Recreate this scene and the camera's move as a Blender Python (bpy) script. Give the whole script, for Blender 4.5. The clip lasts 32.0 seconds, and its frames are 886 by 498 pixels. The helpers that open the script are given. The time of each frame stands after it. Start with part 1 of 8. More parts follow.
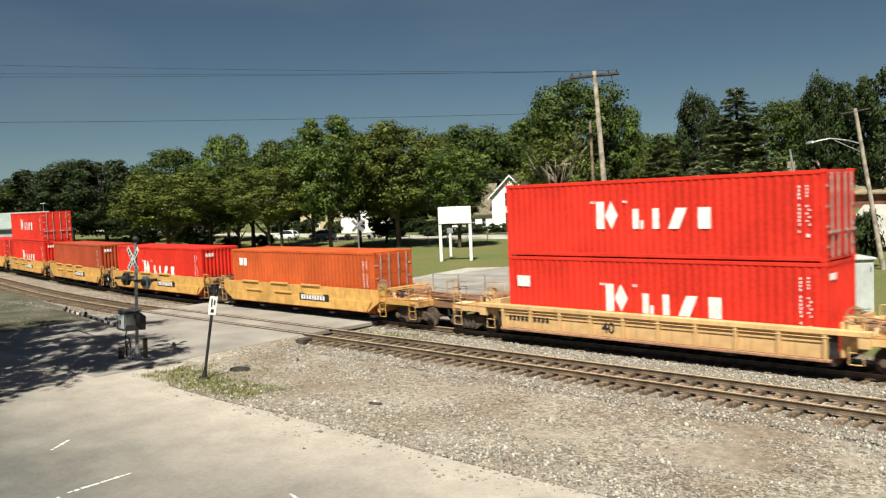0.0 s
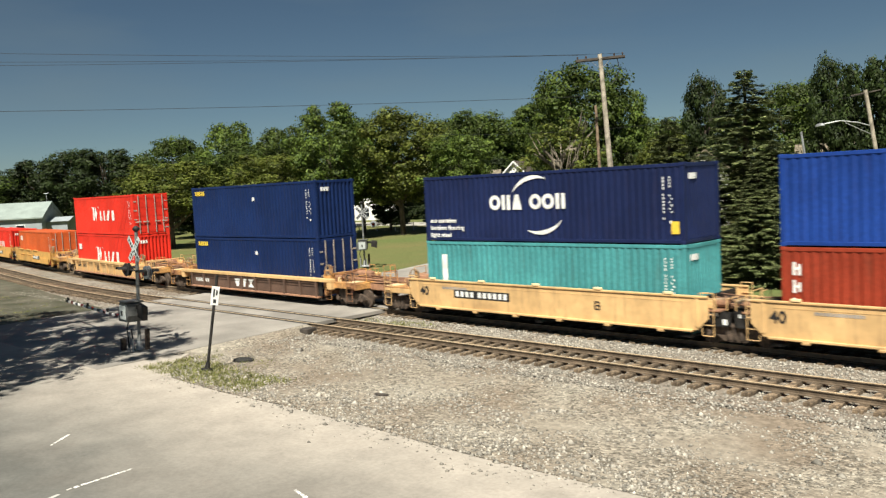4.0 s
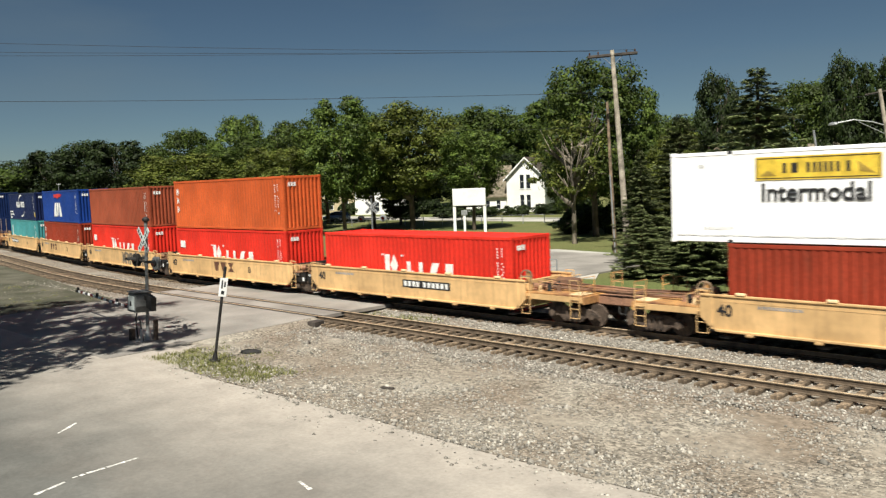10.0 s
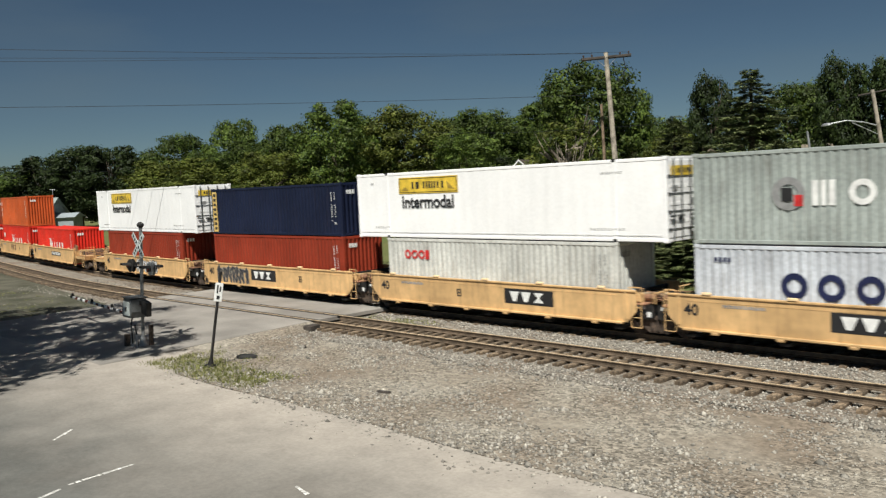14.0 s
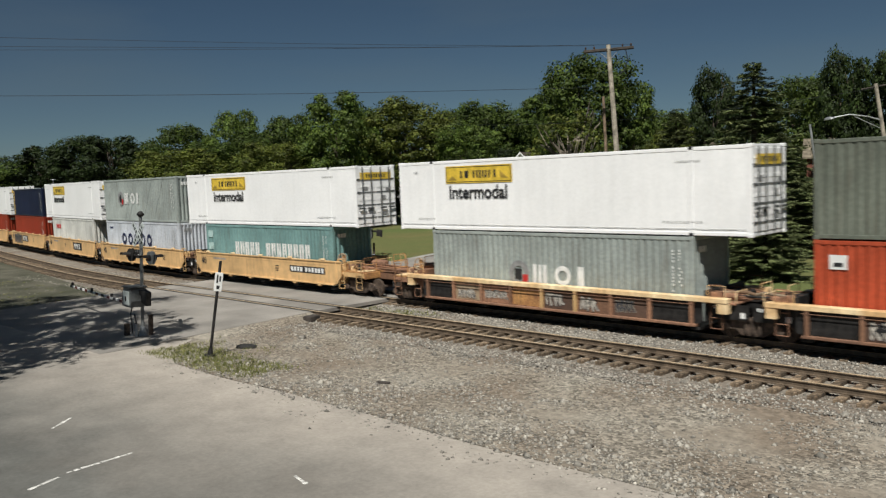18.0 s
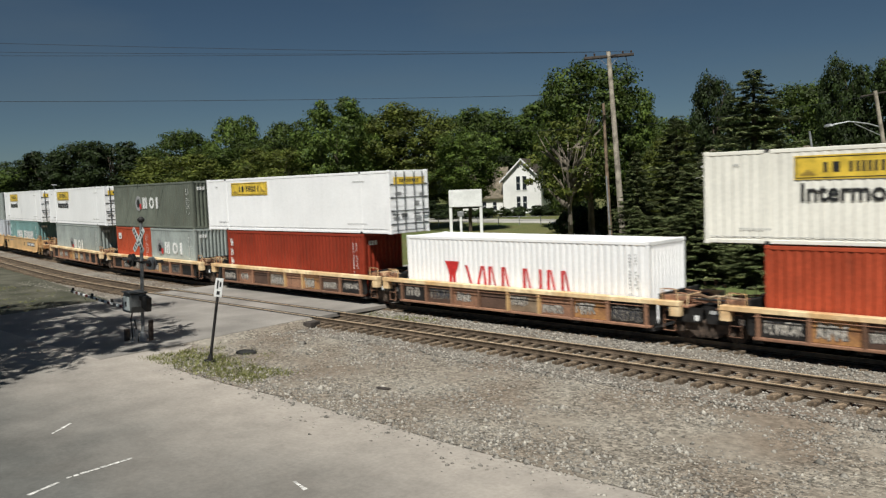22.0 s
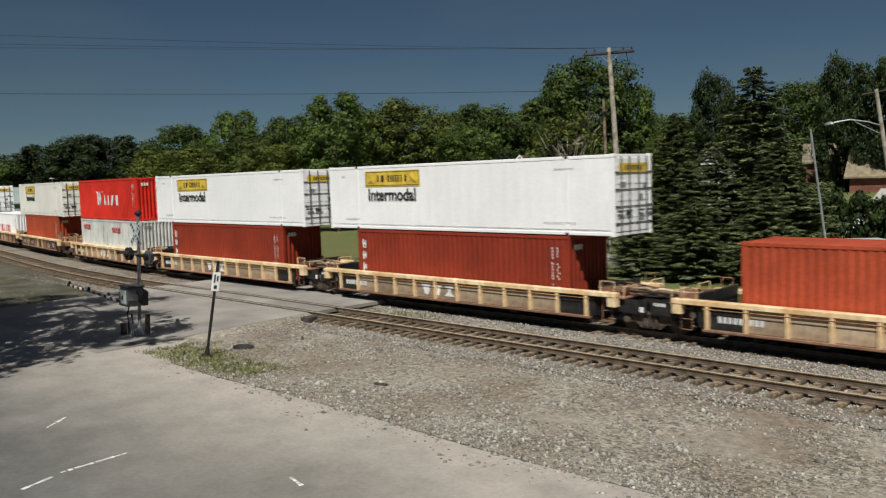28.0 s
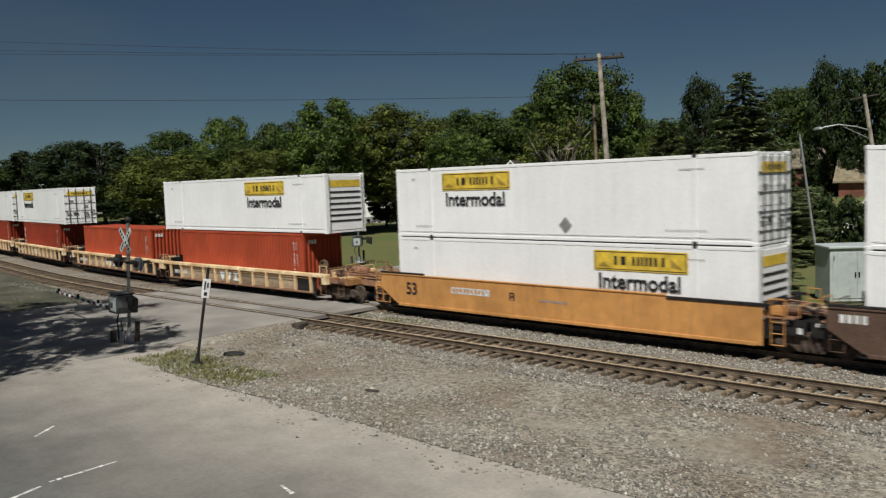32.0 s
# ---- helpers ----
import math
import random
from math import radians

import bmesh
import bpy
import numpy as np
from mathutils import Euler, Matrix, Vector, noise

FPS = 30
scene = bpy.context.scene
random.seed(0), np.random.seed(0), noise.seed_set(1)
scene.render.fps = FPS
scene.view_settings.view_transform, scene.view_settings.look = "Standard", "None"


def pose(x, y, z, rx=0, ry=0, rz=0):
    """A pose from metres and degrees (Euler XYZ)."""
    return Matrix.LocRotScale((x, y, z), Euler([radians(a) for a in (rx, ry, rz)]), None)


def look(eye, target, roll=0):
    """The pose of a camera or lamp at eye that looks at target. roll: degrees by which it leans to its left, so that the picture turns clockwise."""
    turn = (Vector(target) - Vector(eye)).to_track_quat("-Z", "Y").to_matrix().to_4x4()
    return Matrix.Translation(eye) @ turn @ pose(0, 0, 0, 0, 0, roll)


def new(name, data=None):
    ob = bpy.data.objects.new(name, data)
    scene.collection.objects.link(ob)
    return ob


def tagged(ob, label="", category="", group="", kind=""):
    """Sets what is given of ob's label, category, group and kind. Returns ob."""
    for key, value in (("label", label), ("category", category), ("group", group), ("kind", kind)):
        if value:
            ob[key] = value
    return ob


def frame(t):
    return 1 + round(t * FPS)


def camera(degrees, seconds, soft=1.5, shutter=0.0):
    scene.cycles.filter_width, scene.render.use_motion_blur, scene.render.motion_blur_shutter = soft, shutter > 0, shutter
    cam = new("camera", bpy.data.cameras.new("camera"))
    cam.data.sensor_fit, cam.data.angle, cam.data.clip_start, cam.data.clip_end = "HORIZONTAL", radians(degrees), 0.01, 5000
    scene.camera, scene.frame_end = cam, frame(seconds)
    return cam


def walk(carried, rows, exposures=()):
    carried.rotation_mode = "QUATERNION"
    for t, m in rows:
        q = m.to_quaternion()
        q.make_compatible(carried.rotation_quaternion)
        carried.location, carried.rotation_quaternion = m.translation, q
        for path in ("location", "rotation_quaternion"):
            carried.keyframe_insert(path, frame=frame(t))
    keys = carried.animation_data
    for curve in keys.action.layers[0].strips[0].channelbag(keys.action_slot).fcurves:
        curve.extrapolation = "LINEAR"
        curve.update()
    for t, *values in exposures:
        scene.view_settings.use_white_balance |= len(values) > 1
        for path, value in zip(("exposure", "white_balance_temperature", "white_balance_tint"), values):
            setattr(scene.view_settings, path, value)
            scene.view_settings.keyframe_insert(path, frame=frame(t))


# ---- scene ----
cam = camera(55.66, 32.0, soft=1.3, shutter=0.3)

# seconds, x, y, z, pitch from level, roll, yaw
PATH = [
    (0.0, 0.48, -26.63, 5.69, -3.56, 2.46, 44.33),
    (0.5, 0.48, -26.68, 5.67, -3.40, 2.78, 44.37),
    (1.0, 0.48, -26.66, 5.68, -3.47, 3.00, 44.39),
    (1.5, 0.44, -26.58, 5.68, -3.60, 2.93, 44.43),
    (2.0, 0.54, -26.66, 5.70, -3.43, 2.95, 44.49),
    (2.5, 0.41, -26.56, 5.65, -3.23, 3.02, 44.19),
    (3.0, 0.37, -26.52, 5.66, -3.53, 3.04, 44.22),
    (3.5, 0.15, -26.36, 5.67, -4.23, 2.86, 44.66),
    (5.5, -0.10, -26.15, 5.62, -4.84, 3.00, 44.11),
    (6.0, -0.23, -26.05, 5.58, -5.11, 2.99, 44.01),
    (6.5, -0.16, -26.13, 5.58, -4.89, 2.64, 44.37),
    (7.0, -0.10, -26.14, 5.61, -4.25, 2.43, 44.28),
    (7.5, -0.00, -26.19, 5.62, -4.21, 2.33, 44.58),
    (8.0, -0.08, -26.12, 5.61, -4.51, 2.36, 44.95),
    (8.5, -0.15, -26.11, 5.59, -4.57, 2.44, 44.69),
    (9.0, -0.09, -26.13, 5.60, -4.75, 2.35, 44.80),
    (9.5, 0.06, -26.21, 5.64, -4.71, 2.25, 45.27),
    (10.0, 0.06, -26.20, 5.63, -4.72, 2.28, 45.32),
    (10.5, 0.09, -26.25, 5.61, -4.43, 2.29, 44.96),
    (11.0, 0.18, -26.27, 5.65, -4.56, 2.40, 45.09),
    (11.5, 0.09, -26.26, 5.64, -4.64, 2.48, 45.21),
    (12.0, 0.26, -26.32, 5.67, -4.58, 2.50, 45.27),
    (12.5, 0.13, -26.25, 5.63, -4.52, 2.48, 45.27),
    (13.0, 0.16, -26.25, 5.63, -4.48, 2.60, 45.19),
    (13.5, 0.04, -26.20, 5.64, -4.53, 2.66, 44.93),
    (15.5, 0.11, -26.22, 5.63, -4.54, 2.60, 45.15),
    (16.0, 0.01, -26.20, 5.57, -4.66, 2.55, 44.92),
    (16.5, -0.07, -26.16, 5.57, -4.86, 2.50, 44.95),
    (17.0, -0.06, -26.15, 5.57, -4.86, 2.50, 44.96),
    (17.5, 0.03, -26.16, 5.59, -4.99, 2.38, 45.12),
    (18.0, 0.00, -26.15, 5.58, -5.03, 2.29, 45.04),
    (18.5, 0.01, -26.19, 5.59, -4.61, 2.42, 44.94),
    (19.0, 0.12, -26.22, 5.62, -4.42, 2.59, 45.05),
    (19.5, 0.09, -26.22, 5.62, -4.42, 2.42, 44.95),
    (20.0, 0.05, -26.20, 5.57, -4.32, 2.47, 44.80),
    (20.5, 0.07, -26.21, 5.61, -4.38, 2.45, 44.80),
    (21.0, 0.04, -26.20, 5.58, -4.53, 2.34, 45.07),
    (21.5, 0.11, -26.20, 5.61, -4.61, 2.24, 45.13),
    (22.0, 0.03, -26.17, 5.58, -4.61, 2.19, 45.07),
    (22.5, -0.09, -26.09, 5.57, -4.83, 2.27, 44.97),
    (23.0, -0.07, -26.10, 5.59, -4.82, 2.39, 45.01),
    (23.5, -0.14, -26.08, 5.54, -4.91, 2.14, 44.93),
    (24.0, -0.03, -26.14, 5.58, -4.99, 2.08, 45.18),
    (24.5, -0.07, -26.09, 5.56, -5.08, 1.95, 45.11),
    (25.0, -0.12, -26.07, 5.56, -5.16, 1.83, 44.99),
    (25.5, -0.10, -26.08, 5.57, -4.81, 2.03, 44.66),
    (27.5, -0.03, -26.07, 5.57, -4.85, 1.81, 44.89),
    (28.0, -0.09, -26.07, 5.54, -4.87, 1.81, 44.99),
    (28.5, -0.05, -26.06, 5.53, -4.76, 1.88, 44.94),
    (29.0, -0.01, -26.03, 5.58, -4.67, 1.87, 44.91),
    (29.5, -0.06, -26.04, 5.57, -4.63, 1.90, 44.78),
    (30.0, -0.01, -26.07, 5.56, -4.57, 1.94, 44.84),
    (30.5, -0.03, -26.11, 5.57, -4.63, 1.83, 44.80),
    (31.0, -0.01, -26.07, 5.57, -4.55, 1.86, 44.67),
    (31.5, -0.03, -26.06, 5.58, -4.53, 1.97, 44.46),
    (32.0, -0.11, -26.04, 5.55, -4.52, 1.96, 44.38),
]
# stops, white balance and tint as the filming camera drifts
EXPOSURES = [(0.0, 0.78, 6750, 6), (1.0, 0.88, 6750, 6), (3.0, 0.88, 6750, 6), (6.0, 0.72, 6700, 6), (8.0, 0.72, 6650, 6), (10.0, 0.66, 6550, 7), (11.0, 0.4, 6450, 7), (13.0, 0.42, 6400, 7), (16.0, 0.08, 6300, 8),
             (17.0, 0.06, 6300, 8), (18.0, 0.06, 6300, 8), (19.0, 0.28, 6250, 8), (20.0, 0.2, 6250, 8), (22.0, 0.1, 6250, 8), (23.0, 0.03, 6250, 8), (24.0, 0.13, 6250, 8), (25.0, 0.25, 6250, 8), (28.0, 0.0, 6250, 8), (29.0, 0.3, 6250, 8), (30.0, 0.12, 6250, 8), (31.0, 0.16, 6250, 8), (32.0, -0.16, 6250, 8)]
walk(cam, [(t, pose(x, y, z, 90 + pitch, roll, yaw)) for t, x, y, z, pitch, roll, yaw in PATH], EXPOSURES)

# the sun stands behind the camera, high, towards the train's tail
SUN_ELEV, SUN_FROM = 55.0, (0.545, -0.838)
world = bpy.data.worlds.new("sky")
scene.world = world
world.use_nodes = True
wn = world.node_tree
sky = wn.nodes.new("ShaderNodeTexSky")
sky.sky_type, sky.sun_disc = "NISHITA", False
sky.sun_elevation = radians(SUN_ELEV)
sky.sun_rotation = math.atan2(SUN_FROM[0], SUN_FROM[1])
sky.altitude, sky.air_density, sky.dust_density, sky.ozone_density = 3200, 1.0, 0.9, 0.0
# thin uneven high cloud
geo_n = wn.nodes.new("ShaderNodeTexCoord")
cl_map = wn.nodes.new("ShaderNodeMapping")
cl_map.inputs["Scale"].default_value = (1.0, 1.0, 5.0)
cl_noise = wn.nodes.new("ShaderNodeTexNoise")
cl_noise.inputs["Scale"].default_value, cl_noise.inputs["Detail"].default_value = 2.2, 6
cl_ramp = wn.nodes.new("ShaderNodeMapRange")
cl_ramp.inputs["From Min"].default_value, cl_ramp.inputs["From Max"].default_value = 0.45, 0.8
cl_ramp.inputs["To Max"].default_value = 0.34
cl_mix = wn.nodes.new("ShaderNodeMix")
cl_mix.data_type = "RGBA"
cl_mix.inputs["B"].default_value = (5.2, 5.7, 6.0, 1)
wn.links.new(geo_n.outputs["Generated"], cl_map.inputs["Vector"])
wn.links.new(cl_map.outputs["Vector"], cl_noise.inputs["Vector"])
wn.links.new(cl_noise.outputs["Fac"], cl_ramp.inputs["Value"])
wn.links.new(cl_ramp.outputs["Result"], cl_mix.inputs["Factor"])
wn.links.new(sky.outputs["Color"], cl_mix.inputs["A"])
haze = wn.nodes.new("ShaderNodeMix")
haze.data_type, haze.blend_type = "RGBA", "MULTIPLY"
haze.inputs["Factor"].default_value, haze.inputs["B"].default_value = 1.0, (0.87, 1.0, 1.02, 1)
wn.links.new(cl_mix.outputs["Result"], haze.inputs["A"])
wn.links.new(haze.outputs["Result"], wn.nodes["Background"].inputs["Color"])
wn.nodes["Background"].inputs["Strength"].default_value = 0.0245
sun = new("sun", bpy.data.lights.new("sun", "SUN"))
sun.data.energy, sun.data.angle, sun.data.color = 5.0, radians(0.53), (1.0, 0.955, 0.87)
sun.matrix_world = look((SUN_FROM[0] * 100, SUN_FROM[1] * 100, 100 * math.tan(radians(SUN_ELEV))), (0, 0, 0))

# ---- materials ----
def material(name, rgb, rough=0.6, metal=0.0, var=0.12, scale=3.0, fine=40.0, bump=0.0, rgb2=None, streak=0.0, island=0.0, per_object=0.0, spec=0.5):
    """Principled surface whose colour varies at two scales, with optional run-down streaks and relief."""
    m = bpy.data.materials.new(name)
    m.use_nodes = True
    nt, bsdf = m.node_tree, m.node_tree.nodes["Principled BSDF"]
    N, L = nt.nodes.new, nt.links.new
    bsdf.inputs["Metallic"].default_value = metal
    bsdf.inputs["Specular IOR Level"].default_value = spec
    co = N("ShaderNodeTexCoord").outputs["Object"]
    big, small = N("ShaderNodeTexNoise"), N("ShaderNodeTexNoise")
    for node, s, d in ((big, scale, 5), (small, fine, 4)):
        node.inputs["Scale"].default_value, node.inputs["Detail"].default_value = s, d
        L(co, node.inputs["Vector"])
    dark = rgb2 or tuple(c * (1 - 2.2 * var) for c in rgb)
    light = tuple(min(1, c * (1 + var)) for c in rgb)
    ramp = N("ShaderNodeMapRange")
    ramp.inputs["From Min"].default_value, ramp.inputs["From Max"].default_value = 0.36, 0.66
    L(big.outputs["Fac"], ramp.inputs["Value"])
    mix = N("ShaderNodeMix")
    mix.data_type = "RGBA"
    mix.inputs["A"].default_value, mix.inputs["B"].default_value = (*dark, 1), (*light, 1)
    L(ramp.outputs["Result"], mix.inputs["Factor"])
    grain = N("ShaderNodeMapRange")
    grain.inputs["From Min"].default_value, grain.inputs["From Max"].default_value = 0.3, 0.7
    grain.inputs["To Min"].default_value, grain.inputs["To Max"].default_value = 1 - 1.6 * var, 1 + 1.2 * var
    L(small.outputs["Fac"], grain.inputs["Value"])
    colour = N("ShaderNodeVectorMath")
    colour.operation = "SCALE"
    L(mix.outputs["Result"], colour.inputs[0])
    L(grain.outputs["Result"], colour.inputs["Scale"])
    out = colour.outputs["Vector"]
    for amount, kind in ((island, "Random Per Island"), (per_object, "Random")):
        if amount:
            src = N("ShaderNodeNewGeometry" if kind != "Random" else "ShaderNodeObjectInfo").outputs[kind]
            r = N("ShaderNodeMapRange")
            r.inputs["To Min"].default_value, r.inputs["To Max"].default_value = 1 - amount, 1 + amount
            L(src, r.inputs["Value"])
            s = N("ShaderNodeVectorMath")
            s.operation = "SCALE"
            L(out, s.inputs[0])
            L(r.outputs["Result"], s.inputs["Scale"])
            out = s.outputs["Vector"]
    if streak:
        mp, st, sr = N("ShaderNodeMapping"), N("ShaderNodeTexNoise"), N("ShaderNodeMapRange")
        mp.inputs["Scale"].default_value = (3.5, 3.5, 0.35)
        L(co, mp.inputs["Vector"])
        L(mp.outputs["Vector"], st.inputs["Vector"])
        st.inputs["Scale"].default_value, st.inputs["Detail"].default_value = 2.0, 8
        sr.inputs["From Min"].default_value, sr.inputs["From Max"].default_value = 0.52, 0.75
        sr.inputs["To Max"].default_value = streak
        L(st.outputs["Fac"], sr.inputs["Value"])
        sm = N("ShaderNodeMix")
        sm.data_type = "RGBA"
        sm.inputs["B"].default_value = (0.09, 0.055, 0.035, 1)
        L(sr.outputs["Result"], sm.inputs["Factor"])
        L(out, sm.inputs["A"])
        out = sm.outputs["Result"]
    L(out, bsdf.inputs["Base Color"])
    rr = N("ShaderNodeMapRange")
    rr.inputs["To Min"].default_value, rr.inputs["To Max"].default_value = max(0.05, rough - 0.12), min(1, rough + 0.15)
    L(small.outputs["Fac"], rr.inputs["Value"])
    L(rr.outputs["Result"], bsdf.inputs["Roughness"])
    if bump:
        b = N("ShaderNodeBump")
        b.inputs["Strength"].default_value, b.inputs["Distance"].default_value = 1.0, bump
        L(small.outputs["Fac"], b.inputs["Height"])
        L(b.outputs["Normal"], bsdf.inputs["Normal"])
    return m


def gravel_material(name, rgb, cell, rgb2):
    """Packed stones: cells of uneven colour with relief, over broad dusty patches."""
    m = bpy.data.materials.new(name)
    m.use_nodes = True
    nt, bsdf = m.node_tree, m.node_tree.nodes["Principled BSDF"]
    N, L = nt.nodes.new, nt.links.new
    bsdf.inputs["Roughness"].default_value = 0.9
    bsdf.inputs["Specular IOR Level"].default_value = 0.2
    co = N("ShaderNodeTexCoord").outputs["Object"]
    vo, big, mid = N("ShaderNodeTexVoronoi"), N("ShaderNodeTexNoise"), N("ShaderNodeTexNoise")
    vo.inputs["Scale"].default_value = cell
    big.inputs["Scale"].default_value, big.inputs["Detail"].default_value = 0.35, 6
    mid.inputs["Scale"].default_value, mid.inputs["Detail"].default_value = 4.0, 6
    for node in (vo, big, mid):
        L(co, node.inputs["Vector"])
    a = N("ShaderNodeMix")
    a.data_type = "RGBA"
    a.inputs["A"].default_value, a.inputs["B"].default_value = (*rgb, 1), (*rgb2, 1)
    ra = N("ShaderNodeMapRange")
    ra.inputs["From Min"].default_value, ra.inputs["From Max"].default_value = 0.35, 0.65
    L(big.outputs["Fac"], ra.inputs["Value"])
    L(ra.outputs["Result"], a.inputs["Factor"])
    hs = N("ShaderNodeSeparateColor")
    L(vo.outputs["Color"], hs.inputs["Color"])
    st = N("ShaderNodeMapRange")
    st.inputs["To Min"].default_value, st.inputs["To Max"].default_value = 0.42, 1.5
    L(hs.outputs["Red"], st.inputs["Value"])
    # trodden dusty patches hide the stones
    dust_falloff, bare = N("ShaderNodeTexNoise"), N("ShaderNodeMapRange")
    dust_falloff.inputs["Scale"].default_value, dust_falloff.inputs["Detail"].default_value = 0.55, 7
    L(co, dust_falloff.inputs["Vector"])
    bare.inputs["From Min"].default_value, bare.inputs["From Max"].default_value = 0.40, 0.56
    bare.inputs["To Min"].default_value, bare.inputs["To Max"].default_value = 0.25, 1.0
    L(dust_falloff.outputs["Fac"], bare.inputs["Value"])
    even = N("ShaderNodeMix")
    even.inputs["A"].default_value = 1.0
    L(bare.outputs["Result"], even.inputs["Factor"])
    L(st.outputs["Result"], even.inputs["B"])
    s1 = N("ShaderNodeVectorMath")
    s1.operation = "SCALE"
    L(a.outputs["Result"], s1.inputs[0])
    L(even.outputs["Result"], s1.inputs["Scale"])
    s2, rm = N("ShaderNodeVectorMath"), N("ShaderNodeMapRange")
    s2.operation = "SCALE"
    rm.inputs["From Min"].default_value, rm.inputs["From Max"].default_value = 0.3, 0.7
    rm.inputs["To Min"].default_value, rm.inputs["To Max"].default_value = 0.78, 1.18
    L(mid.outputs["Fac"], rm.inputs["Value"])
    L(s1.outputs["Vector"], s2.inputs[0])
    L(rm.outputs["Result"], s2.inputs["Scale"])
    L(s2.outputs["Vector"], bsdf.inputs["Base Color"])
    b = N("ShaderNodeBump")
    b.inputs["Strength"].default_value, b.inputs["Distance"].default_value = 0.9, 0.6 / cell
    inv = N("ShaderNodeMath")
    inv.operation = "SUBTRACT"
    inv.inputs[0].default_value = 1.0
    L(vo.outputs["Distance"], inv.inputs[1])
    L(inv.outputs["Value"], b.inputs["Height"])
    L(bare.outputs["Result"], b.inputs["Strength"])
    L(b.outputs["Normal"], bsdf.inputs["Normal"])
    return m


def falloff_asphalt(name, rgb, dust_falloff, y_dark, y_pale):
    """Worn grey asphalt; the view's brightness falloff is painted in: dusty pale and blotchy near the gravel strip,
    darkening away from it.
    """
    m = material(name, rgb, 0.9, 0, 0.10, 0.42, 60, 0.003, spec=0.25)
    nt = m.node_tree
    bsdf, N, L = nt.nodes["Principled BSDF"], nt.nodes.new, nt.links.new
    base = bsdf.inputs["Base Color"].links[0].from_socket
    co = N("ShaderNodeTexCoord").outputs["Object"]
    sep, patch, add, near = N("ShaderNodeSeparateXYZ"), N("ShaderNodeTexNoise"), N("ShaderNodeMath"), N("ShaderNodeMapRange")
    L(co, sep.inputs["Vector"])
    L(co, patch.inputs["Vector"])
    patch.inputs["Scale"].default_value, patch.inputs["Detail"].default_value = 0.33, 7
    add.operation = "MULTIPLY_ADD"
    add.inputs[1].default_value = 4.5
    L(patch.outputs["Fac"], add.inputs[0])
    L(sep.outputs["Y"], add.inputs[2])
    near.inputs["From Min"].default_value, near.inputs["From Max"].default_value = y_dark + 2.25, y_pale + 2.25
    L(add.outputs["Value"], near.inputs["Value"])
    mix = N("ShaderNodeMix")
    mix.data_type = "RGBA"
    mix.inputs["B"].default_value = (*dust_falloff, 1)
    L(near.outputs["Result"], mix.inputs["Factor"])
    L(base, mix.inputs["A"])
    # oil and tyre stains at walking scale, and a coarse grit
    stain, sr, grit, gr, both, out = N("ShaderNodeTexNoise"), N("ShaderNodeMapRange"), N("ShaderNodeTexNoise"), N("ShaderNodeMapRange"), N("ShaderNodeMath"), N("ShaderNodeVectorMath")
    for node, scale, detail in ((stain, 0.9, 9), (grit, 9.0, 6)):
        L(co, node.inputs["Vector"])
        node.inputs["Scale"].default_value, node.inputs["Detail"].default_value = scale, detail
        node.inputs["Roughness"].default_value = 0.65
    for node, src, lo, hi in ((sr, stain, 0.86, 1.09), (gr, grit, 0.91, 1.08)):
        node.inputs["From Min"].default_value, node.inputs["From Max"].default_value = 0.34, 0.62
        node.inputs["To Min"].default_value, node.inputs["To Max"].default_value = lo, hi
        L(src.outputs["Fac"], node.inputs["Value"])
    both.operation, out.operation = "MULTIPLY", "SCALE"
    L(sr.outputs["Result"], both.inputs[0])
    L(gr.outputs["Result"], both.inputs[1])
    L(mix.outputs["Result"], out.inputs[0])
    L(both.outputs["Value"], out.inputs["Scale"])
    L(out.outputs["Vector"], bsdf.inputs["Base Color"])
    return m


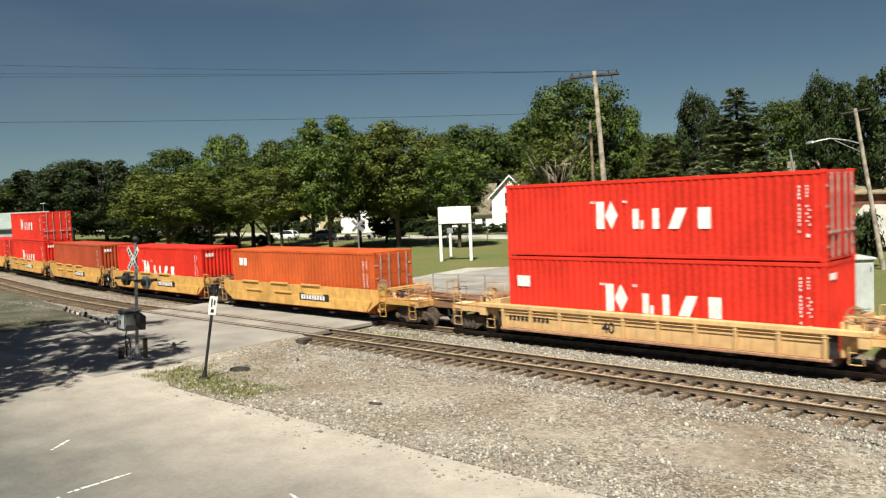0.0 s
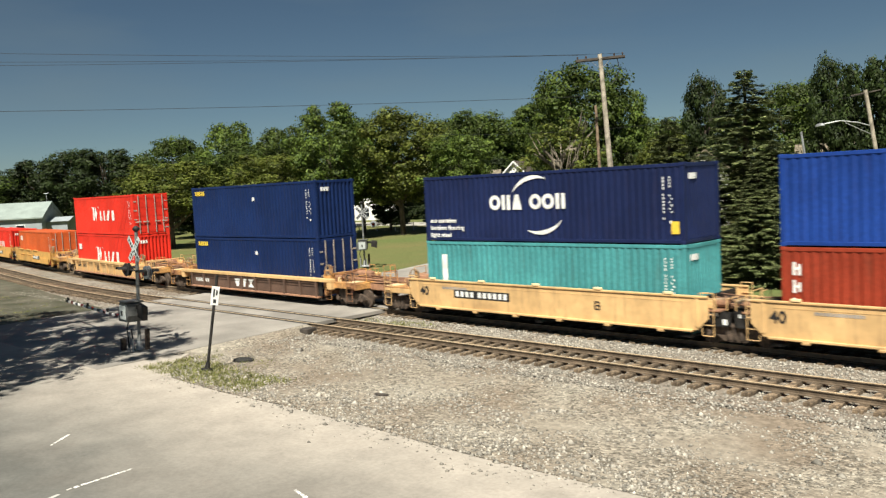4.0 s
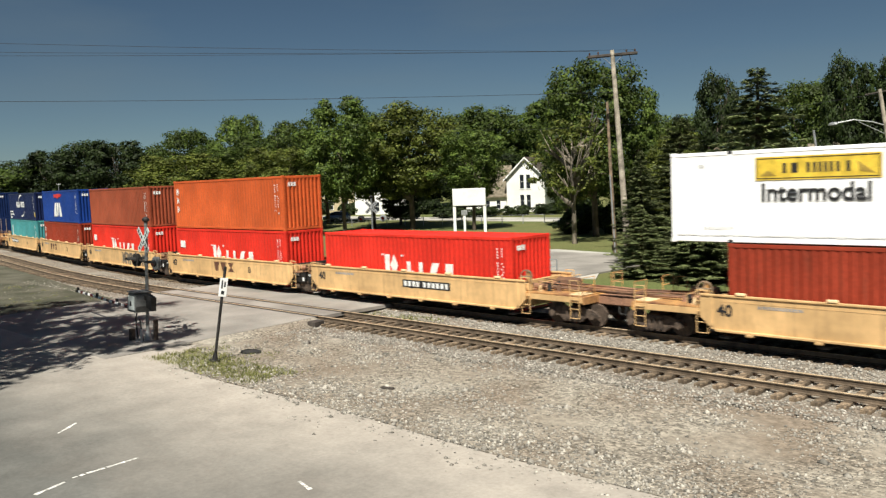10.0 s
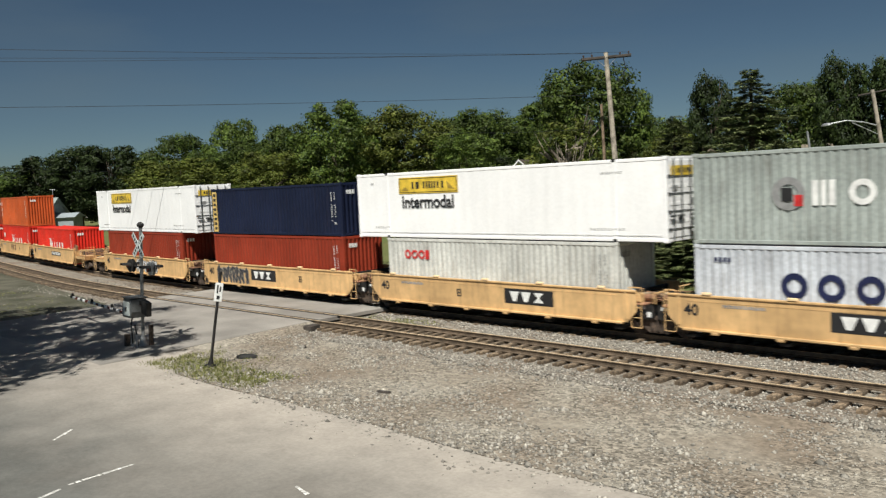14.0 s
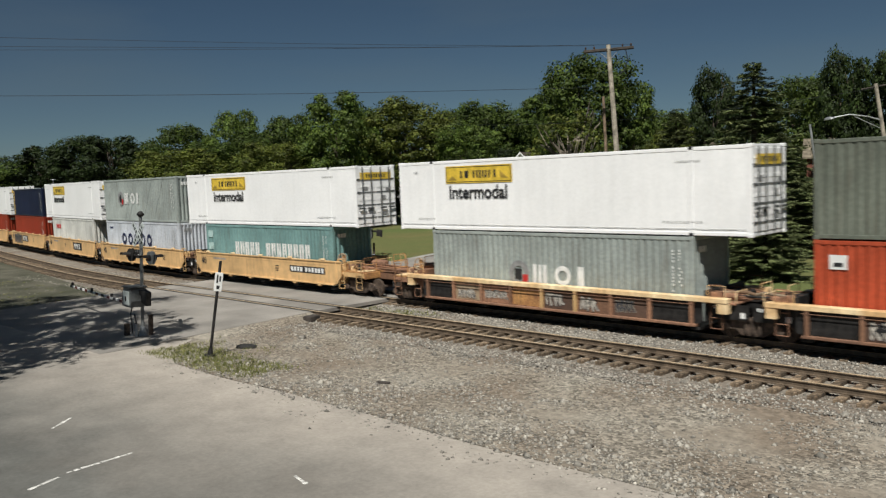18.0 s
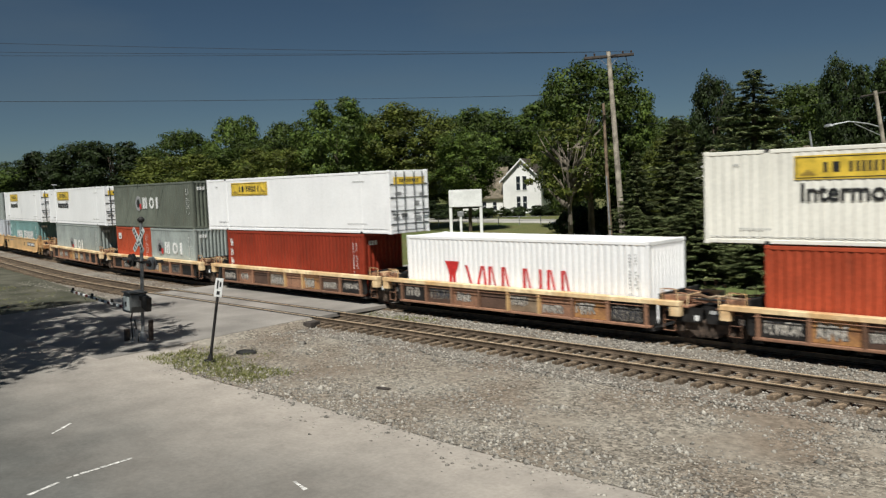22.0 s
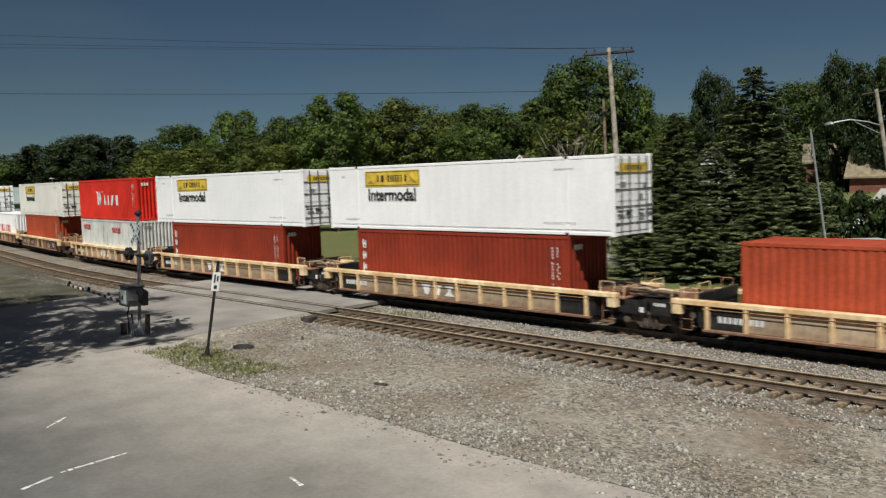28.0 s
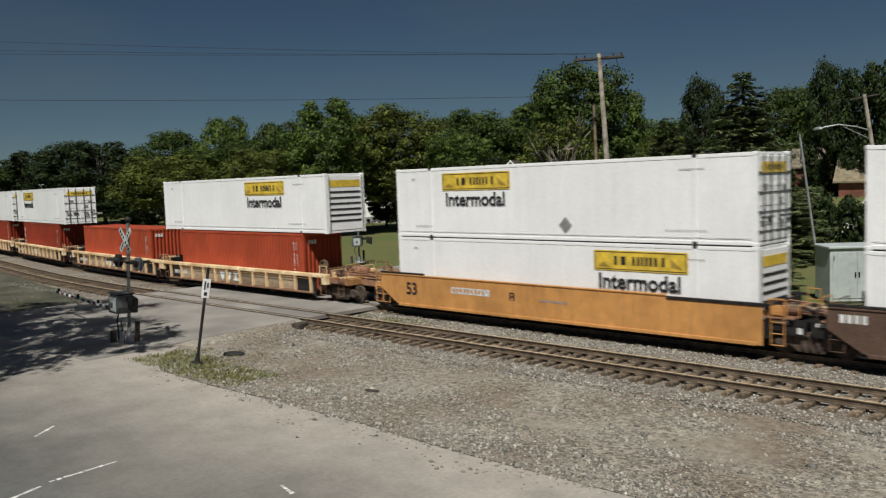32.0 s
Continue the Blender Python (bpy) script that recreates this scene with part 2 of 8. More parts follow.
def leaf_material(name, rgb, rgb2):
    """Leaves: each one its own green, a little light coming through; crown light and shade painted in as clumps."""
    m = bpy.data.materials.new(name)
    m.use_nodes = True
    nt, bsdf = m.node_tree, m.node_tree.nodes["Principled BSDF"]
    N, L = nt.nodes.new, nt.links.new
    ra = N("ShaderNodeNewGeometry").outputs["Random Per Island"]
    ob = N("ShaderNodeObjectInfo").outputs["Random"]
    mix = N("ShaderNodeMix")
    mix.data_type = "RGBA"
    mix.inputs["A"].default_value, mix.inputs["B"].default_value = (*rgb, 1), (*rgb2, 1)
    L(ra, mix.inputs["Factor"])
    r = N("ShaderNodeMapRange")
    r.inputs["To Min"].default_value, r.inputs["To Max"].default_value = 0.75, 1.25
    L(ob, r.inputs["Value"])
    s = N("ShaderNodeVectorMath")
    s.operation = "SCALE"
    # noise paints sunlit tufts and shaded gaps into the leaf colour
    clump_shade, cr, both = N("ShaderNodeTexNoise"), N("ShaderNodeMapRange"), N("ShaderNodeMath")
    clump_shade.inputs["Scale"].default_value, clump_shade.inputs["Detail"].default_value = 5.0, 3
    L(N("ShaderNodeTexCoord").outputs["Object"], clump_shade.inputs["Vector"])
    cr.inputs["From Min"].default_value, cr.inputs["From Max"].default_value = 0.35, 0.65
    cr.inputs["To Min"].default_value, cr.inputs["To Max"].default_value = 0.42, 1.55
    L(clump_shade.outputs["Fac"], cr.inputs["Value"])
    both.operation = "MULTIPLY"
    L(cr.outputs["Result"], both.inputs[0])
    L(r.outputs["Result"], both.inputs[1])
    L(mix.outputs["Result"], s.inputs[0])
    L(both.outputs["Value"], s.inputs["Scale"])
    L(s.outputs["Vector"], bsdf.inputs["Base Color"])
    bsdf.inputs["Roughness"].default_value = 0.6
    bsdf.inputs["Specular IOR Level"].default_value = 0.25
    tr, ms = N("ShaderNodeBsdfTranslucent"), N("ShaderNodeMixShader")
    L(s.outputs["Vector"], tr.inputs["Color"])
    ms.inputs["Fac"].default_value = 0.16
    L(bsdf.outputs["BSDF"], ms.inputs[1])
    L(tr.outputs["BSDF"], ms.inputs[2])
    L(ms.outputs["Shader"], nt.nodes["Material Output"].inputs["Surface"])
    return m


def paint(name, rgb, streak=0.35, rough=0.45, var=0.10):
    return material(name, rgb, rough, 0.0, var, 0.5, 9.0, 0.0, None, streak, spec=0.18)


BOX_RED = paint("red container paint", (0.70, 0.036, 0.022), 0.08)
BOX_MAROON = paint("maroon container paint", (0.29, 0.042, 0.021), 0.25)
BOX_RUST = paint("brown red container paint", (0.43, 0.076, 0.034), 0.22)
BOX_BROWN = paint("red brown container paint", (0.31, 0.072, 0.036), 0.25)
BOX_ORANGE = paint("orange brown container paint", (0.56, 0.105, 0.030), 0.25)
BOX_NAVY = paint("navy container paint", (0.011, 0.019, 0.070), 0.06)
BOX_DARKNAVY = paint("dark navy container paint", (0.012, 0.017, 0.042), 0.06)
BOX_BLUE = paint("blue container paint", (0.012, 0.046, 0.235), 0.06)
BOX_DEEPBLUE = paint("deep blue container paint", (0.008, 0.022, 0.088), 0.06)
BOX_TEAL = paint("teal container paint", (0.072, 0.30, 0.315), 0.2)
BOX_GREYTEAL = paint("grey teal container paint", (0.20, 0.34, 0.33), 0.35)
BOX_GREY = paint("grey container paint", (0.35, 0.385, 0.365), 0.35)
BOX_GREENGREY = paint("green grey container paint", (0.150, 0.165, 0.135), 0.3)
BOX_LIGHTGREY = paint("light grey container paint", (0.60, 0.63, 0.68), 0.3)
BOX_WHITE = paint("white container paint", (0.92, 0.915, 0.915), 0.05, 0.4, 0.025)
BOX_CREAM = paint("cream container paint", (0.86, 0.835, 0.75), 0.10, 0.45, 0.04)
BOX_DIRTYWHITE = paint("dirty white container paint", (0.66, 0.66, 0.62), 0.4)
MARK_WHITE = material("white lettering paint", (0.82, 0.82, 0.80), 0.5, var=0.08)
MARK_BLACK = material("black lettering paint", (0.02, 0.02, 0.022), 0.5)
MARK_RED = material("red lettering paint", (0.60, 0.03, 0.03), 0.5)
MARK_BLUE = material("dark blue lettering paint", (0.012, 0.018, 0.07), 0.5)
MARK_YELLOW = material("yellow sign panel paint", (0.78, 0.54, 0.06), 0.5)
BRIGHT_ROD = material("bright galvanised rod", (0.42, 0.37, 0.33), 0.45, 0.3, 0.15, 4, 25)
MARK_OLIVE = material("olive shading paint", (0.40, 0.27, 0.05), 0.5)
MARK_FAINT = material("faint grey lettering", (0.48, 0.48, 0.47), 0.5)
MARK_GREY = material("grey lettering paint", (0.30, 0.30, 0.30), 0.5)
CAR_DARKBROWN = material("dark brown car steel", (0.115, 0.066, 0.046), 0.8, 0, 0.2, 0.8, 14.0, streak=0.4, per_object=0.2)
CAR_TAN = material("tan car paint", (0.64, 0.41, 0.19), 0.55, 0, 0.09, 0.45, 3.0, streak=0.30)
CAR_YELLOW = material("yellow car paint", (0.60, 0.335, 0.095), 0.55, 0, 0.12, 0.5, 3.5, streak=0.35)
CAR_CREAM = material("sun bleached yellow car paint", (0.87, 0.69, 0.43), 0.6, 0, 0.12, 0.8, 5.0, rgb2=(0.66, 0.42, 0.20), streak=0.3)
CAR_ORANGE = material("orange car paint", (0.60, 0.29, 0.09), 0.5, 0, 0.08, 0.5, 3.0, streak=0.22)
CAR_BROWN = material("rusty brown car steel", (0.18, 0.095, 0.06), 0.8, 0, 0.25, 0.8, 14.0, rgb2=(0.27, 0.14, 0.08), streak=0.6, per_object=0.45)
CAR_RUSTYELLOW = material("rust stained yellow car paint", (0.56, 0.30, 0.10), 0.65, 0, 0.22, 0.9, 12.0, rgb2=(0.20, 0.085, 0.045), streak=0.6)
CAR_DULL = material("dull rusted panel steel", (0.43, 0.345, 0.235), 0.8, 0, 0.2, 0.7, 5.0, rgb2=(0.20, 0.12, 0.07), streak=0.5, per_object=0.4)
BLACK_STEEL = material("sooty black steel", (0.028, 0.026, 0.025), 0.65, 0.3, 0.3, 4, 30)
TRUCK_STEEL = material("brown black truck steel", (0.11, 0.078, 0.058), 0.8, 0.1, 0.3, 5, 30)
GALV = material("galvanised grey metal", (0.42, 0.43, 0.44), 0.5, 0.6, 0.12, 4, 25)
DULL_GALV = material("dull weathered galvanising", (0.24, 0.25, 0.25), 0.6, 0.4, 0.2, 5, 25)
DARK_GREY = material("dark grey signal paint", (0.11, 0.115, 0.115), 0.55, 0.1, 0.15, 3, 20)
ALU_GREY = material("pale grey cabinet paint", (0.50, 0.54, 0.53), 0.5, 0.1, 0.05, 0.8, 4, streak=0.15)
WHITE_PAINT = material("white painted wood", (0.80, 0.80, 0.78), 0.55, 0, 0.06, 1.5, 20)
RAIL_STEEL = material("rusty rail side", (0.16, 0.118, 0.082), 0.65, 0.25, 0.2, 3, 30)
RAIL_HEAD = material("dusty worn rail head", (0.56, 0.43, 0.28), 0.5, 0.15, 0.12, 3, 30)
TIE_WOOD = material("weathered tie wood", (0.20, 0.145, 0.095), 0.9, 0, 0.3, 5, 40, 0.004, per_object=0.35)
POLE_WOOD = material("grey weathered pole wood", (0.40, 0.35, 0.28), 0.85, 0, 0.22, 2, 30, 0.003)
OLD_WOOD = material("brown weathered pole wood", (0.25, 0.18, 0.12), 0.85, 0, 0.25, 2, 30, 0.003)
DARK_WOOD = material("dark creosoted wood", (0.055, 0.045, 0.038), 0.85, 0, 0.22, 2, 30, 0.003)
BARK = material("rough brown bark", (0.13, 0.10, 0.075), 0.95, 0, 0.3, 3, 20, 0.01)
PALE_BARK = material("pale grey bark", (0.23, 0.195, 0.15), 0.95, 0, 0.3, 3, 20, 0.01)
# the view's dim lower left corner is painted in as darker asphalt
ASPHALT = falloff_asphalt("worn asphalt with painted falloff", (0.135, 0.133, 0.122), (0.36, 0.322, 0.28), -20.0, -14.2)
ROAD_ASPHALT = material("road asphalt", (0.29, 0.268, 0.242), 0.9, 0, 0.12, 0.4, 60, 0.003, spec=0.25)
FAR_ROAD = material("pale far road", (0.42, 0.40, 0.36), 0.9, 0, 0.12, 0.3, 40, spec=0.25)
CONCRETE = material("pale concrete", (0.48, 0.46, 0.42), 0.85, 0, 0.1, 0.6, 40, 0.002)
RUBBER = material("black rubber", (0.03, 0.029, 0.028), 0.8, 0, 0.2, 4, 40)
LINE_PAINT = material("worn white line paint", (0.72, 0.70, 0.66), 0.8, 0, 0.2, 6, 50)
GRAVEL = gravel_material("yard gravel", (0.31, 0.28, 0.232), 14.0, (0.215, 0.175, 0.135))
BALLAST = gravel_material("track ballast", (0.25, 0.228, 0.195), 12.0, (0.19, 0.152, 0.118))
STONE = material("broken grey stone", (0.32, 0.295, 0.255), 0.9, 0, 0.15, 6, 30, island=0.58)
VERGE = material("dusty weedy verge", (0.100, 0.094, 0.072), 0.95, 0, 0.2, 0.5, 18.0, 0.02, rgb2=(0.060, 0.062, 0.042), spec=0.15)
GRASS = material("dry summer grass", (0.09, 0.112, 0.038), 0.95, 0, 0.22, 0.12, 9.0, 0.02, rgb2=(0.15, 0.142, 0.058), spec=0.15)
BLADE = leaf_material("grass blade", (0.13, 0.15, 0.04), (0.27, 0.26, 0.10))
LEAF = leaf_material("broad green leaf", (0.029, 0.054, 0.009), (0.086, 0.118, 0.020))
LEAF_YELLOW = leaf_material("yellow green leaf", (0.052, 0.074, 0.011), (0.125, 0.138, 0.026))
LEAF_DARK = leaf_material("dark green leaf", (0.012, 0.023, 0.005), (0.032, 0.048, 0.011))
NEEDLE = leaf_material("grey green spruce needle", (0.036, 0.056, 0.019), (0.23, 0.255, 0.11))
ROOF_DARK = material("brown roof shingle", (0.085, 0.064, 0.048), 0.9, 0, 0.2, 2, 20)
ROOF_METAL = material("pale grey green metal roof", (0.27, 0.32, 0.30), 0.5, 0, 0.08, 0.6, 10)
ROOF_GREY = material("weathered grey tan shingle", (0.20, 0.168, 0.12), 0.9, 0, 0.2, 2, 20)
ROOF_TAN = material("tan roof shingle", (0.25, 0.205, 0.13), 0.9, 0, 0.15, 2, 20)
SIDING = material("white house siding", (0.80, 0.79, 0.76), 0.6, 0, 0.05, 0.6, 12)
SIDING_TAN = material("cream house siding", (0.52, 0.44, 0.28), 0.7, 0, 0.08, 0.6, 12)
SIDING_GREY = material("pale blue grey siding", (0.31, 0.35, 0.37), 0.6, 0, 0.07, 0.6, 12)
BRICK_RED = material("red brick wall", (0.20, 0.075, 0.05), 0.85, 0, 0.15, 2, 25)
GLASS_DARK = material("dark window glass", (0.02, 0.024, 0.03), 0.08, 0, 0.05)
CAR_SILVER = material("silver blue car paint", (0.22, 0.27, 0.33), 0.25, 0.6, 0.04)
CAR_WHITE = material("white car paint", (0.75, 0.75, 0.74), 0.25, 0.1, 0.04)
TYRE = material("tyre rubber", (0.02, 0.02, 0.02), 0.85)
CHROME = material("bright wheel metal", (0.6, 0.6, 0.6), 0.25, 0.9, 0.05)
LENS_RED = material("dark red signal lens", (0.16, 0.012, 0.010), 0.15)
WIRE = material("dark cable", (0.02, 0.022, 0.026), 0.6)
INSULATOR = material("glazed brown insulator", (0.07, 0.04, 0.028), 0.2)
SCRAP_BLACK = material("sooty scrap rubber", (0.022, 0.021, 0.02), 0.9)


# ---- mesh building ----
class Shape:
    """Collects vertices and faces of one mesh."""

    def __init__(self):
        self.v, self.f = [], []

    def add(self, verts, faces):
        n = len(self.v)
        self.v += [tuple(p) for p in verts]
        self.f += [tuple(i + n for i in q) for q in faces]
        return self

    def box(self, lo, hi, c=0.0):
        """A block between two corners; c: width of its chamfered edges."""
        x0, y0, z0 = lo
        x1, y1, z1 = hi
        c = min(c, (x1 - x0) * 0.45, (y1 - y0) * 0.45, (z1 - z0) * 0.45)
        if c <= 0:
            v = [(x, y, z) for z in (z0, z1) for y in (y0, y1) for x in (x0, x1)]
            return self.add(v, [(0, 2, 3, 1), (4, 5, 7, 6), (0, 1, 5, 4), (2, 6, 7, 3), (0, 4, 6, 2), (1, 3, 7, 5)])
        rings = []
        for z, i in ((z0, c), (z0 + c, 0), (z1 - c, 0), (z1, c)):
            k = c
            rings.append([(x0 + i + k, y0 + i, z), (x1 - i - k, y0 + i, z), (x1 - i, y0 + i + k, z), (x1 - i, y1 - i - k, z),
                          (x1 - i - k, y1 - i, z), (x0 + i + k, y1 - i, z), (x0 + i, y1 - i - k, z), (x0 + i, y0 + i + k, z)])
        return self.loft(rings)

    def loft(self, rings, cap=True):
        """Skin over closed rings of equal length (counter-clockwise seen from the last one)."""
        k = len(rings[0])
        v = [p for r in rings for p in r]
        f = [(a * k + i, a * k + (i + 1) % k, (a + 1) * k + (i + 1) % k, (a + 1) * k + i) for a in range(len(rings) - 1) for i in range(k)]
        if cap:
            f += [tuple(range(k))[::-1], tuple(range((len(rings) - 1) * k, len(rings) * k))]
        return self.add(v, f)

    def tube(self, pts, r, k=8, cap=True):
        """A round bar along points; r: one radius or one for each point."""
        pts = [Vector(p) for p in pts]
        rs = r if isinstance(r, (list, tuple)) else [r] * len(pts)
        rings = []
        for i, p in enumerate(pts):
            d = (pts[min(i + 1, len(pts) - 1)] - pts[max(i - 1, 0)]).normalized()
            a = d.orthogonal().normalized() if i == 0 else (a - d * a.dot(d)).normalized()
            b = d.cross(a)
            rings.append([tuple(p + rs[i] * (math.cos(2 * math.pi * j / k) * a + math.sin(2 * math.pi * j / k) * b)) for j in range(k)])
        return self.loft(rings, cap)

    def prism(self, outline, y0, y1):
        """An outline of (x, z) pushed through from y0 to y1."""
        return self.loft([[(x, y1, z) for x, z in outline], [(x, y0, z) for x, z in outline]])

    def plate(self, pts, t):
        """A horizontal slab with the outline pts at its top height, t thick."""
        return self.loft([[(x, y, z - t) for x, y, z in pts], list(pts)])

    def mesh(self, name, mat, smooth=False):
        m = bpy.data.meshes.new(name)
        m.from_pydata(self.v, [], self.f)
        if mat:
            m.materials.append(mat)
        if smooth:
            m.polygons.foreach_set("use_smooth", [True] * len(m.polygons))
        m.update()
        return m


def part(name, shape, mat, parent=None, label="", smooth=False):
    """Links a shape, or a mesh made before, as one object under its thing or part."""
    data = shape if isinstance(shape, bpy.types.Mesh) else shape.mesh(name, mat, smooth)
    ob = new(name, data)
    if isinstance(shape, bpy.types.Mesh) and mat and data.materials[0] != mat:
        ob.material_slots[0].link = "OBJECT"
        ob.material_slots[0].material = mat
    ob.parent = parent
    if label:
        tagged(ob, label)
    return ob


def thing(name, label, category, m=None, group="", kind=""):
    ob = new(name)
    ob.empty_display_size = 0.3
    if m is not None:
        ob.matrix_basis = m
    return tagged(ob, label, category, group, kind)


KEPT = {}


def kept(key, make):
    """Mesh data made once and shared by alike parts."""
    if key not in KEPT:
        KEPT[key] = make()
    return KEPT[key]


def setting(name, shape, mat, label, category, smooth=False):
    return tagged(part(name, shape, mat, None, label, smooth), label, category, kind="structure")


def lettering(body, height, mat, depth=0.004):
    """Flat letters of a cap height, starting at the origin, facing -y."""
    cu = bpy.data.curves.new("lettering", "FONT")
    cu.body, cu.size, cu.extrude, cu.offset = body, height / 0.70, depth, 0.035 * height
    ob = bpy.data.objects.new("lettering", cu)
    m = bpy.data.meshes.new_from_object(ob)
    bpy.data.objects.remove(ob)
    m.transform(pose(0, 0, 0, 90, 0, 0))
    m.materials.append(mat)
    return m


def from_arrays(name, verts, faces, mat):
    """A mesh from arrays of vertices and of equal-sized faces."""
    verts, faces = np.asarray(verts, np.float32), np.asarray(faces, np.int32)
    m = bpy.data.meshes.new(name)
    k = faces.shape[1]
    m.vertices.add(len(verts))
    m.vertices.foreach_set("co", verts.ravel())
    m.loops.add(faces.size)
    m.loops.foreach_set("vertex_index", faces.ravel())
    m.polygons.add(len(faces))
    m.polygons.foreach_set("loop_start", np.arange(len(faces), dtype=np.int32) * k)
    m.polygons.foreach_set("loop_total", np.full(len(faces), k, np.int32))
    m.materials.append(mat)
    m.update(calc_edges=True)
    return m


# ---- ground, roads, tracks ----
def ground_height(x, y):
    """The land is flat by the tracks and rises gently beyond the far lawn."""
    return -0.42 + 0.016 * max(0.0, y - 40.0) + 0.012 * max(0.0, -x - 110.0) * (1 if y > 20 else 0)


ROAD_RIGHT, ROAD_LEFT = -29.3, -44.6
def bend(x):
    """How far the tracks have swung aside at x: straight by the crossing, then a slow curve."""
    if x > -43.0:
        return 0.0
    if x > -68.0:
        return 0.0025 * (x + 43.0) ** 2
    return 0.0025 * 25.0 ** 2 - 0.0050 * 25.0 * (x + 68.0)


# middle, heading and length of the worn parking lines
LOT_LINES = [(-21.45, -18.55, 131, 0.9), (-17.62, -19.17, 96, 1.5), (-17.28, -20.45, 112, 0.75), (-16.8, -22.6, 110, 0.9), (-13.35, -17.06, -12, 0.6)]
NEAR_Y = -4.3          # middle of the empty track; the train's track lies on y = 0


def build_ground():
    xs = [-2500, -1200, -600, -400, -300, -220, -170, -140, -110, -80, -50, -20, 20, 60, 120, 300, 800, 2500]
    ys = [-1500, -500, -200, -60, -20, 0, 20, 40, 60, 90, 130, 180, 260, 400, 700, 1500, 3000]
    v = [(x, y, min(ground_height(x, y), 7.0)) for y in ys for x in xs]
    k = len(xs)
    f = [(j * k + i, j * k + i + 1, (j + 1) * k + i + 1, (j + 1) * k + i) for j in range(len(ys) - 1) for i in range(k - 1)]
    setting("ground", Shape().add(v, f), GRASS, "dry mown grass reaching away behind the tracks", "ground")
    s = Shape()
    profile = [(-8.2, -0.43), (-6.6, -0.26), (-5.75, -0.275), (-2.85, -0.275), (-1.9, -0.25), (-1.3, -0.225), (1.6, -0.225), (2.3, -0.25), (4.2, -0.43)]
    s.loft([[(x, y, z) for y, z in profile] + [(x, 4.2, -0.6), (x, -8.2, -0.6)] for x in (140, -43)])
    s.loft([[(x, y + bend(x), z) for y, z in profile] + [(x, 4.2 + bend(x), -0.6), (x, -8.2 + bend(x), -0.6)] for x in (-43, -50, -58, -66, -75, -85, -95, -108, -120, -300)])
    setting("ballast_bed", s, BALLAST, "grey brown crushed stone ballast under two railway tracks", "ballast")
    # gravel yard between the tracks and the paved lot, with a bent edge at the corner of the road
    edge = [(60, -7.0), (60, -13.3), (-8, -13.15), (-12, -13.3), (-16, -13.2), (-19.5, -13.25), (-22.4, -13.4), (-25.6, -13.3), (-27.6, -12.4),
            (-29.3, -10.6), (-29.5, -8.8), (ROAD_RIGHT, -7.0)]
    setting("gravel_yard", Shape().plate([(x, y, -0.235) for x, y in edge[::-1]][::-1], 0.12), GRAVEL, "loose tan grey gravel strip beside the track", "gravel")
    left = [(ROAD_LEFT, -7.0), (ROAD_LEFT - 0.3, -14.0), (-47, -18), (-120, -20), (-120, 6.0), (-85, -1.0), (-60, -5.0)]
    setting("gravel_verge", Shape().plate([(x, y, -0.255) for x, y in left[::-1]], 0.12), VERGE, "dusty verge with thin dry grass across the road", "gravel")
    lot = [(60, -13.25), (60, -70), (-90, -70), (-90, -20.0), (-47, -18.0), (ROAD_LEFT - 0.2, -14.2), (-30.6, -12.2), (-29.32, -10.5), (-27.6, -12.42), (-25.6, -13.4), (-22.4, -13.5),
           (-19.5, -13.35), (-16, -13.3), (-12, -13.4), (-8, -13.25)]
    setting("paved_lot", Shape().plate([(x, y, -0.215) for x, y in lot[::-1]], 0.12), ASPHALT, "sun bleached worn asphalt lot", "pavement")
    # the street ramps up to rail height and crosses both tracks between the rails
    s = Shape()
    g = 0.09

    def strip(y0, z0, y1, z1):
        s.plate([(ROAD_RIGHT, y0, z0), (ROAD_RIGHT, y1, z1), (ROAD_LEFT, y1, z1), (ROAD_LEFT, y0, z0)], 0.15)
    strip(-14.3, -0.209, -9.0, -0.10)
    strip(-9.0, -0.10, NEAR_Y - 0.717 - 0.075, -0.012)
    strip(NEAR_Y - 0.717 + g, -0.012, NEAR_Y + 0.717 - g, -0.012)
    strip(NEAR_Y + 0.717 + 0.075, -0.012, -0.717 - 0.075, -0.012)
    strip(-0.717 + g, -0.012, 0.717 - g, -0.012)
    strip(0.717 + 0.075, -0.012, 4.5, -0.05)
    strip(4.5, -0.05, 9.0, -0.32)
    strip(9.0, -0.32, 26.0, -0.33)
    setting("road", s, ROAD_ASPHALT, "street crossing both railway tracks at grade", "road")
    # loose stone banked against the edges of the ramp
    for edge, d, mat, lab in ((ROAD_RIGHT, 1, GRAVEL, "gravel banked along the street edge"), (ROAD_LEFT, -1, VERGE, "dusty bank along the street edge")):
        b = Shape()
        rows = [(-11.4, -0.2), (-10.4, -0.142), (-9.0, -0.112), (-7.0, -0.070), (-5.2, -0.030)]
        w = [0.1, 0.5, 0.9, 1.1, 0.9]
        b.loft([[(edge - 0.02 * d, y, z), (edge + d * q * 0.5, y, (z - 0.235) / 2 + 0.02), (edge + d * q, y, -0.24), (edge + d * q, y, -0.3), (edge - 0.02 * d, y, -0.3)][::d] for (y, z), q in zip(rows, w)])
        setting("shoulder", b, mat, lab, "gravel")
    s = Shape()
    for c in (NEAR_Y, 0.0):
        for sign in (-1, 1):
            for off, half in ((-0.135, 0.075), (0.125, 0.07)):
                y = c + sign * (0.717 + off)
                s.box((ROAD_LEFT, y - half, -0.1), (ROAD_RIGHT, y + half, -0.002), 0.01)
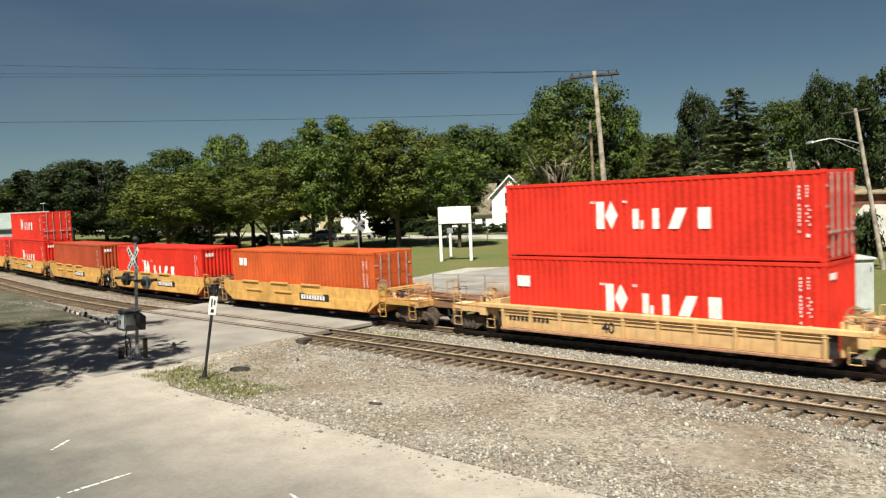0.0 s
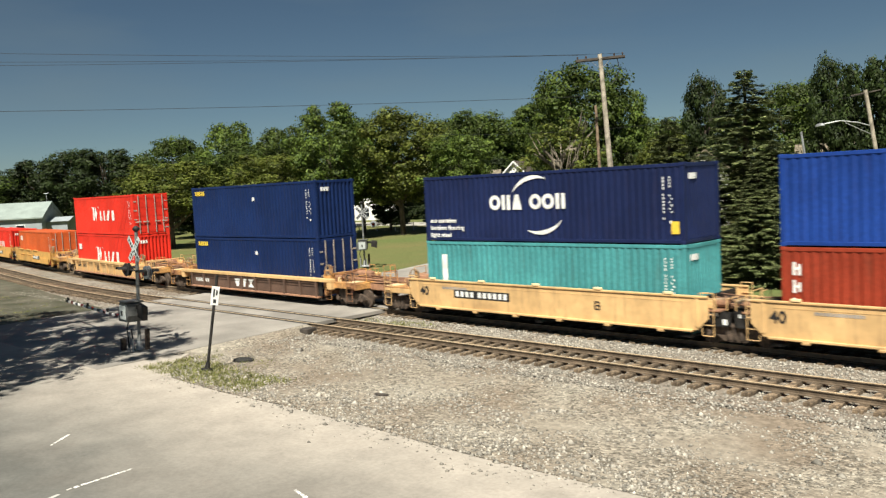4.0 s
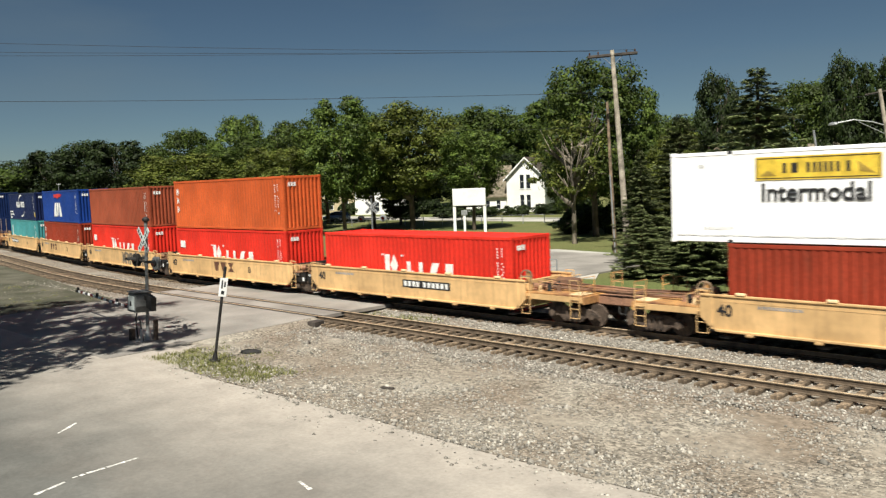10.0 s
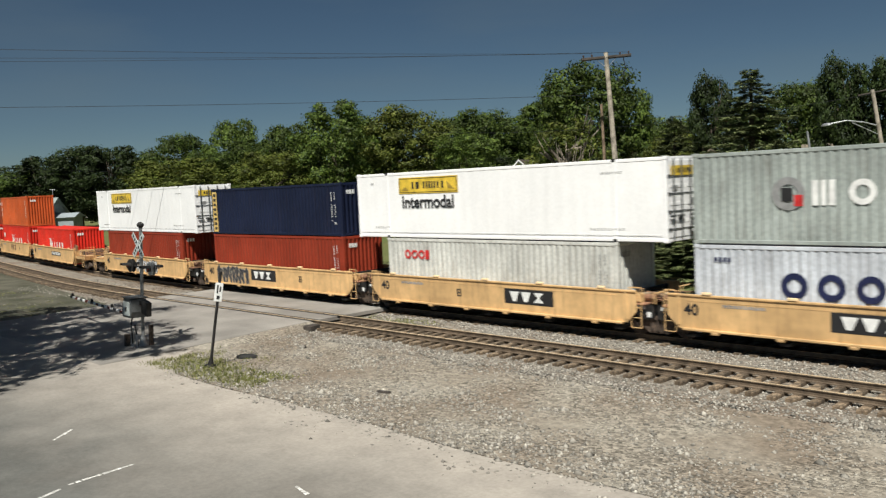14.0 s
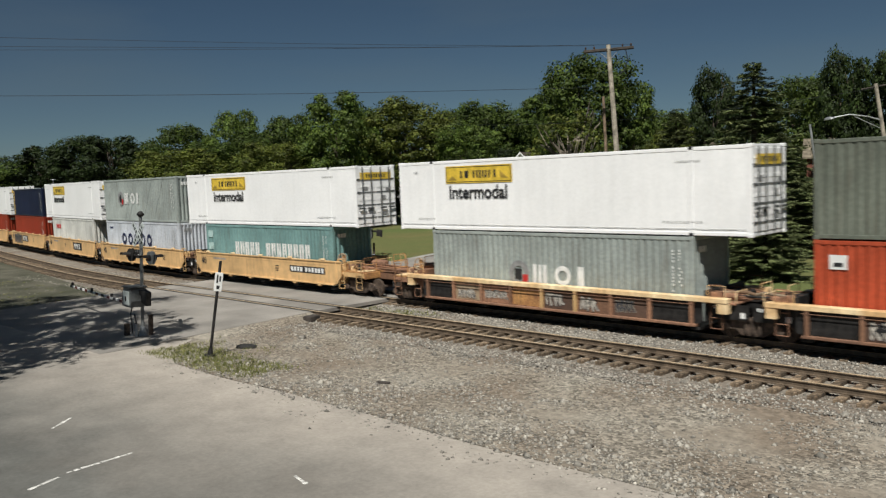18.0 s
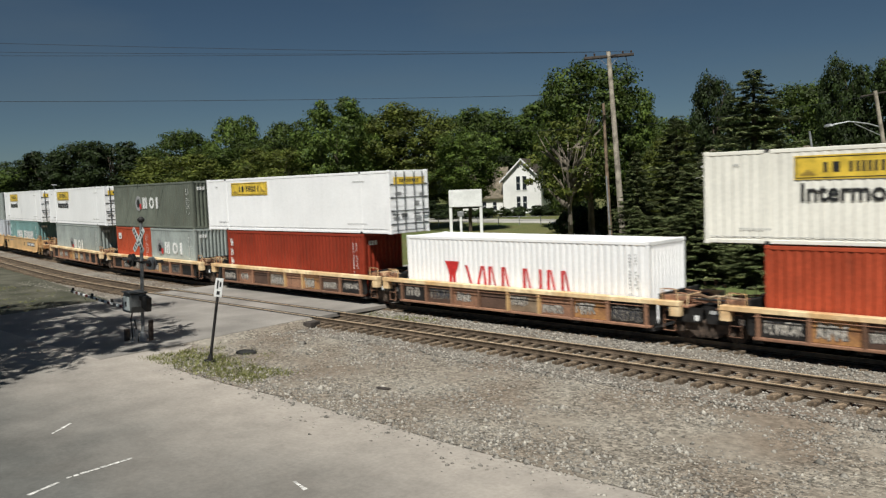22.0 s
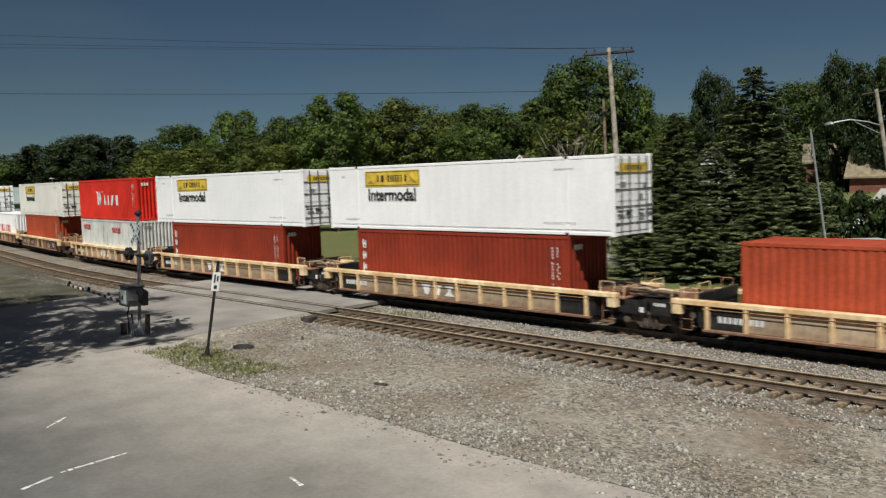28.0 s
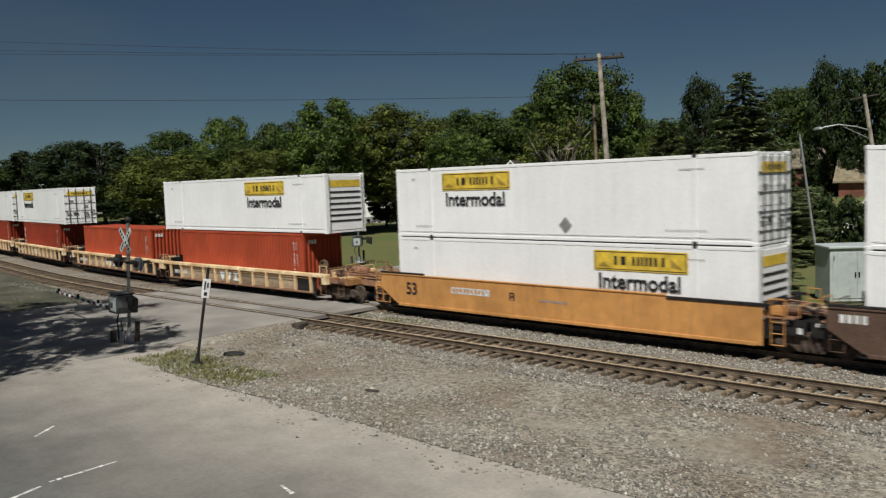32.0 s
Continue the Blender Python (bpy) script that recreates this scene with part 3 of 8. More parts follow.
    setting("crossing_seal", s, RUBBER, "black rubber flangeway strips in the crossing", "rubber strip")
    lane = [(-30, 13.0), (-28.0, 13.6), (-36.0, 27.0), (-42.0, 28.0), (-47.5, 25.0), (-46.5, 19.5), (-44.6, 13)]
    setting("side_lane", Shape().plate([(x, y, -0.36) for x, y in lane], 0.1), FAR_ROAD, "pale gravel lane behind the tracks", "road")
    s = Shape()
    for x0, x1 in zip((-420, -300, -200, -110, -60, 0, 60), (-300, -200, -110, -60, 0, 60, 200)):
        s.plate([(x0, 57, ground_height(x0, 57) + 0.06), (x1, 57, ground_height(x1, 57) + 0.06), (x1, 63, ground_height(x1, 63) + 0.06), (x0, 63, ground_height(x0, 63) + 0.06)], 0.2)
    setting("far_street", s, FAR_ROAD, "pale street along the houses", "road")
    s = Shape()
    random.seed(4)
    for x, y, a, length in LOT_LINES:
        d = Vector((math.cos(radians(a)), math.sin(radians(a))))
        n = Vector((-d.y, d.x)) * 0.05
        for i in range(max(4, int(length / 0.15))):
            u, w = -length / 2 + i * 0.15, 0.12 + random.uniform(-0.03, 0.03)
            p, q = Vector((x, y)) + d * u, Vector((x, y)) + d * (u + w)
            j = random.uniform(0.5, 1.1)
            s.plate([(*(p - n * j), -0.210), (*(q - n * j), -0.210), (*(q + n * j), -0.210), (*(p + n * j), -0.210)], 0.004)
    setting("lot_marking", s, LINE_PAINT, "broken worn white parking lines on asphalt", "road marking")


def rail_mesh(x0, x1):
    s = Shape()
    half = [(0.036, 0.0), (0.036, -0.030), (0.009, -0.042), (0.009, -0.135), (0.07, -0.150), (0.07, -0.170)]
    outline = [(-a, b) for a, b in half[::-1]] + half
    xs = [x1, -43.0] + [-43.0 - 4.0 * i for i in range(1, 7)] + [-68.0, x0]
    s.loft([[(x, a + bend(x), b) for a, b in outline] for x in xs])
    return s


def build_tracks():
    tie = Shape().box((-0.115, -1.30, -0.34), (0.115, 1.30, -0.168), 0.012).mesh("tie", TIE_WOOD)
    plate = Shape().box((-0.09, -0.18, -0.17), (0.09, 0.18, -0.158)).mesh("tie_plate", RAIL_STEEL)
    random.seed(7)
    for name, y, first, last in (("track_near", NEAR_Y, -130.0, 24.0), ("track_far", 0.0, -95.0, 12.0)):
        t = thing(name, "rusty railway track on weathered wooden ties", "railway track", pose(0, y, 0), "railway tracks", "structure")
        for sign in (-1, 1):
            rail = part("rail", rail_mesh(-300, 130), RAIL_STEEL, t, "rusty steel rail with a worn bright head")
            rail.location.y = 0.717 * sign
            xs = [130, -43.0] + [-43.0 - 4.0 * i for i in range(1, 7)] + [-68.0, -300]
            head = Shape().loft([[(q, bend(q) + a, b) for a, b in ((-0.037, -0.006), (0.037, -0.006), (0.034, 0.004), (-0.034, 0.004))] for q in xs])
            h = part("rail_head", head, RAIL_HEAD, rail)
        x = first
        while x < last:
            if not ROAD_LEFT < x < ROAD_RIGHT:
                o = part("tie", tie, None, t)
                o.matrix_basis = pose(x + random.uniform(-0.04, 0.04), bend(x) + random.uniform(-0.07, 0.07), random.uniform(-0.02, 0.006), 0, random.uniform(-1, 1), random.uniform(-2, 2))
                o.scale = (random.uniform(0.85, 1.1), random.uniform(0.96, 1.04), 1)
                if -29 < x < 4 and y < -1:
                    for sign in (-1, 1):
                        p = part("tie_plate", plate, None, o)
                        p.location.y = 0.717 * sign
            x += 0.535
        rest = Shape()
        for a, b in ((-250.0, first), (last, 125.0)):
            x = a
            while x < b:
                rest.box((x - 0.11, bend(x) - 1.3, -0.34), (x + 0.11, bend(x) + 1.3, -0.17))
                x += 0.535
        tagged(part("far_ties", rest, TIE_WOOD, t, "weathered ties farther along"), kind="stuff")


def scatter(name, count, area, size, mat, label, category, seed, keep=None, z=None):
    """Loose broken stones lying over an area as one mesh."""
    rng = np.random.default_rng(seed)
    x0, x1, y0, y1 = area
    p = np.c_[rng.uniform(x0, x1, count), rng.uniform(y0, y1, count)]
    if keep is not None:
        p = p[keep(p, rng)]
    n = len(p)
    base = np.array([(1, 0, 0), (0, 1, 0), (-1, 0, 0), (0, -1, 0), (0, 0, 0.8), (0, 0, -0.5)], float)
    v = base[None] * rng.uniform(0.55, 1.25, (n, 6, 1))
    r = size[0] * np.exp(rng.normal(0, size[1], n))
    a = rng.uniform(0, 6.283, n)
    c, s = np.cos(a), np.sin(a)
    w = np.empty_like(v)
    w[..., 0] = (v[..., 0] * c[:, None] - v[..., 1] * s[:, None])
    w[..., 1] = (v[..., 0] * s[:, None] + v[..., 1] * c[:, None]) * rng.uniform(0.6, 1.0, (n, 1))
    w[..., 2] = v[..., 2] * rng.uniform(0.5, 1.0, (n, 1))
    w *= r[:, None, None]
    w[..., 0] += p[:, :1]
    w[..., 1] += p[:, 1:]
    w[..., 2] += (z(p) if callable(z) else z) [:, None] if callable(z) else z
    f = np.array([(0, 1, 4), (1, 2, 4), (2, 3, 4), (3, 0, 4), (1, 0, 5), (2, 1, 5), (3, 2, 5), (0, 3, 5)])
    faces = (f[None] + 6 * np.arange(n)[:, None, None]).reshape(-1, 3)
    ob = new(name, from_arrays(name, w.reshape(-1, 3), faces, mat))
    return tagged(ob, label, category, kind="stuff")


def build_stones():
    def bed(p):
        return np.interp(p[:, 1], [-8.2, -6.6, -5.75, -2.85, -1.9, -1.3, 1.6, 2.3, 4.2], [-0.43, -0.26, -0.275, -0.275, -0.25, -0.225, -0.225, -0.25, -0.43]) + 0.004

    def off_road(p, rng):
        thin = (np.abs(p[:, 1] - NEAR_Y) > 1.4) | (rng.uniform(0, 1, len(p)) < 0.4)
        return thin & ((p[:, 0] > ROAD_RIGHT + 0.05) | (p[:, 0] < ROAD_LEFT - 0.05))

    def lumpy(p, rng):
        lump = np.array([noise.noise(Vector((x * 0.55, y * 0.9, 3.0))) for x, y in p])
        corner = (p[:, 0] > -29.2 + np.clip((-10.0 - p[:, 1]) * 0.9, 0, 3.2))
        # few stones on the trodden strip, many along the pavement and by the track, some strayed onto the lot
        mid = -9.4 + 0.9 * np.sin(p[:, 0] * 0.33)
        trodden = np.exp(-((p[:, 1] - mid) / 1.15) ** 2) * np.clip((p[:, 0] + 31) / 4, 0, 1)
        edge = 0.6 * np.exp(-((p[:, 1] + 12.8) / 0.8) ** 2)
        stray = np.where(p[:, 1] < -13.3, np.exp((p[:, 1] + 13.3) / 0.42) * 0.6, 1.0)
        return (rng.uniform(0, 1, len(p)) < (0.42 + 1.0 * lump + edge) * (1 - 0.85 * trodden) * stray) & corner
    scatter("ballast_stones", 30000, (-31, 6, -8.0, -1.2), (0.042, 0.34), STONE, "loose angular grey ballast stones", "stones", 11, off_road, bed)
    scatter("ballast_stones", 6000, (-62, -31, -7.5, -1.5), (0.045, 0.3), STONE, "loose angular grey ballast stones", "stones", 12, off_road, bed)
    scatter("yard_stones", 56000, (-29, 4, -15.2, -6.6), (0.036, 0.45), STONE, "loose pale stones strewn over the gravel", "stones", 13, lumpy, lambda p: np.where(p[:, 1] < -13.3, -0.213, -0.232))
    scatter("verge_stones", 450, (-75, -45, -16, -7), (0.035, 0.35), STONE, "loose stones on the dusty verge", "stones", 14, None, -0.252)


def build_grass():
    """Thin tufts along the yard's corner and the far side of the tracks."""
    rng = np.random.default_rng(5)
    spots = []
    for n, x0, x1, y0, y1, z in ((5200, -28.2, -21.8, -13.2, -11.4, -0.235), (260, -28.5, -24, -11.5, -10, -0.235), (500, -29, -24, -3.0, -1.9, -0.22), (2500, -60, 0, 3.6, 8.0, -0.42), (900, -70, -45, -13, -7.5, -0.255)):
        c = np.c_[rng.uniform(x0, x1, n // 12 + 1), rng.uniform(y0, y1, n // 12 + 1)]
        q = c[rng.integers(0, len(c), n)] + rng.normal(0, 0.14, (n, 2))
        spots.append(np.c_[q, np.full(n, z)])
    p = np.concatenate(spots)
    n = len(p)
    a, h = rng.uniform(0, 6.283, n), rng.uniform(0.04, 0.13, n)
    d = np.c_[np.cos(a), np.sin(a)]
    lean = rng.normal(0, 0.06, (n, 2))
    v = np.zeros((n, 3, 3))
    v[:, 0], v[:, 1], v[:, 2] = p, p, p
    v[:, 0, :2] -= d * 0.014
    v[:, 1, :2] += d * 0.014
    v[:, 2, :2] += lean
    v[:, 2, 2] += h
    ob = new("grass_tufts", from_arrays("grass_tufts", v.reshape(-1, 3), np.arange(3 * n).reshape(-1, 3), BLADE))
    tagged(ob, "sparse dry green grass tufts in the gravel", "grass", kind="stuff")


build_ground()


# ---- the train: containers ----
SEAM, W2 = 3.26, 1.219        # top of a lower container above the rail; half width


def corrugated(length, height, pitch, depth):
    """Both pressed side walls, from rail to rail."""
    s = Shape()
    x0, x1, z0, z1 = 0.10, length - 0.10, 0.15, height - 0.11
    n = max(4, round((x1 - x0) / pitch))
    p = (x1 - x0) / n
    xs = []
    for i in range(n):
        a = x0 + i * p
        xs += [(a, 0), (a + 0.25 * p, 0), (a + 0.5 * p, depth), (a + 0.75 * p, depth)]
    xs.append((x1, 0))
    for y, sg in ((-W2 + 0.012, 1), (W2 - 0.012, -1)):
        v = [(x, y + sg * d, z) for z in (z0, z1) for x, d in xs]
        k = len(xs)
        s.add(v, [((i, i + 1, k + i + 1, k + i) if sg > 0 else (i + 1, i, k + i, k + i + 1)) for i in range(k - 1)])
    return s


def end_wall(height, depth=0.075):
    """A pressed end wall in the y-z plane, its outer face at x = 0."""
    s = Shape()
    n = 9
    w = 2 * W2 - 0.24
    ys = []
    for i in range(n):
        a = -w / 2 + i * w / n
        ys += [(a, 0), (a + 0.3 * w / n, 0), (a + 0.45 * w / n, depth), (a + 0.85 * w / n, depth)]
    ys.append((w / 2, 0))
    v = [(-d, y, z) for z in (0.16, height - 0.13) for y, d in ys]
    k = len(ys)
    return s.add(v, [(i, i + 1, k + i + 1, k + i) for i in range(k - 1)])


def roof_panel(length, pitch):
    s = Shape()
    n = round(length / pitch)
    xs = []
    for i in range(n):
        a = 0.06 + i * (length - 0.12) / n
        xs += [(a, 0), (a + 0.5 * (length - 0.12) / n, 0.014)]
    xs.append((length - 0.06, 0))
    v = [(x, y, -d) for y in (-W2 + 0.05, W2 - 0.05) for x, d in xs]
    k = len(xs)
    return s.add(v, [(i, i + 1, k + i + 1, k + i) for i in range(k - 1)])


def outline_shape(o, x, z, y, depth):
    if len(o) == 4 and not isinstance(o[0], tuple):
        a, b, w, h = o
        o = [(a, b), (a + w, b), (a + w, b + h), (a, b + h)]
    return Shape().prism([(x + a, z + b) for a, b in o], y - depth, y)


def marks(spec, mat, parent, x, z, y=-W2 - 0.002, label="", name="painted_block", depth=0.006):
    """Flat painted shapes on the near side, each a part; spec: rectangles or outlines in (x, z) from the given corner."""
    for o in spec:
        part(name, outline_shape(o, x, z, y, depth), mat, parent, label)


def codes(spec, mat, parent, x, z, y=-W2 - 0.002, label="small unreadable code marks", depth=0.005):
    """Writing too small to read, as one part of tiny bars."""
    s = Shape()
    for a, b, w, h in spec:
        s.box((x + a, y - depth, z + b), (x + a + w, y, z + b + h))
    tagged(part("code_label", s, mat, parent, label), kind="stuff")


def blocks(widths, h, gap, stem=0.0):
    """A row of plain upright blocks standing for a name."""
    out, x = [], 0.0
    for i, w in enumerate(widths):
        out.append((x, 0, w, h))
        x += w + gap
    return out


def ring(cx, cz, r, t, a0=0, a1=360, n=20):
    """The outline of an arc band, tapered at its ends when it is not a full circle."""
    full = a1 - a0 > 350
    outer, inner = [], []
    for i in range(n + 1):
        a = radians(a0 + (a1 - a0 - (0.5 if full else 0)) * i / n)
        k = t * (1 if full else 0.08 + 0.92 * math.sin(math.pi * i / n))
        outer.append((cx + r * math.cos(a), cz + r * math.sin(a)))
        inner.append((cx + (r - k) * math.cos(a), cz + (r - k) * math.sin(a)))
    return [outer + inner[::-1]]


def disc(cx, cz, r, n=18):
    return [[(cx + r * math.cos(2 * math.pi * i / n), cz + r * math.sin(2 * math.pi * i / n)) for i in range(n)]]


def logo_red_line(c, L, z, mat=MARK_WHITE, x=4.2):
    """A tall white block and a row of lower blocks, with two small ticks."""
    marks([(0.02, 0, 0.32, 0.98), [(0.38, 0.49), (0.64, 0.98), (0.90, 0.49), (0.64, 0.0)]], mat, c, x, z, label="white painted block")
    marks([(1.50, 0, 0.24, 0.70), (2.28, 0, 0.24, 0.70), (1.80, 0, 0.12, 0.30), [(2.86, 0), (3.26, 0), (3.56, 0.70), (3.16, 0.70)], (3.95, 0, 0.44, 0.70)], mat, c, x, z, label="white painted block")
    codes([(-0.22, 0.91, 0.07, 0.09), (-0.10, 0.91, 0.05, 0.09), (1.12, 0.91, 0.07, 0.09), (1.24, 0.91, 0.05, 0.09)], mat, c, x, z)


def logo_intermodal(c, L, z, x=2.45, worded=True):
    k = 1.32
    marks([(0, 0, 2.75 * k, 0.70)], MARK_YELLOW, c, x, z, label="yellow painted sign panel")
    codes([(0.04, 0.04, 2.67 * k, 0.025), (0.04, 0.635, 2.67 * k, 0.025), (0.04, 0.04, 0.025, 0.62), (2.69 * k, 0.04, 0.025, 0.62)], MARK_BLACK, c, x, z, -W2 - 0.009, "thin black border")
    row = ((0.02, 0.055), (0.22, 0.055), (0.29, 0.05), (0.56, 0.05), (0.70, 0.05), (0.82, 0.05), (0.94, 0.05), (1.06, 0.05), (1.20, 0.05), (1.41, 0.055))
    codes([((0.62 + a) * k, 0.20, 1.5 * w * k, 0.30) for a, w in row], MARK_BLACK, c, x, z, -W2 - 0.009, "row of small black bars")
    marks([[(0.12 * k, 0.12), (0.5 * k, 0.12), (0.3 * k, 0.3)], [(2.25 * k, 0.5), (2.63 * k, 0.12), (2.3 * k, 0.2)]], MARK_OLIVE, c, x, z, -W2 - 0.009)
    if not worded:
        return
    word = kept("word intermodal", lambda: lettering("Intermodal", 0.52, MARK_BLACK))
    o = part("word", word, None, c, "black painted word")
    o.matrix_basis = pose(x + 0.16, -W2 - 0.008, z - 0.62)
    w = max(v.co.x for v in word.vertices)
    o.scale = (3.2 / w, 1, 1)


def serials(c, L, h, mat=MARK_WHITE):
    """Unreadable code columns near the right end, as small bars."""
    random.seed(int(L * 100) + len(c.children))
    rows = [(0.008 * (i % 2), h - 0.52 - 0.115 * i - (0.10 if i > 3 else 0) - (0.10 if i > 9 else 0), 0.05, 0.075) for i in range(11)]
    rows += [(0.24, h - 0.50 - 0.10 * i, 0.045, 0.06) for i in range(4)] + [(0.23 + 0.07 * (i % 2), h - 1.10 - 0.11 * i, 0.05, 0.06) for i in range(6)] + [(0.24, h - 2.0, 0.09, 0.10)]
    codes(rows, mat, c, L - 0.80, 0, label="small painted code marks")


def door_end(c, L, h, mat, yellow=False, stripes=False):
    """Two doors with locking bars, or a striped bulkhead, on the end that the train shows as it leaves."""
    if stripes:
        p = part("end_panel", kept(("panel", h), lambda: Shape().box((-0.03, -W2 + 0.1, 0.15), (0.0, W2 - 0.1, h - 0.12), 0.008).mesh("end_panel", BOX_WHITE)), mat, c)
        p.location.x = L
        bar = kept("stripe", lambda: Shape().box((0, -0.98, -0.045), (0.02, 0.98, 0.045), 0.008).mesh("slat", MARK_BLACK))
        for i in range(6):
            b = part("slat", bar, None, p)
            b.location.z = 0.60 + i * 0.28
        y = part("sign_panel", kept("ypan", lambda: Shape().box((0.026, -0.95, 2.25), (0.034, 0.95, 2.58)).mesh("sign_panel", MARK_YELLOW)), None, c, "yellow sign panel over the slats")
        y.location.x = L - 0.02
        for sg in (-1, 1):
            part("locking_bar", kept(("bar", h), lambda: Shape().tube([(0.05, 0, 0.12), (0.05, 0, h - 0.08)], 0.030, 6).mesh("locking_bar", GALV)), MARK_FAINT, p).location.y = 1.02 * sg
        return
    leaf = kept(("door", h), lambda: Shape().box((-0.05, -0.005, 0.16), (0.0, W2 - 0.125, h - 0.13), 0.01).mesh("door", BOX_WHITE))
    bar = kept(("bar", h), lambda: Shape().tube([(0.05, 0, 0.12), (0.05, 0, h - 0.08)], 0.030, 6).mesh("locking_bar", GALV))
    hinge = kept("hinge", lambda: Shape().box((-0.01, -0.10, -0.04), (0.03, 0.10, 0.04), 0.008).mesh("hinge", GALV))
    rib = kept("doorrib", lambda: Shape().box((0.0, 0.08, -0.05), (0.012, W2 - 0.2, 0.05)).mesh("door_panel", BOX_WHITE))
    for sg in (-1, 1):
        d = part("door", leaf, mat, c, "closed container door")
        d.matrix_basis = pose(L, 0, 0) @ (Matrix.Diagonal((1, sg, 1, 1)))
        for y in (0.30, 0.82):
            pale = mat in (BOX_WHITE, BOX_CREAM)
            b = part("locking_bar", bar, DARK_GREY if pale else BRIGHT_ROD, d, "dark locking bar" if pale else "bright galvanised locking bar")
            b.location = (0, y, 0)
            part("handle", kept("dhandle", lambda: Shape().box((0.05, -0.05, 0.85), (0.10, 0.34, 0.93), 0.01).mesh("handle", GALV)), DARK_GREY if pale else BRIGHT_ROD, d).location = (0, y - 0.05, 0)
        for z in (0.45, 1.05, 1.65, 2.25):
            hg = part("hinge", hinge, DARK_GREY if pale else BRIGHT_ROD, d)
            hg.location = (0, W2 - 0.16, z)
            r = part("door_panel", rib, mat, d)
            r.location = (0, 0, z + 0.25)
            if pale:
                part("cross_strap", kept("strap", lambda: Shape().box((0.0, 0.03, -0.02), (0.02, W2 - 0.14, 0.02)).mesh("cross_strap", DARK_GREY)), None, d, "dark cross strap").location = (0, 0, z)
    if yellow:
        y = part("sign_panel", kept("ypan", lambda: Shape().box((0.026, -0.95, 2.25), (0.034, 0.95, 2.58)).mesh("sign_panel", MARK_YELLOW)), None, c, "yellow sign panel over the doors")
        y.location.x = L
        t = tagged(part("code_label", kept("ybars", sum_bars), None, c, "row of small black bars"), kind="stuff")
        t.location.x = L
        for n, (yy, zz, ww, hh) in enumerate(((-0.85, 1.75, 0.35, 0.16), (0.35, 1.25, 0.25, 0.22), (0.62, 1.7, 0.3, 0.12), (-0.5, 0.75, 0.35, 0.12), (0.3, 0.55, 0.4, 0.1))):
            k = part("plate", kept(("dplate", n), lambda: Shape().box((0.013, yy, zz), (0.02, yy + ww, zz + hh)).mesh("plate", MARK_GREY)), None, c)
            k.location.x = L


def sum_bars():
    s = Shape()
    for i in range(8):
        s.box((0.036, -0.60 + i * 0.155, 2.34), (0.042, -0.52 + i * 0.155, 2.50))
    return s.mesh("marking", MARK_BLACK)


TRAIN = []          # (thing, its place along the train at the start, and its two ends from there)


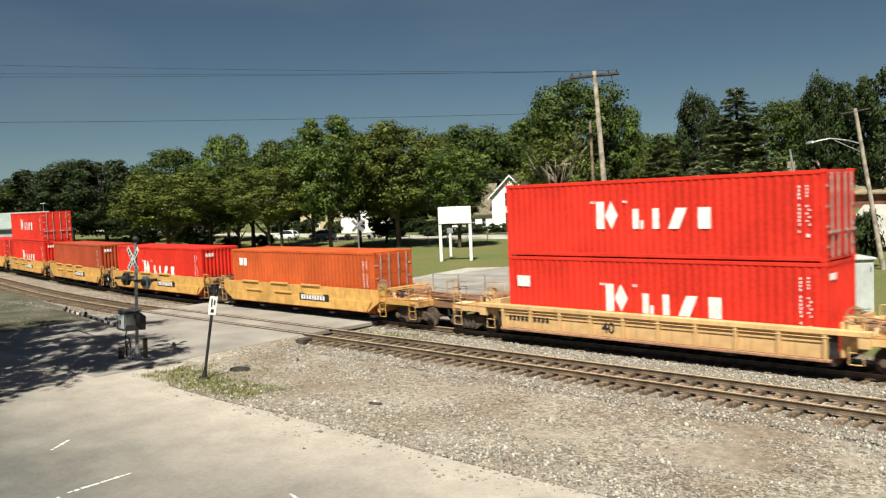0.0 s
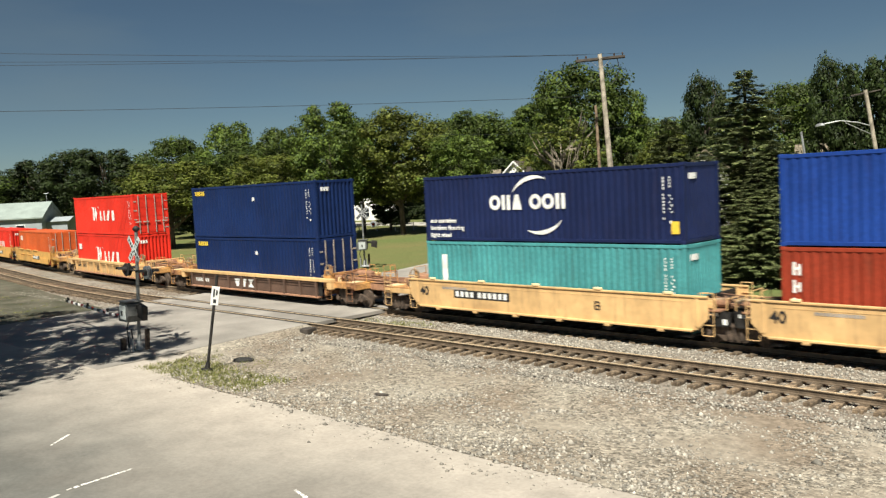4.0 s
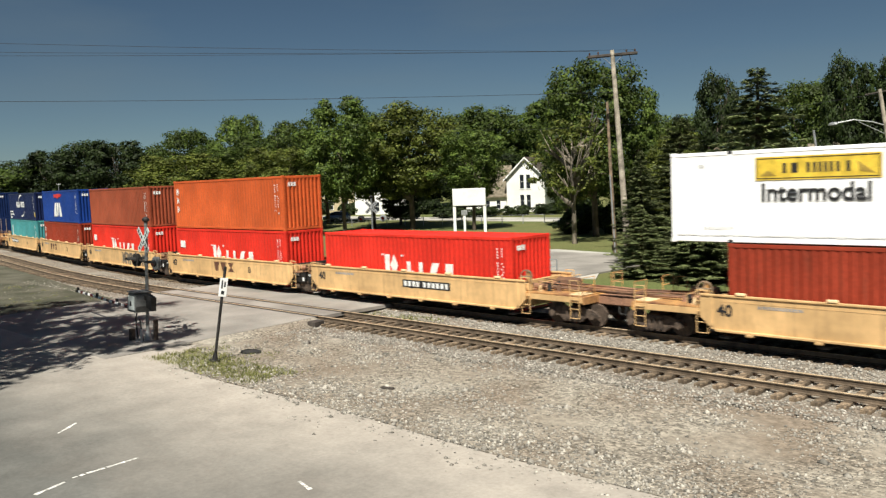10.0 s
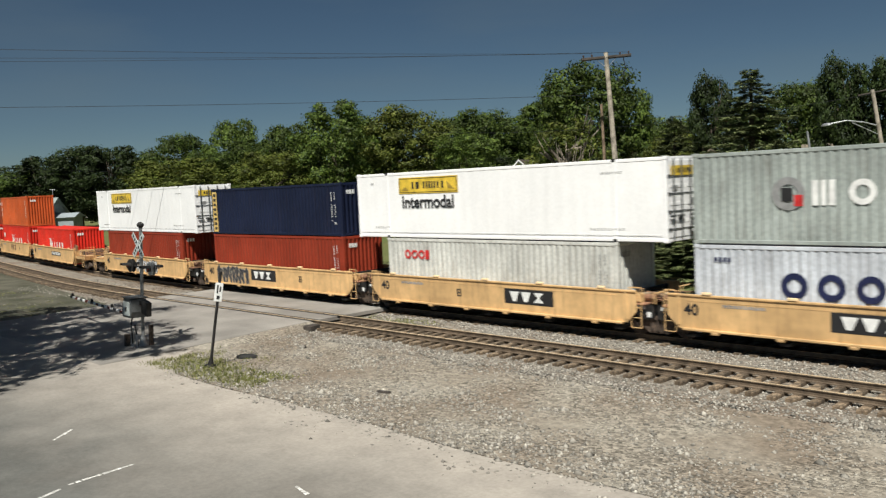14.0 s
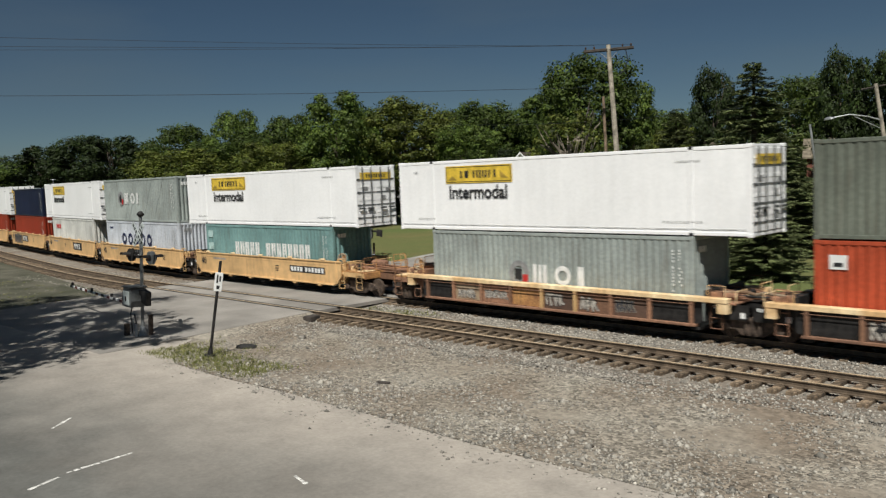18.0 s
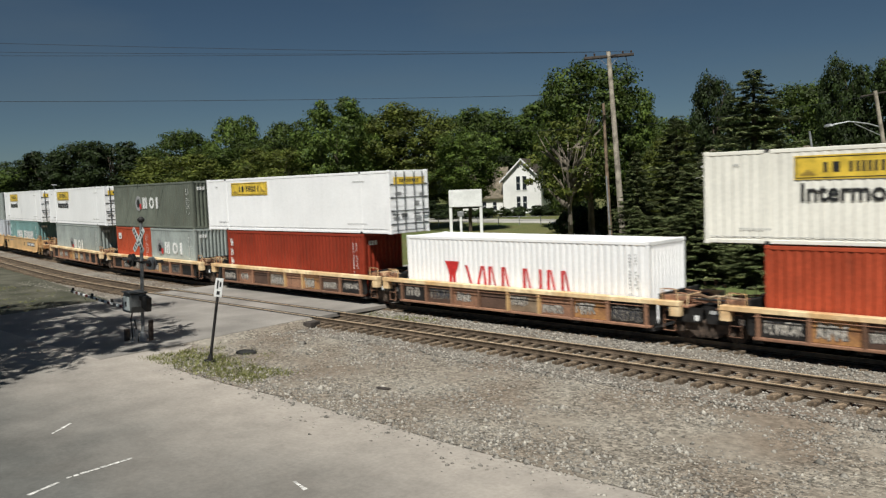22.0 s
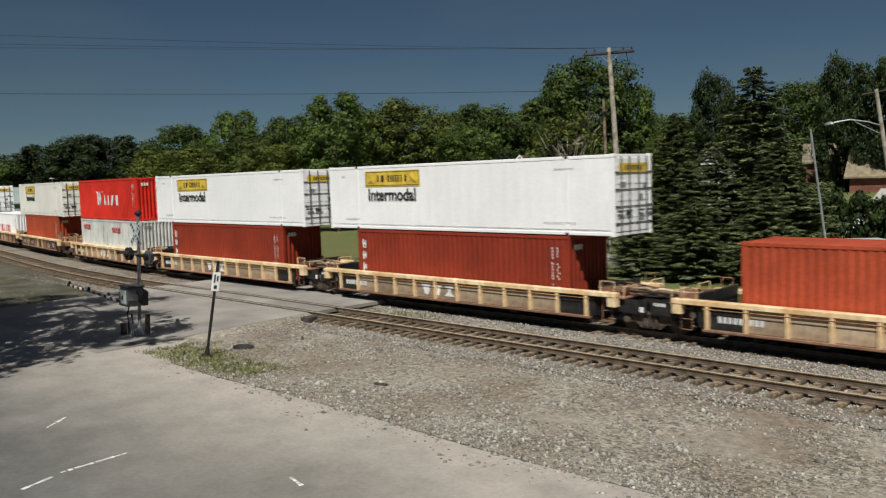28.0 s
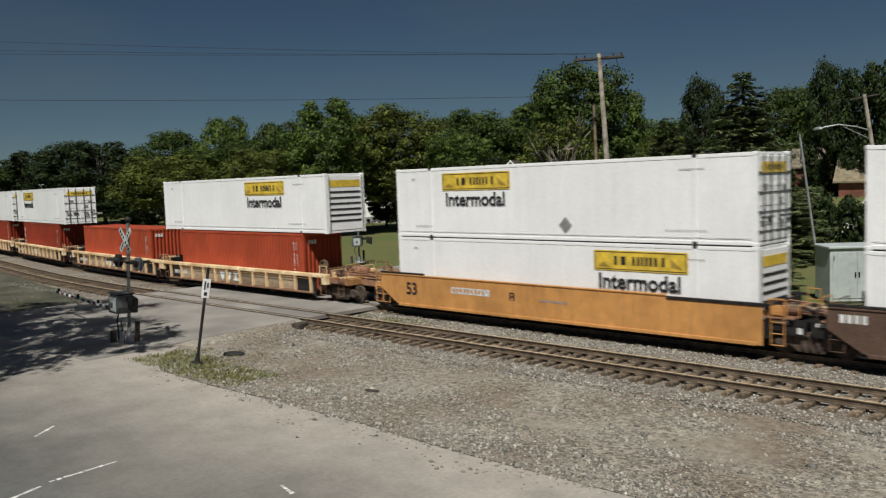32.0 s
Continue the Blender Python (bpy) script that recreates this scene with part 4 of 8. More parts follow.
def container(where, z, mat, label, L=12.19, h=2.9, end="wall", pitch=0.278, depth=0.025, word=None, code=MARK_WHITE, smooth=False):
    """One shipping container whose low left end stands at a place along the train, z above the rail."""
    c = thing("shipping_container", label, "shipping container", pose(where, 0, z), "containers on the train")
    if smooth:
        pitch, depth = 0.61, 0.006
    part("side_wall", kept(("side", L, h, pitch), lambda: corrugated(L, h, pitch, depth).mesh("side_wall", BOX_WHITE)), mat, c, "ribbed steel side walls")
    part("roof", kept(("roof", L), lambda: roof_panel(L, 0.42).mesh("roof", BOX_WHITE)), mat, c).location.z = h - 0.03
    part("floor", kept(("floor", L), lambda: Shape().box((0.1, -W2 + 0.06, 0.06), (L - 0.1, W2 - 0.06, 0.14)).mesh("floor", BLACK_STEEL)), None, c, "dark underfloor")
    rail = kept(("rail", L), lambda: Shape().box((0.1, -0.035, -0.06), (L - 0.1, 0.035, 0.06), 0.012).mesh("rail", BOX_WHITE))
    for y in (-W2 + 0.036, W2 - 0.036):
        for zz, n in ((0.09, "bottom_rail"), (h - 0.07, "top_rail")):
            part(n, rail, mat, c).location = (0, y, zz)
    post = kept(("post", h), lambda: Shape().box((-0.08, -0.07, 0.1), (0.08, 0.07, h - 0.1), 0.015).mesh("corner_post", BOX_WHITE))
    cast = kept("cast", lambda: Shape().box((-0.09, -0.08, -0.06), (0.09, 0.08, 0.06), 0.012).mesh("corner_casting", BOX_WHITE))
    cross = kept("cross", lambda: Shape().box((-0.05, -W2 + 0.13, -0.065), (0.05, W2 - 0.13, 0.065), 0.012).mesh("header", BOX_WHITE))
    for x in (0.088, L - 0.088):
        for y in (-W2 + 0.072, W2 - 0.072):
            part("corner_post", post, mat, c).location = (x, y, 0)
            for zz in (0.058, h - 0.052):
                part("corner_casting", cast, mat, c).location = (x, y, zz)
        for zz in (0.085, h - 0.075):
            part("header", cross, mat, c).location = (min(max(x, 0.06), L - 0.06), 0, zz)
    wall = kept(("end", h), lambda: end_wall(h).mesh("end_wall", BOX_WHITE))
    w = part("end_wall", wall, mat, c)
    w.matrix_basis = pose(0.03, 0, 0, 0, 0, 180)
    if end == "wall":
        part("end_wall", wall, mat, c).location.x = L - 0.03
        if L < 13 and mat not in (BOX_WHITE, BOX_CREAM):
            m = kept("endcode", lambda: Shape().box((-0.03, -0.86, 0), (0.0, -0.74, 0.2)).box((-0.03, -0.68, 0), (0.0, -0.56, 0.2)).box((-0.03, -0.50, 0), (0.0, -0.38, 0.2)).mesh("code_label", MARK_WHITE))
            o = tagged(part("code_label", m, code, c, "small unreadable code marks"), kind="stuff")
            o.location = (L - 0.022, 0, h - 0.55)
    else:
        door_end(c, L - 0.02, h, mat, end == "yellow", end == "stripes")
    if L > 14:      # lifting posts set in from the ends of a long box
        p2 = kept(("ipost", h), lambda: Shape().box((-0.10, -W2 - 0.001, 0.02), (0.10, -W2 + 0.06, h - 0.02), 0.01).mesh("lifting_post", BOX_WHITE))
        for x in (L / 2 - 6.0, L / 2 + 6.0):
            part("lifting_post", p2, mat, c).location.x = x
        for x in (L / 2 - 6.0, L / 2 + 6.0):
            part("lifting_pad", cast, MARK_BLACK, c, "dark lifting casting").location = (x, -W2 + 0.075, h - 0.05)
            part("lifting_pad", cast, MARK_BLACK, c, "dark lifting casting").location = (x, -W2 + 0.075, 0.06)
        codes([(1.2 + 0.13 * i, 0.44, 0.06, 0.07) for i in range(8)] + [(L - 3.1 + 0.15 * i, 0.44, 0.07, 0.06) for i in range(10)] + [(1.0 + 0.07 * i, 2.42, 0.04, 0.08) for i in range(3)] + [(L - 2.6 + 0.1 * i, 2.42, 0.06, 0.05) for i in range(9)], MARK_FAINT, c, 0, 0)
        marks([(0.2, 0.235, L - 0.4, 0.016)], MARK_FAINT, c, 0, 0, label="thin grey rub line", name="rub_line")
    else:
        serials(c, L, h, code)
    if word:
        word(c, L)
    TRAIN.append((c, where, 0.0, L))
    return c


# names painted on the boxes, drawn as plain shapes
def w_line(z=1.02, x=4.2):
    return lambda c, L: logo_red_line(c, L, z, x=x)


def w_line_low(c, L):
    logo_red_line(c, L, 1.00, x=4.5)
    marks([(0, 0, 0.62, 0.42)], MARK_WHITE, c, 0.45, 1.72, label="white square mark")


def w_inter(x=2.9, word=True):
    return lambda c, L: logo_intermodal(c, L, 1.95, x, word)


def w_yellow_small(c, L):
    codes(blocks([0.17] * 5, 0.24, 0.05), MARK_YELLOW, c, 0.42, 2.42, label="small row of yellow blocks")
    marks(disc(6.6, 2.1, 0.11), MARK_WHITE, c, 0, 0, label="small white round mark", name="round_mark")


def w_arcs(c, L):
    marks(ring(0.24, 0.29, 0.29, 0.15) + [(0.60, 0, 0.16, 0.58), (0.86, 0, 0.16, 0.58), [(1.12, 0), (1.28, 0.58), (1.44, 0.58), (1.60, 0)]] + ring(2.26, 0.29, 0.29, 0.15) + ring(2.86, 0.29, 0.29, 0.15) + [(3.22, 0, 0.16, 0.58), (3.48, 0, 0.16, 0.58)], MARK_WHITE, c, 3.75, 1.26, label="white painted block")
    marks(ring(5.95, 1.35, 1.2, 0.16, 60, 150), MARK_WHITE, c, 0, 0, label="white painted arc")
    marks(ring(6.2, 1.55, 1.25, 0.16, 240, 325), MARK_WHITE, c, 0, 0, label="white painted arc")
    for i, t in enumerate(("eco container", "bamboo flooring", "light steel")):
        m = kept(("eco", i), lambda: lettering(t, 0.17, MARK_WHITE))
        o = part("word", m, None, c, "small white painted words")
        o.matrix_basis = pose(0.32, -W2 - 0.006, 0.78 - 0.30 * i)
        o.scale = ((1.55, 1.95, 1.2)[i] / max(v.co.x for v in m.vertices), 1, 1)
    marks([(L - 0.5, 0.35, 0.28, 0.42)], MARK_YELLOW, c, 0, 0)


def w_eagle(c, L):
    marks([[(0, 0), (0.25, -0.26), (1.05, -0.26), (1.2, -0.36), (1.55, -0.36), (1.7, -0.26), (2.35, -0.26), (2.8, 0), (1.9, 0.06), (1.2, 0.03)]], MARK_RED, c, 4.2, 2.42, label="red winged mark")
    marks([[(0, 0), (0.50, 1.2), (0.98, 1.2), (0.98, 0)], [(1.14, 0), (1.44, 0), (1.82, 0.84), (1.70, 1.2), (1.14, 1.2)], [(1.92, 0), (2.72, 0), (2.60, 0.42), (2.22, 1.2), (1.92, 1.2)]], MARK_WHITE, c, 4.1, 0.50, label="large white painted block")


def w_small_gear(x, z, mat=MARK_WHITE, k=1.0):
    """A round device and three blocks."""
    def f(c, L):
        marks(ring(x, z + 0.36 * k, 0.50 * k, 0.22 * k), MARK_GREY if mat == MARK_WHITE else mat, c, 0, 0, label="round painted device", name="round_mark")
        marks([(x - 0.20 * k, z + 0.12, 0.34 * k, 0.42 * k)], MARK_BLACK, c, 0, 0, -W2 - 0.009)
        marks([(x + 0.18 * k, z - 0.02, 0.26 * k, 0.34 * k)], MARK_RED, c, 0, 0, -W2 - 0.009)
        marks([(0.04, 0, 0.18, 0.74), (0.30, 0, 0.14, 0.74), (0.52, 0, 0.18, 0.74)], mat, c, x + 0.66, z, label="white painted block")
        marks(ring(x + 2.10, z + 0.37, 0.37, 0.17), mat, c, 0, 0, label="white painted ring", name="round_mark")
        marks([(0, 0, 0.28, 0.74)], mat, c, x + 2.78, z)
    return f


def w_dark_row(c, L):
    for cx in (3.25, 4.33, 5.41, 6.49, 7.57):
        marks(ring(cx, 1.70, 0.40, 0.19), MARK_BLUE, c, 0, 0, label="dark blue ring", name="round_mark")
    codes(blocks([0.1] * 4, 0.15, 0.05), MARK_BLUE, c, 0.7, 2.35)


def w_white_row(c, L):
    for x0, n in ((3.2, 5), (6.3, 8)):
        for i in range(n):
            marks([(0, 0, 0.17, 0.80), [(0.21, 0.1 + 0.3 * (i % 2)), (0.38, 0), (0.38, 0.80), (0.24, 0.80)]], MARK_WHITE, c, x0 + 0.51 * i, 1.18, label="white painted block")
    marks([(0, 0.7 * i, 0.55, 0.4) for i in range(3)], MARK_LIGHT, c, 0.25, 0.75)


def w_ringed_red(x, z):
    def f(c, L):
        for k in range(3):
            marks(ring(x + 0.44 * k, z, 0.2, 0.09), MARK_RED, c, 0, 0, label="small red ring", name="round_mark")
        marks([(x + 1.12, z - 0.2, 0.24, 0.4)], MARK_RED, c, 0, 0)
    return f


def w_red_row(c, L):
    marks([[(0, 0.95), (0.84, 0.95), (0.62, 0.45), (0.60, 0), (0.46, 0), (0.42, 0.5), (0.38, 0), (0.24, 0), (0.22, 0.45)]], MARK_RED, c, 2.35, 0.92, label="red painted device")
    tall, tri = (0, 0, 0.13, 0.84), [(0, 0), (0.14, 0), (0.36, 0.84), (0.24, 0.84)]
    for i, x in enumerate((3.50, 4.14, 4.80, 5.50, 6.60, 7.40, 7.78, 8.44)):
        spec = {0: [[(0, 0.84), (0.14, 0.84), (0.44, 0), (0.30, 0)]], 1: [tri, [(0.36, 0.84), (0.46, 0.84), (0.58, 0), (0.44, 0)]], 5: [tall]}.get(i, [tall, [(0.13, 0.84), (0.22, 0.84), (0.42, 0), (0.33, 0)]])
        marks(spec, MARK_RED, c, x, 0.90, label="red painted block")


def w_square(c, L):
    marks([(0, 0, 0.5, 0.42)], MARK_WHITE, c, 0.45, 1.75, label="white square mark")
    marks([(0.12, 0.08, 0.26, 0.12)], MARK_BLACK, c, 0.45, 1.75, -W2 - 0.009)


def w_ca(c, L):
    marks(blocks([0.34, 0.30], 0.42, 0.10), MARK_WHITE, c, 0.75, 2.0, label="white painted block")


def w_code_left(c, L):
    codes([(0.36 + a, 2.05 - 0.54 * i + b, w, q) for i in range(3) for a, b, w, q in ((0, 0, 0.09, 0.40), (0.16, 0.04 * i, 0.08, 0.34 - 0.05 * i), (0, 0.17, 0.24, 0.07))], MARK_WHITE, c, 0, 0, label="column of white painted marks")


def w_yellow_left(c, L):
    marks([(0.14, 0.14, 0.46, 2.28)], MARK_YELLOWDIM, c, 0, 0, label="tall pale yellow panel", name="sign_panel")
    codes([(0.24, 0.26 + 0.27 * i, 0.26, 0.15) for i in range(8)], MARK_BLACK, c, 0, 0, -W2 - 0.009, "column of dark marks")


MARK_LIGHT = material("pale teal mark paint", (0.45, 0.62, 0.60), 0.6)
MARK_YELLOWDIM = material("faded yellow mark paint", (0.72, 0.50, 0.17), 0.6)
SPRAY_WHITE = material("white sprayed paint", (0.72, 0.72, 0.72), 0.7, var=0.2, scale=8)
SPRAY_PALE = material("chalky sprayed paint", (0.50, 0.46, 0.40), 0.8, var=0.25, scale=8)
SPRAY_RUST = material("faded brown stencil paint", (0.13, 0.055, 0.03), 0.7, var=0.2, scale=6)
SPRAY_DULL = material("dull grey brown sprayed paint", (0.17, 0.13, 0.09), 0.7, var=0.25, scale=6)
SPRAY_GREY = material("grey sprayed paint", (0.30, 0.27, 0.22), 0.7, var=0.25, scale=6)
SPRAY_BLACK = material("dark sprayed paint", (0.05, 0.05, 0.06), 0.7, var=0.3, scale=8)

L53 = 16.15
# the middle of each well along the train at the start, its kind, and what it carries: low and top
MIDS = dict(n8=-144.3, n7=-128.7, n6=-113.1, n5=-97.5, n4=-81.9, n3=-66.3, n2=-50.7, n1=-35.1, A=-14.8, B=5.75, C=25.6, D=40.9, E=56.4, F=72.4, G=88.0, H=109.2, I=125.3, J=140.7, K=155.8, L=171.4,
            M=190.6, N=206.6, O=222.6, P=237.8, Q=254.0, R=273.4, S=290.45, T=308.75, U=327.5, V=343.85, W=365.05, X=384.25)
PACKS = ["n8", "n7", "n6", "n5 n4 n3 n2 n1", "A", "B", "C D E F G", "H I J K L", "M N O P Q", "R S T U V", "W X"]


def low(key, mat, label, **k):
    L = k.get("L", 12.19)
    h = k.get("h", 2.9)
    return container(MIDS[key] - L / 2 + k.pop("shift", 0.0), SEAM - h, mat, label, **k)


def top(key, mat, label, **k):
    L = k.get("L", 12.19)
    return container(MIDS[key] - L / 2, SEAM + 0.012, mat, label, **k)


def load_train():
    red = "bright red corrugated shipping container with white block lettering"
    maroon = "maroon corrugated shipping container carried in a well car"
    white53 = "long white domestic container with a yellow panel"
    low("n8", BOX_MAROON, maroon)
    low("n7", BOX_RUST, maroon.replace("maroon", "brown red"))
    low("n6", BOX_RED, red, word=w_line())
    low("n5", BOX_RED, red, word=w_line(), end="door")
    low("n4", BOX_RED, red, word=w_line(1.0), end="wall")
    top("n4", BOX_RED, red, word=w_line(), end="door", h=2.59)
    low("n3", BOX_RUST, "brown red corrugated shipping container", end="wall")
    low("n2", BOX_RED, red, word=w_line(1.0), end="wall")
    low("n1", BOX_ORANGE, "orange corrugated shipping container with a small white mark", word=w_ca, end="door")
    low("A", BOX_RED, red, word=w_line_low, end="wall")
    top("A", BOX_RED, red, word=w_line(), end="door", h=2.75)
    low("B", BOX_DEEPBLUE, "deep blue corrugated shipping container with small yellow lettering", word=w_yellow_small, end="door")
    top("B", BOX_DEEPBLUE, "deep blue corrugated shipping container with small yellow lettering", word=w_yellow_small, end="wall")
    low("C", BOX_TEAL, "teal corrugated shipping container with a white label strip", word=lambda c, L: marks([(0.9, 0.85, 0.30, 1.5)], MARK_WHITE, c, 0, 0, label="white label strip"), end="wall")
    top("C", BOX_NAVY, "navy shipping container with white lettering between two arcs", word=w_arcs, end="wall", h=2.7)
    low("D", BOX_MAROON, maroon, end="wall", word=w_code_left)
    top("D", BOX_BLUE, "blue shipping container with large white blocks and red wings", word=w_eagle, end="wall", h=2.75)
    low("E", BOX_RED, red, word=w_line_low, end="wall")
    top("E", BOX_BROWN, "brown red corrugated shipping container", end="wall", h=2.7)
    low("F", BOX_RED, red, word=w_line_low, end="wall")
    top("F", BOX_ORANGE, "orange brown corrugated shipping container", end="wall", word=w_code_left)
    low("G", BOX_RED, red, word=w_line(1.0, 4.5), end="wall")
    low("H", BOX_MAROON, maroon, end="wall")
    top("H", BOX_WHITE, white53, L=L53, word=w_inter(), end="yellow", smooth=True)
    low("I", BOX_MAROON, maroon, end="wall")
    top("I", BOX_DARKNAVY, "dark navy shipping container with faded yellow end marks", word=w_yellow_left, end="wall", h=2.59)
    low("J", BOX_DIRTYWHITE, "off white corrugated shipping container with small red lettering", word=w_ringed_red(1.3, 2.2), end="wall", code=MARK_GREY)
    top("J", BOX_WHITE, white53, L=L53, word=w_inter(), end="yellow", smooth=True)
    low("K", BOX_LIGHTGREY, "light grey shipping container with dark blue ring lettering", word=w_dark_row, end="wall", code=MARK_GREY)
    top("K", BOX_GREY, "grey corrugated shipping container with white lettering", word=w_small_gear(3.1, 1.2), end="wall")
    low("L", BOX_GREYTEAL, "grey teal shipping container with large white lettering", word=w_white_row, end="wall")
    top("L", BOX_WHITE, white53, L=L53, word=w_inter(), end="yellow", smooth=True)
    low("M", BOX_GREY, "grey corrugated shipping container with white lettering", word=w_small_gear(4.75, 0.95), end="wall")
    top("M", BOX_WHITE, white53, L=L53, word=w_inter(), end="yellow", smooth=True)
    low("N", BOX_RUST, "short brown red shipping container with a white square", L=6.06, h=2.59, shift=-3.06, word=w_square, end="wall")
    low("N", BOX_GREY, "short grey shipping container with white lettering", L=6.06, h=2.59, shift=3.06, word=w_small_gear(1.3, 1.0), end="wall")
    top("N", BOX_GREENGREY, "green grey corrugated shipping container with white lettering", word=w_small_gear(4.2, 1.25), end="wall")
    low("O", BOX_MAROON, maroon, end="wall", word=w_code_left)
    top("O", BOX_WHITE, white53, L=L53, word=w_inter(2.7, False), end="yellow", smooth=True)
    low("P", BOX_WHITE, "white corrugated shipping container with red lettering", word=w_red_row, end="wall", code=MARK_GREY)
    low("Q", BOX_RUST, "brown red corrugated shipping container", end="wall")
    top("Q", BOX_CREAM, "long cream domestic container with fine ribs and a yellow panel", L=L53, word=w_inter(), end="yellow", pitch=0.30, depth=0.013)
    low("R", BOX_DIRTYWHITE, "short off white container with small red lettering", L=6.06, h=2.59, shift=-3.06, word=w_ringed_red(0.9, 2.0), end="wall", code=MARK_GREY)
    low("R", BOX_DIRTYWHITE, "short off white container with small red lettering", L=6.06, h=2.59, shift=3.06, word=w_ringed_red(1.2, 1.9), end="wall", code=MARK_GREY)
    top("R", BOX_RED, red, word=w_line(1.05, 4.2), end="wall")
    low("S", BOX_MAROON, maroon, end="wall", word=w_code_left)
    top("S", BOX_WHITE, white53, L=L53, word=w_inter(), end="yellow", smooth=True)
    low("T", BOX_MAROON, maroon, end="wall", word=w_code_left)
    top("T", BOX_WHITE, white53, L=L53, word=w_inter(2.7), end="yellow", smooth=True)
    low("U", BOX_RUST, "brown red corrugated shipping container", end="wall", h=2.59)
    low("V", BOX_RUST, "brown red corrugated shipping container", end="wall")
    top("V", BOX_WHITE, white53, L=L53, word=w_inter(9.1), end="stripes", smooth=True)
    low("W", BOX_WHITE, white53, L=L53, word=w_inter(10.2), end="stripes", smooth=True)
    w = top("W", BOX_WHITE, white53, L=L53, word=w_inter(2.8), end="yellow", smooth=True)
    marks([[(0, -0.30), (0.28, 0), (0, 0.30), (-0.28, 0)]], MARK_GREY, w, 9.0, 0.60, label="grey diamond placard", name="placard")
    low("X", BOX_WHITE, white53, L=L53, word=w_inter(), end="yellow", smooth=True)
    top("X", BOX_WHITE, white53, L=L53, word=w_inter(), end="yellow", smooth=True)


# ---- the train: well cars ----
WHEELS = []         # (wheelset, its place on its truck, its car, its place on the car)


def truck_parts(parent, x):
    """A four-wheel truck under a joint."""
    def side():
        s = Shape()
        o = [(-1.15, 0.42), (-0.95, 0.60), (-0.45, 0.72), (0.45, 0.72), (0.95, 0.60), (1.15, 0.42), (0.95, 0.30), (0.62, 0.36), (0.35, 0.16), (-0.35, 0.16), (-0.62, 0.36), (-0.95, 0.30)]
        s.prism(o, -0.07, 0.07)
        for k in range(3):
            s.tube([(-0.22 + 0.22 * k, -0.09, 0.24), (-0.22 + 0.22 * k, -0.09, 0.62)], 0.07, 8)
        s.box((-0.33, -0.12, 0.60), (0.33, 0.02, 0.70), 0.02)
        for a in (-0.9, 0.9):
            s.tube([(a, -0.16, 0.43), (a, 0.0, 0.43)], 0.13, 10)
        return s.mesh("side_frame", TRUCK_STEEL)

    def wheel():
        s = Shape()
        rings = []
        for y, r in ((0.06, 0.30), (0.07, 0.42), (-0.06, 0.42), (-0.07, 0.36), (-0.03, 0.30), (-0.05, 0.12), (-0.07, 0.10)):
            rings.append([(r * math.cos(a), y, r * math.sin(a)) for a in [2 * math.pi * i / 20 for i in range(20)]])
        for sg in (-1, 1):
            s.loft([[(p, 0.72 * sg - q * sg * -1, r) for p, q, r in g] for g in rings])
        s.tube([(0, -0.75, 0), (0, 0.75, 0)], 0.08, 8)
        for k in range(5):      # lightening holes seen as bosses on the plate
            a = 2 * math.pi * k / 5
            for sg in (-1, 1):
                s.tube([(0.21 * math.cos(a), 0.72 * sg, 0.21 * math.sin(a)), (0.21 * math.cos(a), 0.785 * sg, 0.21 * math.sin(a))], 0.045, 6)
        return s.mesh("wheelset", TRUCK_STEEL)
    sf, ws = kept("sideframe", side), kept("wheel", wheel)
    bo = kept("bolster", lambda: Shape().box((-0.22, -1.0, 0.42), (0.22, 1.0, 0.72), 0.04).mesh("bolster", TRUCK_STEEL))
    t = part("truck", bo, None, parent, "black brown four wheel truck")
    t.location.x = x
    for sg in (-1, 1):
        o = part("side_frame", sf, None, t)
        o.matrix_basis = pose(0, 1.0 * sg, 0, 0, 0, 0 if sg < 0 else 180)
    for a in (-0.9, 0.9):
        WHEELS.append((part("wheelset", ws, None, t, "axle with two steel wheels"), a, parent, x + a))


def bars(parent, name, pts, r, mat, label=""):
    s = Shape()
    for p in pts:
        s.tube(p, r, 6)
    return part(name, s, mat, parent, label)


def rails(parent, name, lines, r, mat, label=""):
    """Bent rods, each one a part of its own."""
    for p in lines:
        part(name, Shape().tube(p, r, 6), mat, parent, label)


def ladder(parent, x, side, mat):
    """Grab irons and a stirrup step at the corner of a platform."""
    y = 1.42 * side
    bars(parent, "ladder", [[(x - 0.2, y, 0.35), (x - 0.2, y, 1.75)], [(x + 0.2, y, 0.35), (x + 0.2, y, 1.75)]] + [[(x - 0.2, y, z), (x + 0.2, y, z)] for z in (0.35, 0.70, 1.05, 1.40, 1.75)], 0.016, mat, "thin steel ladder")


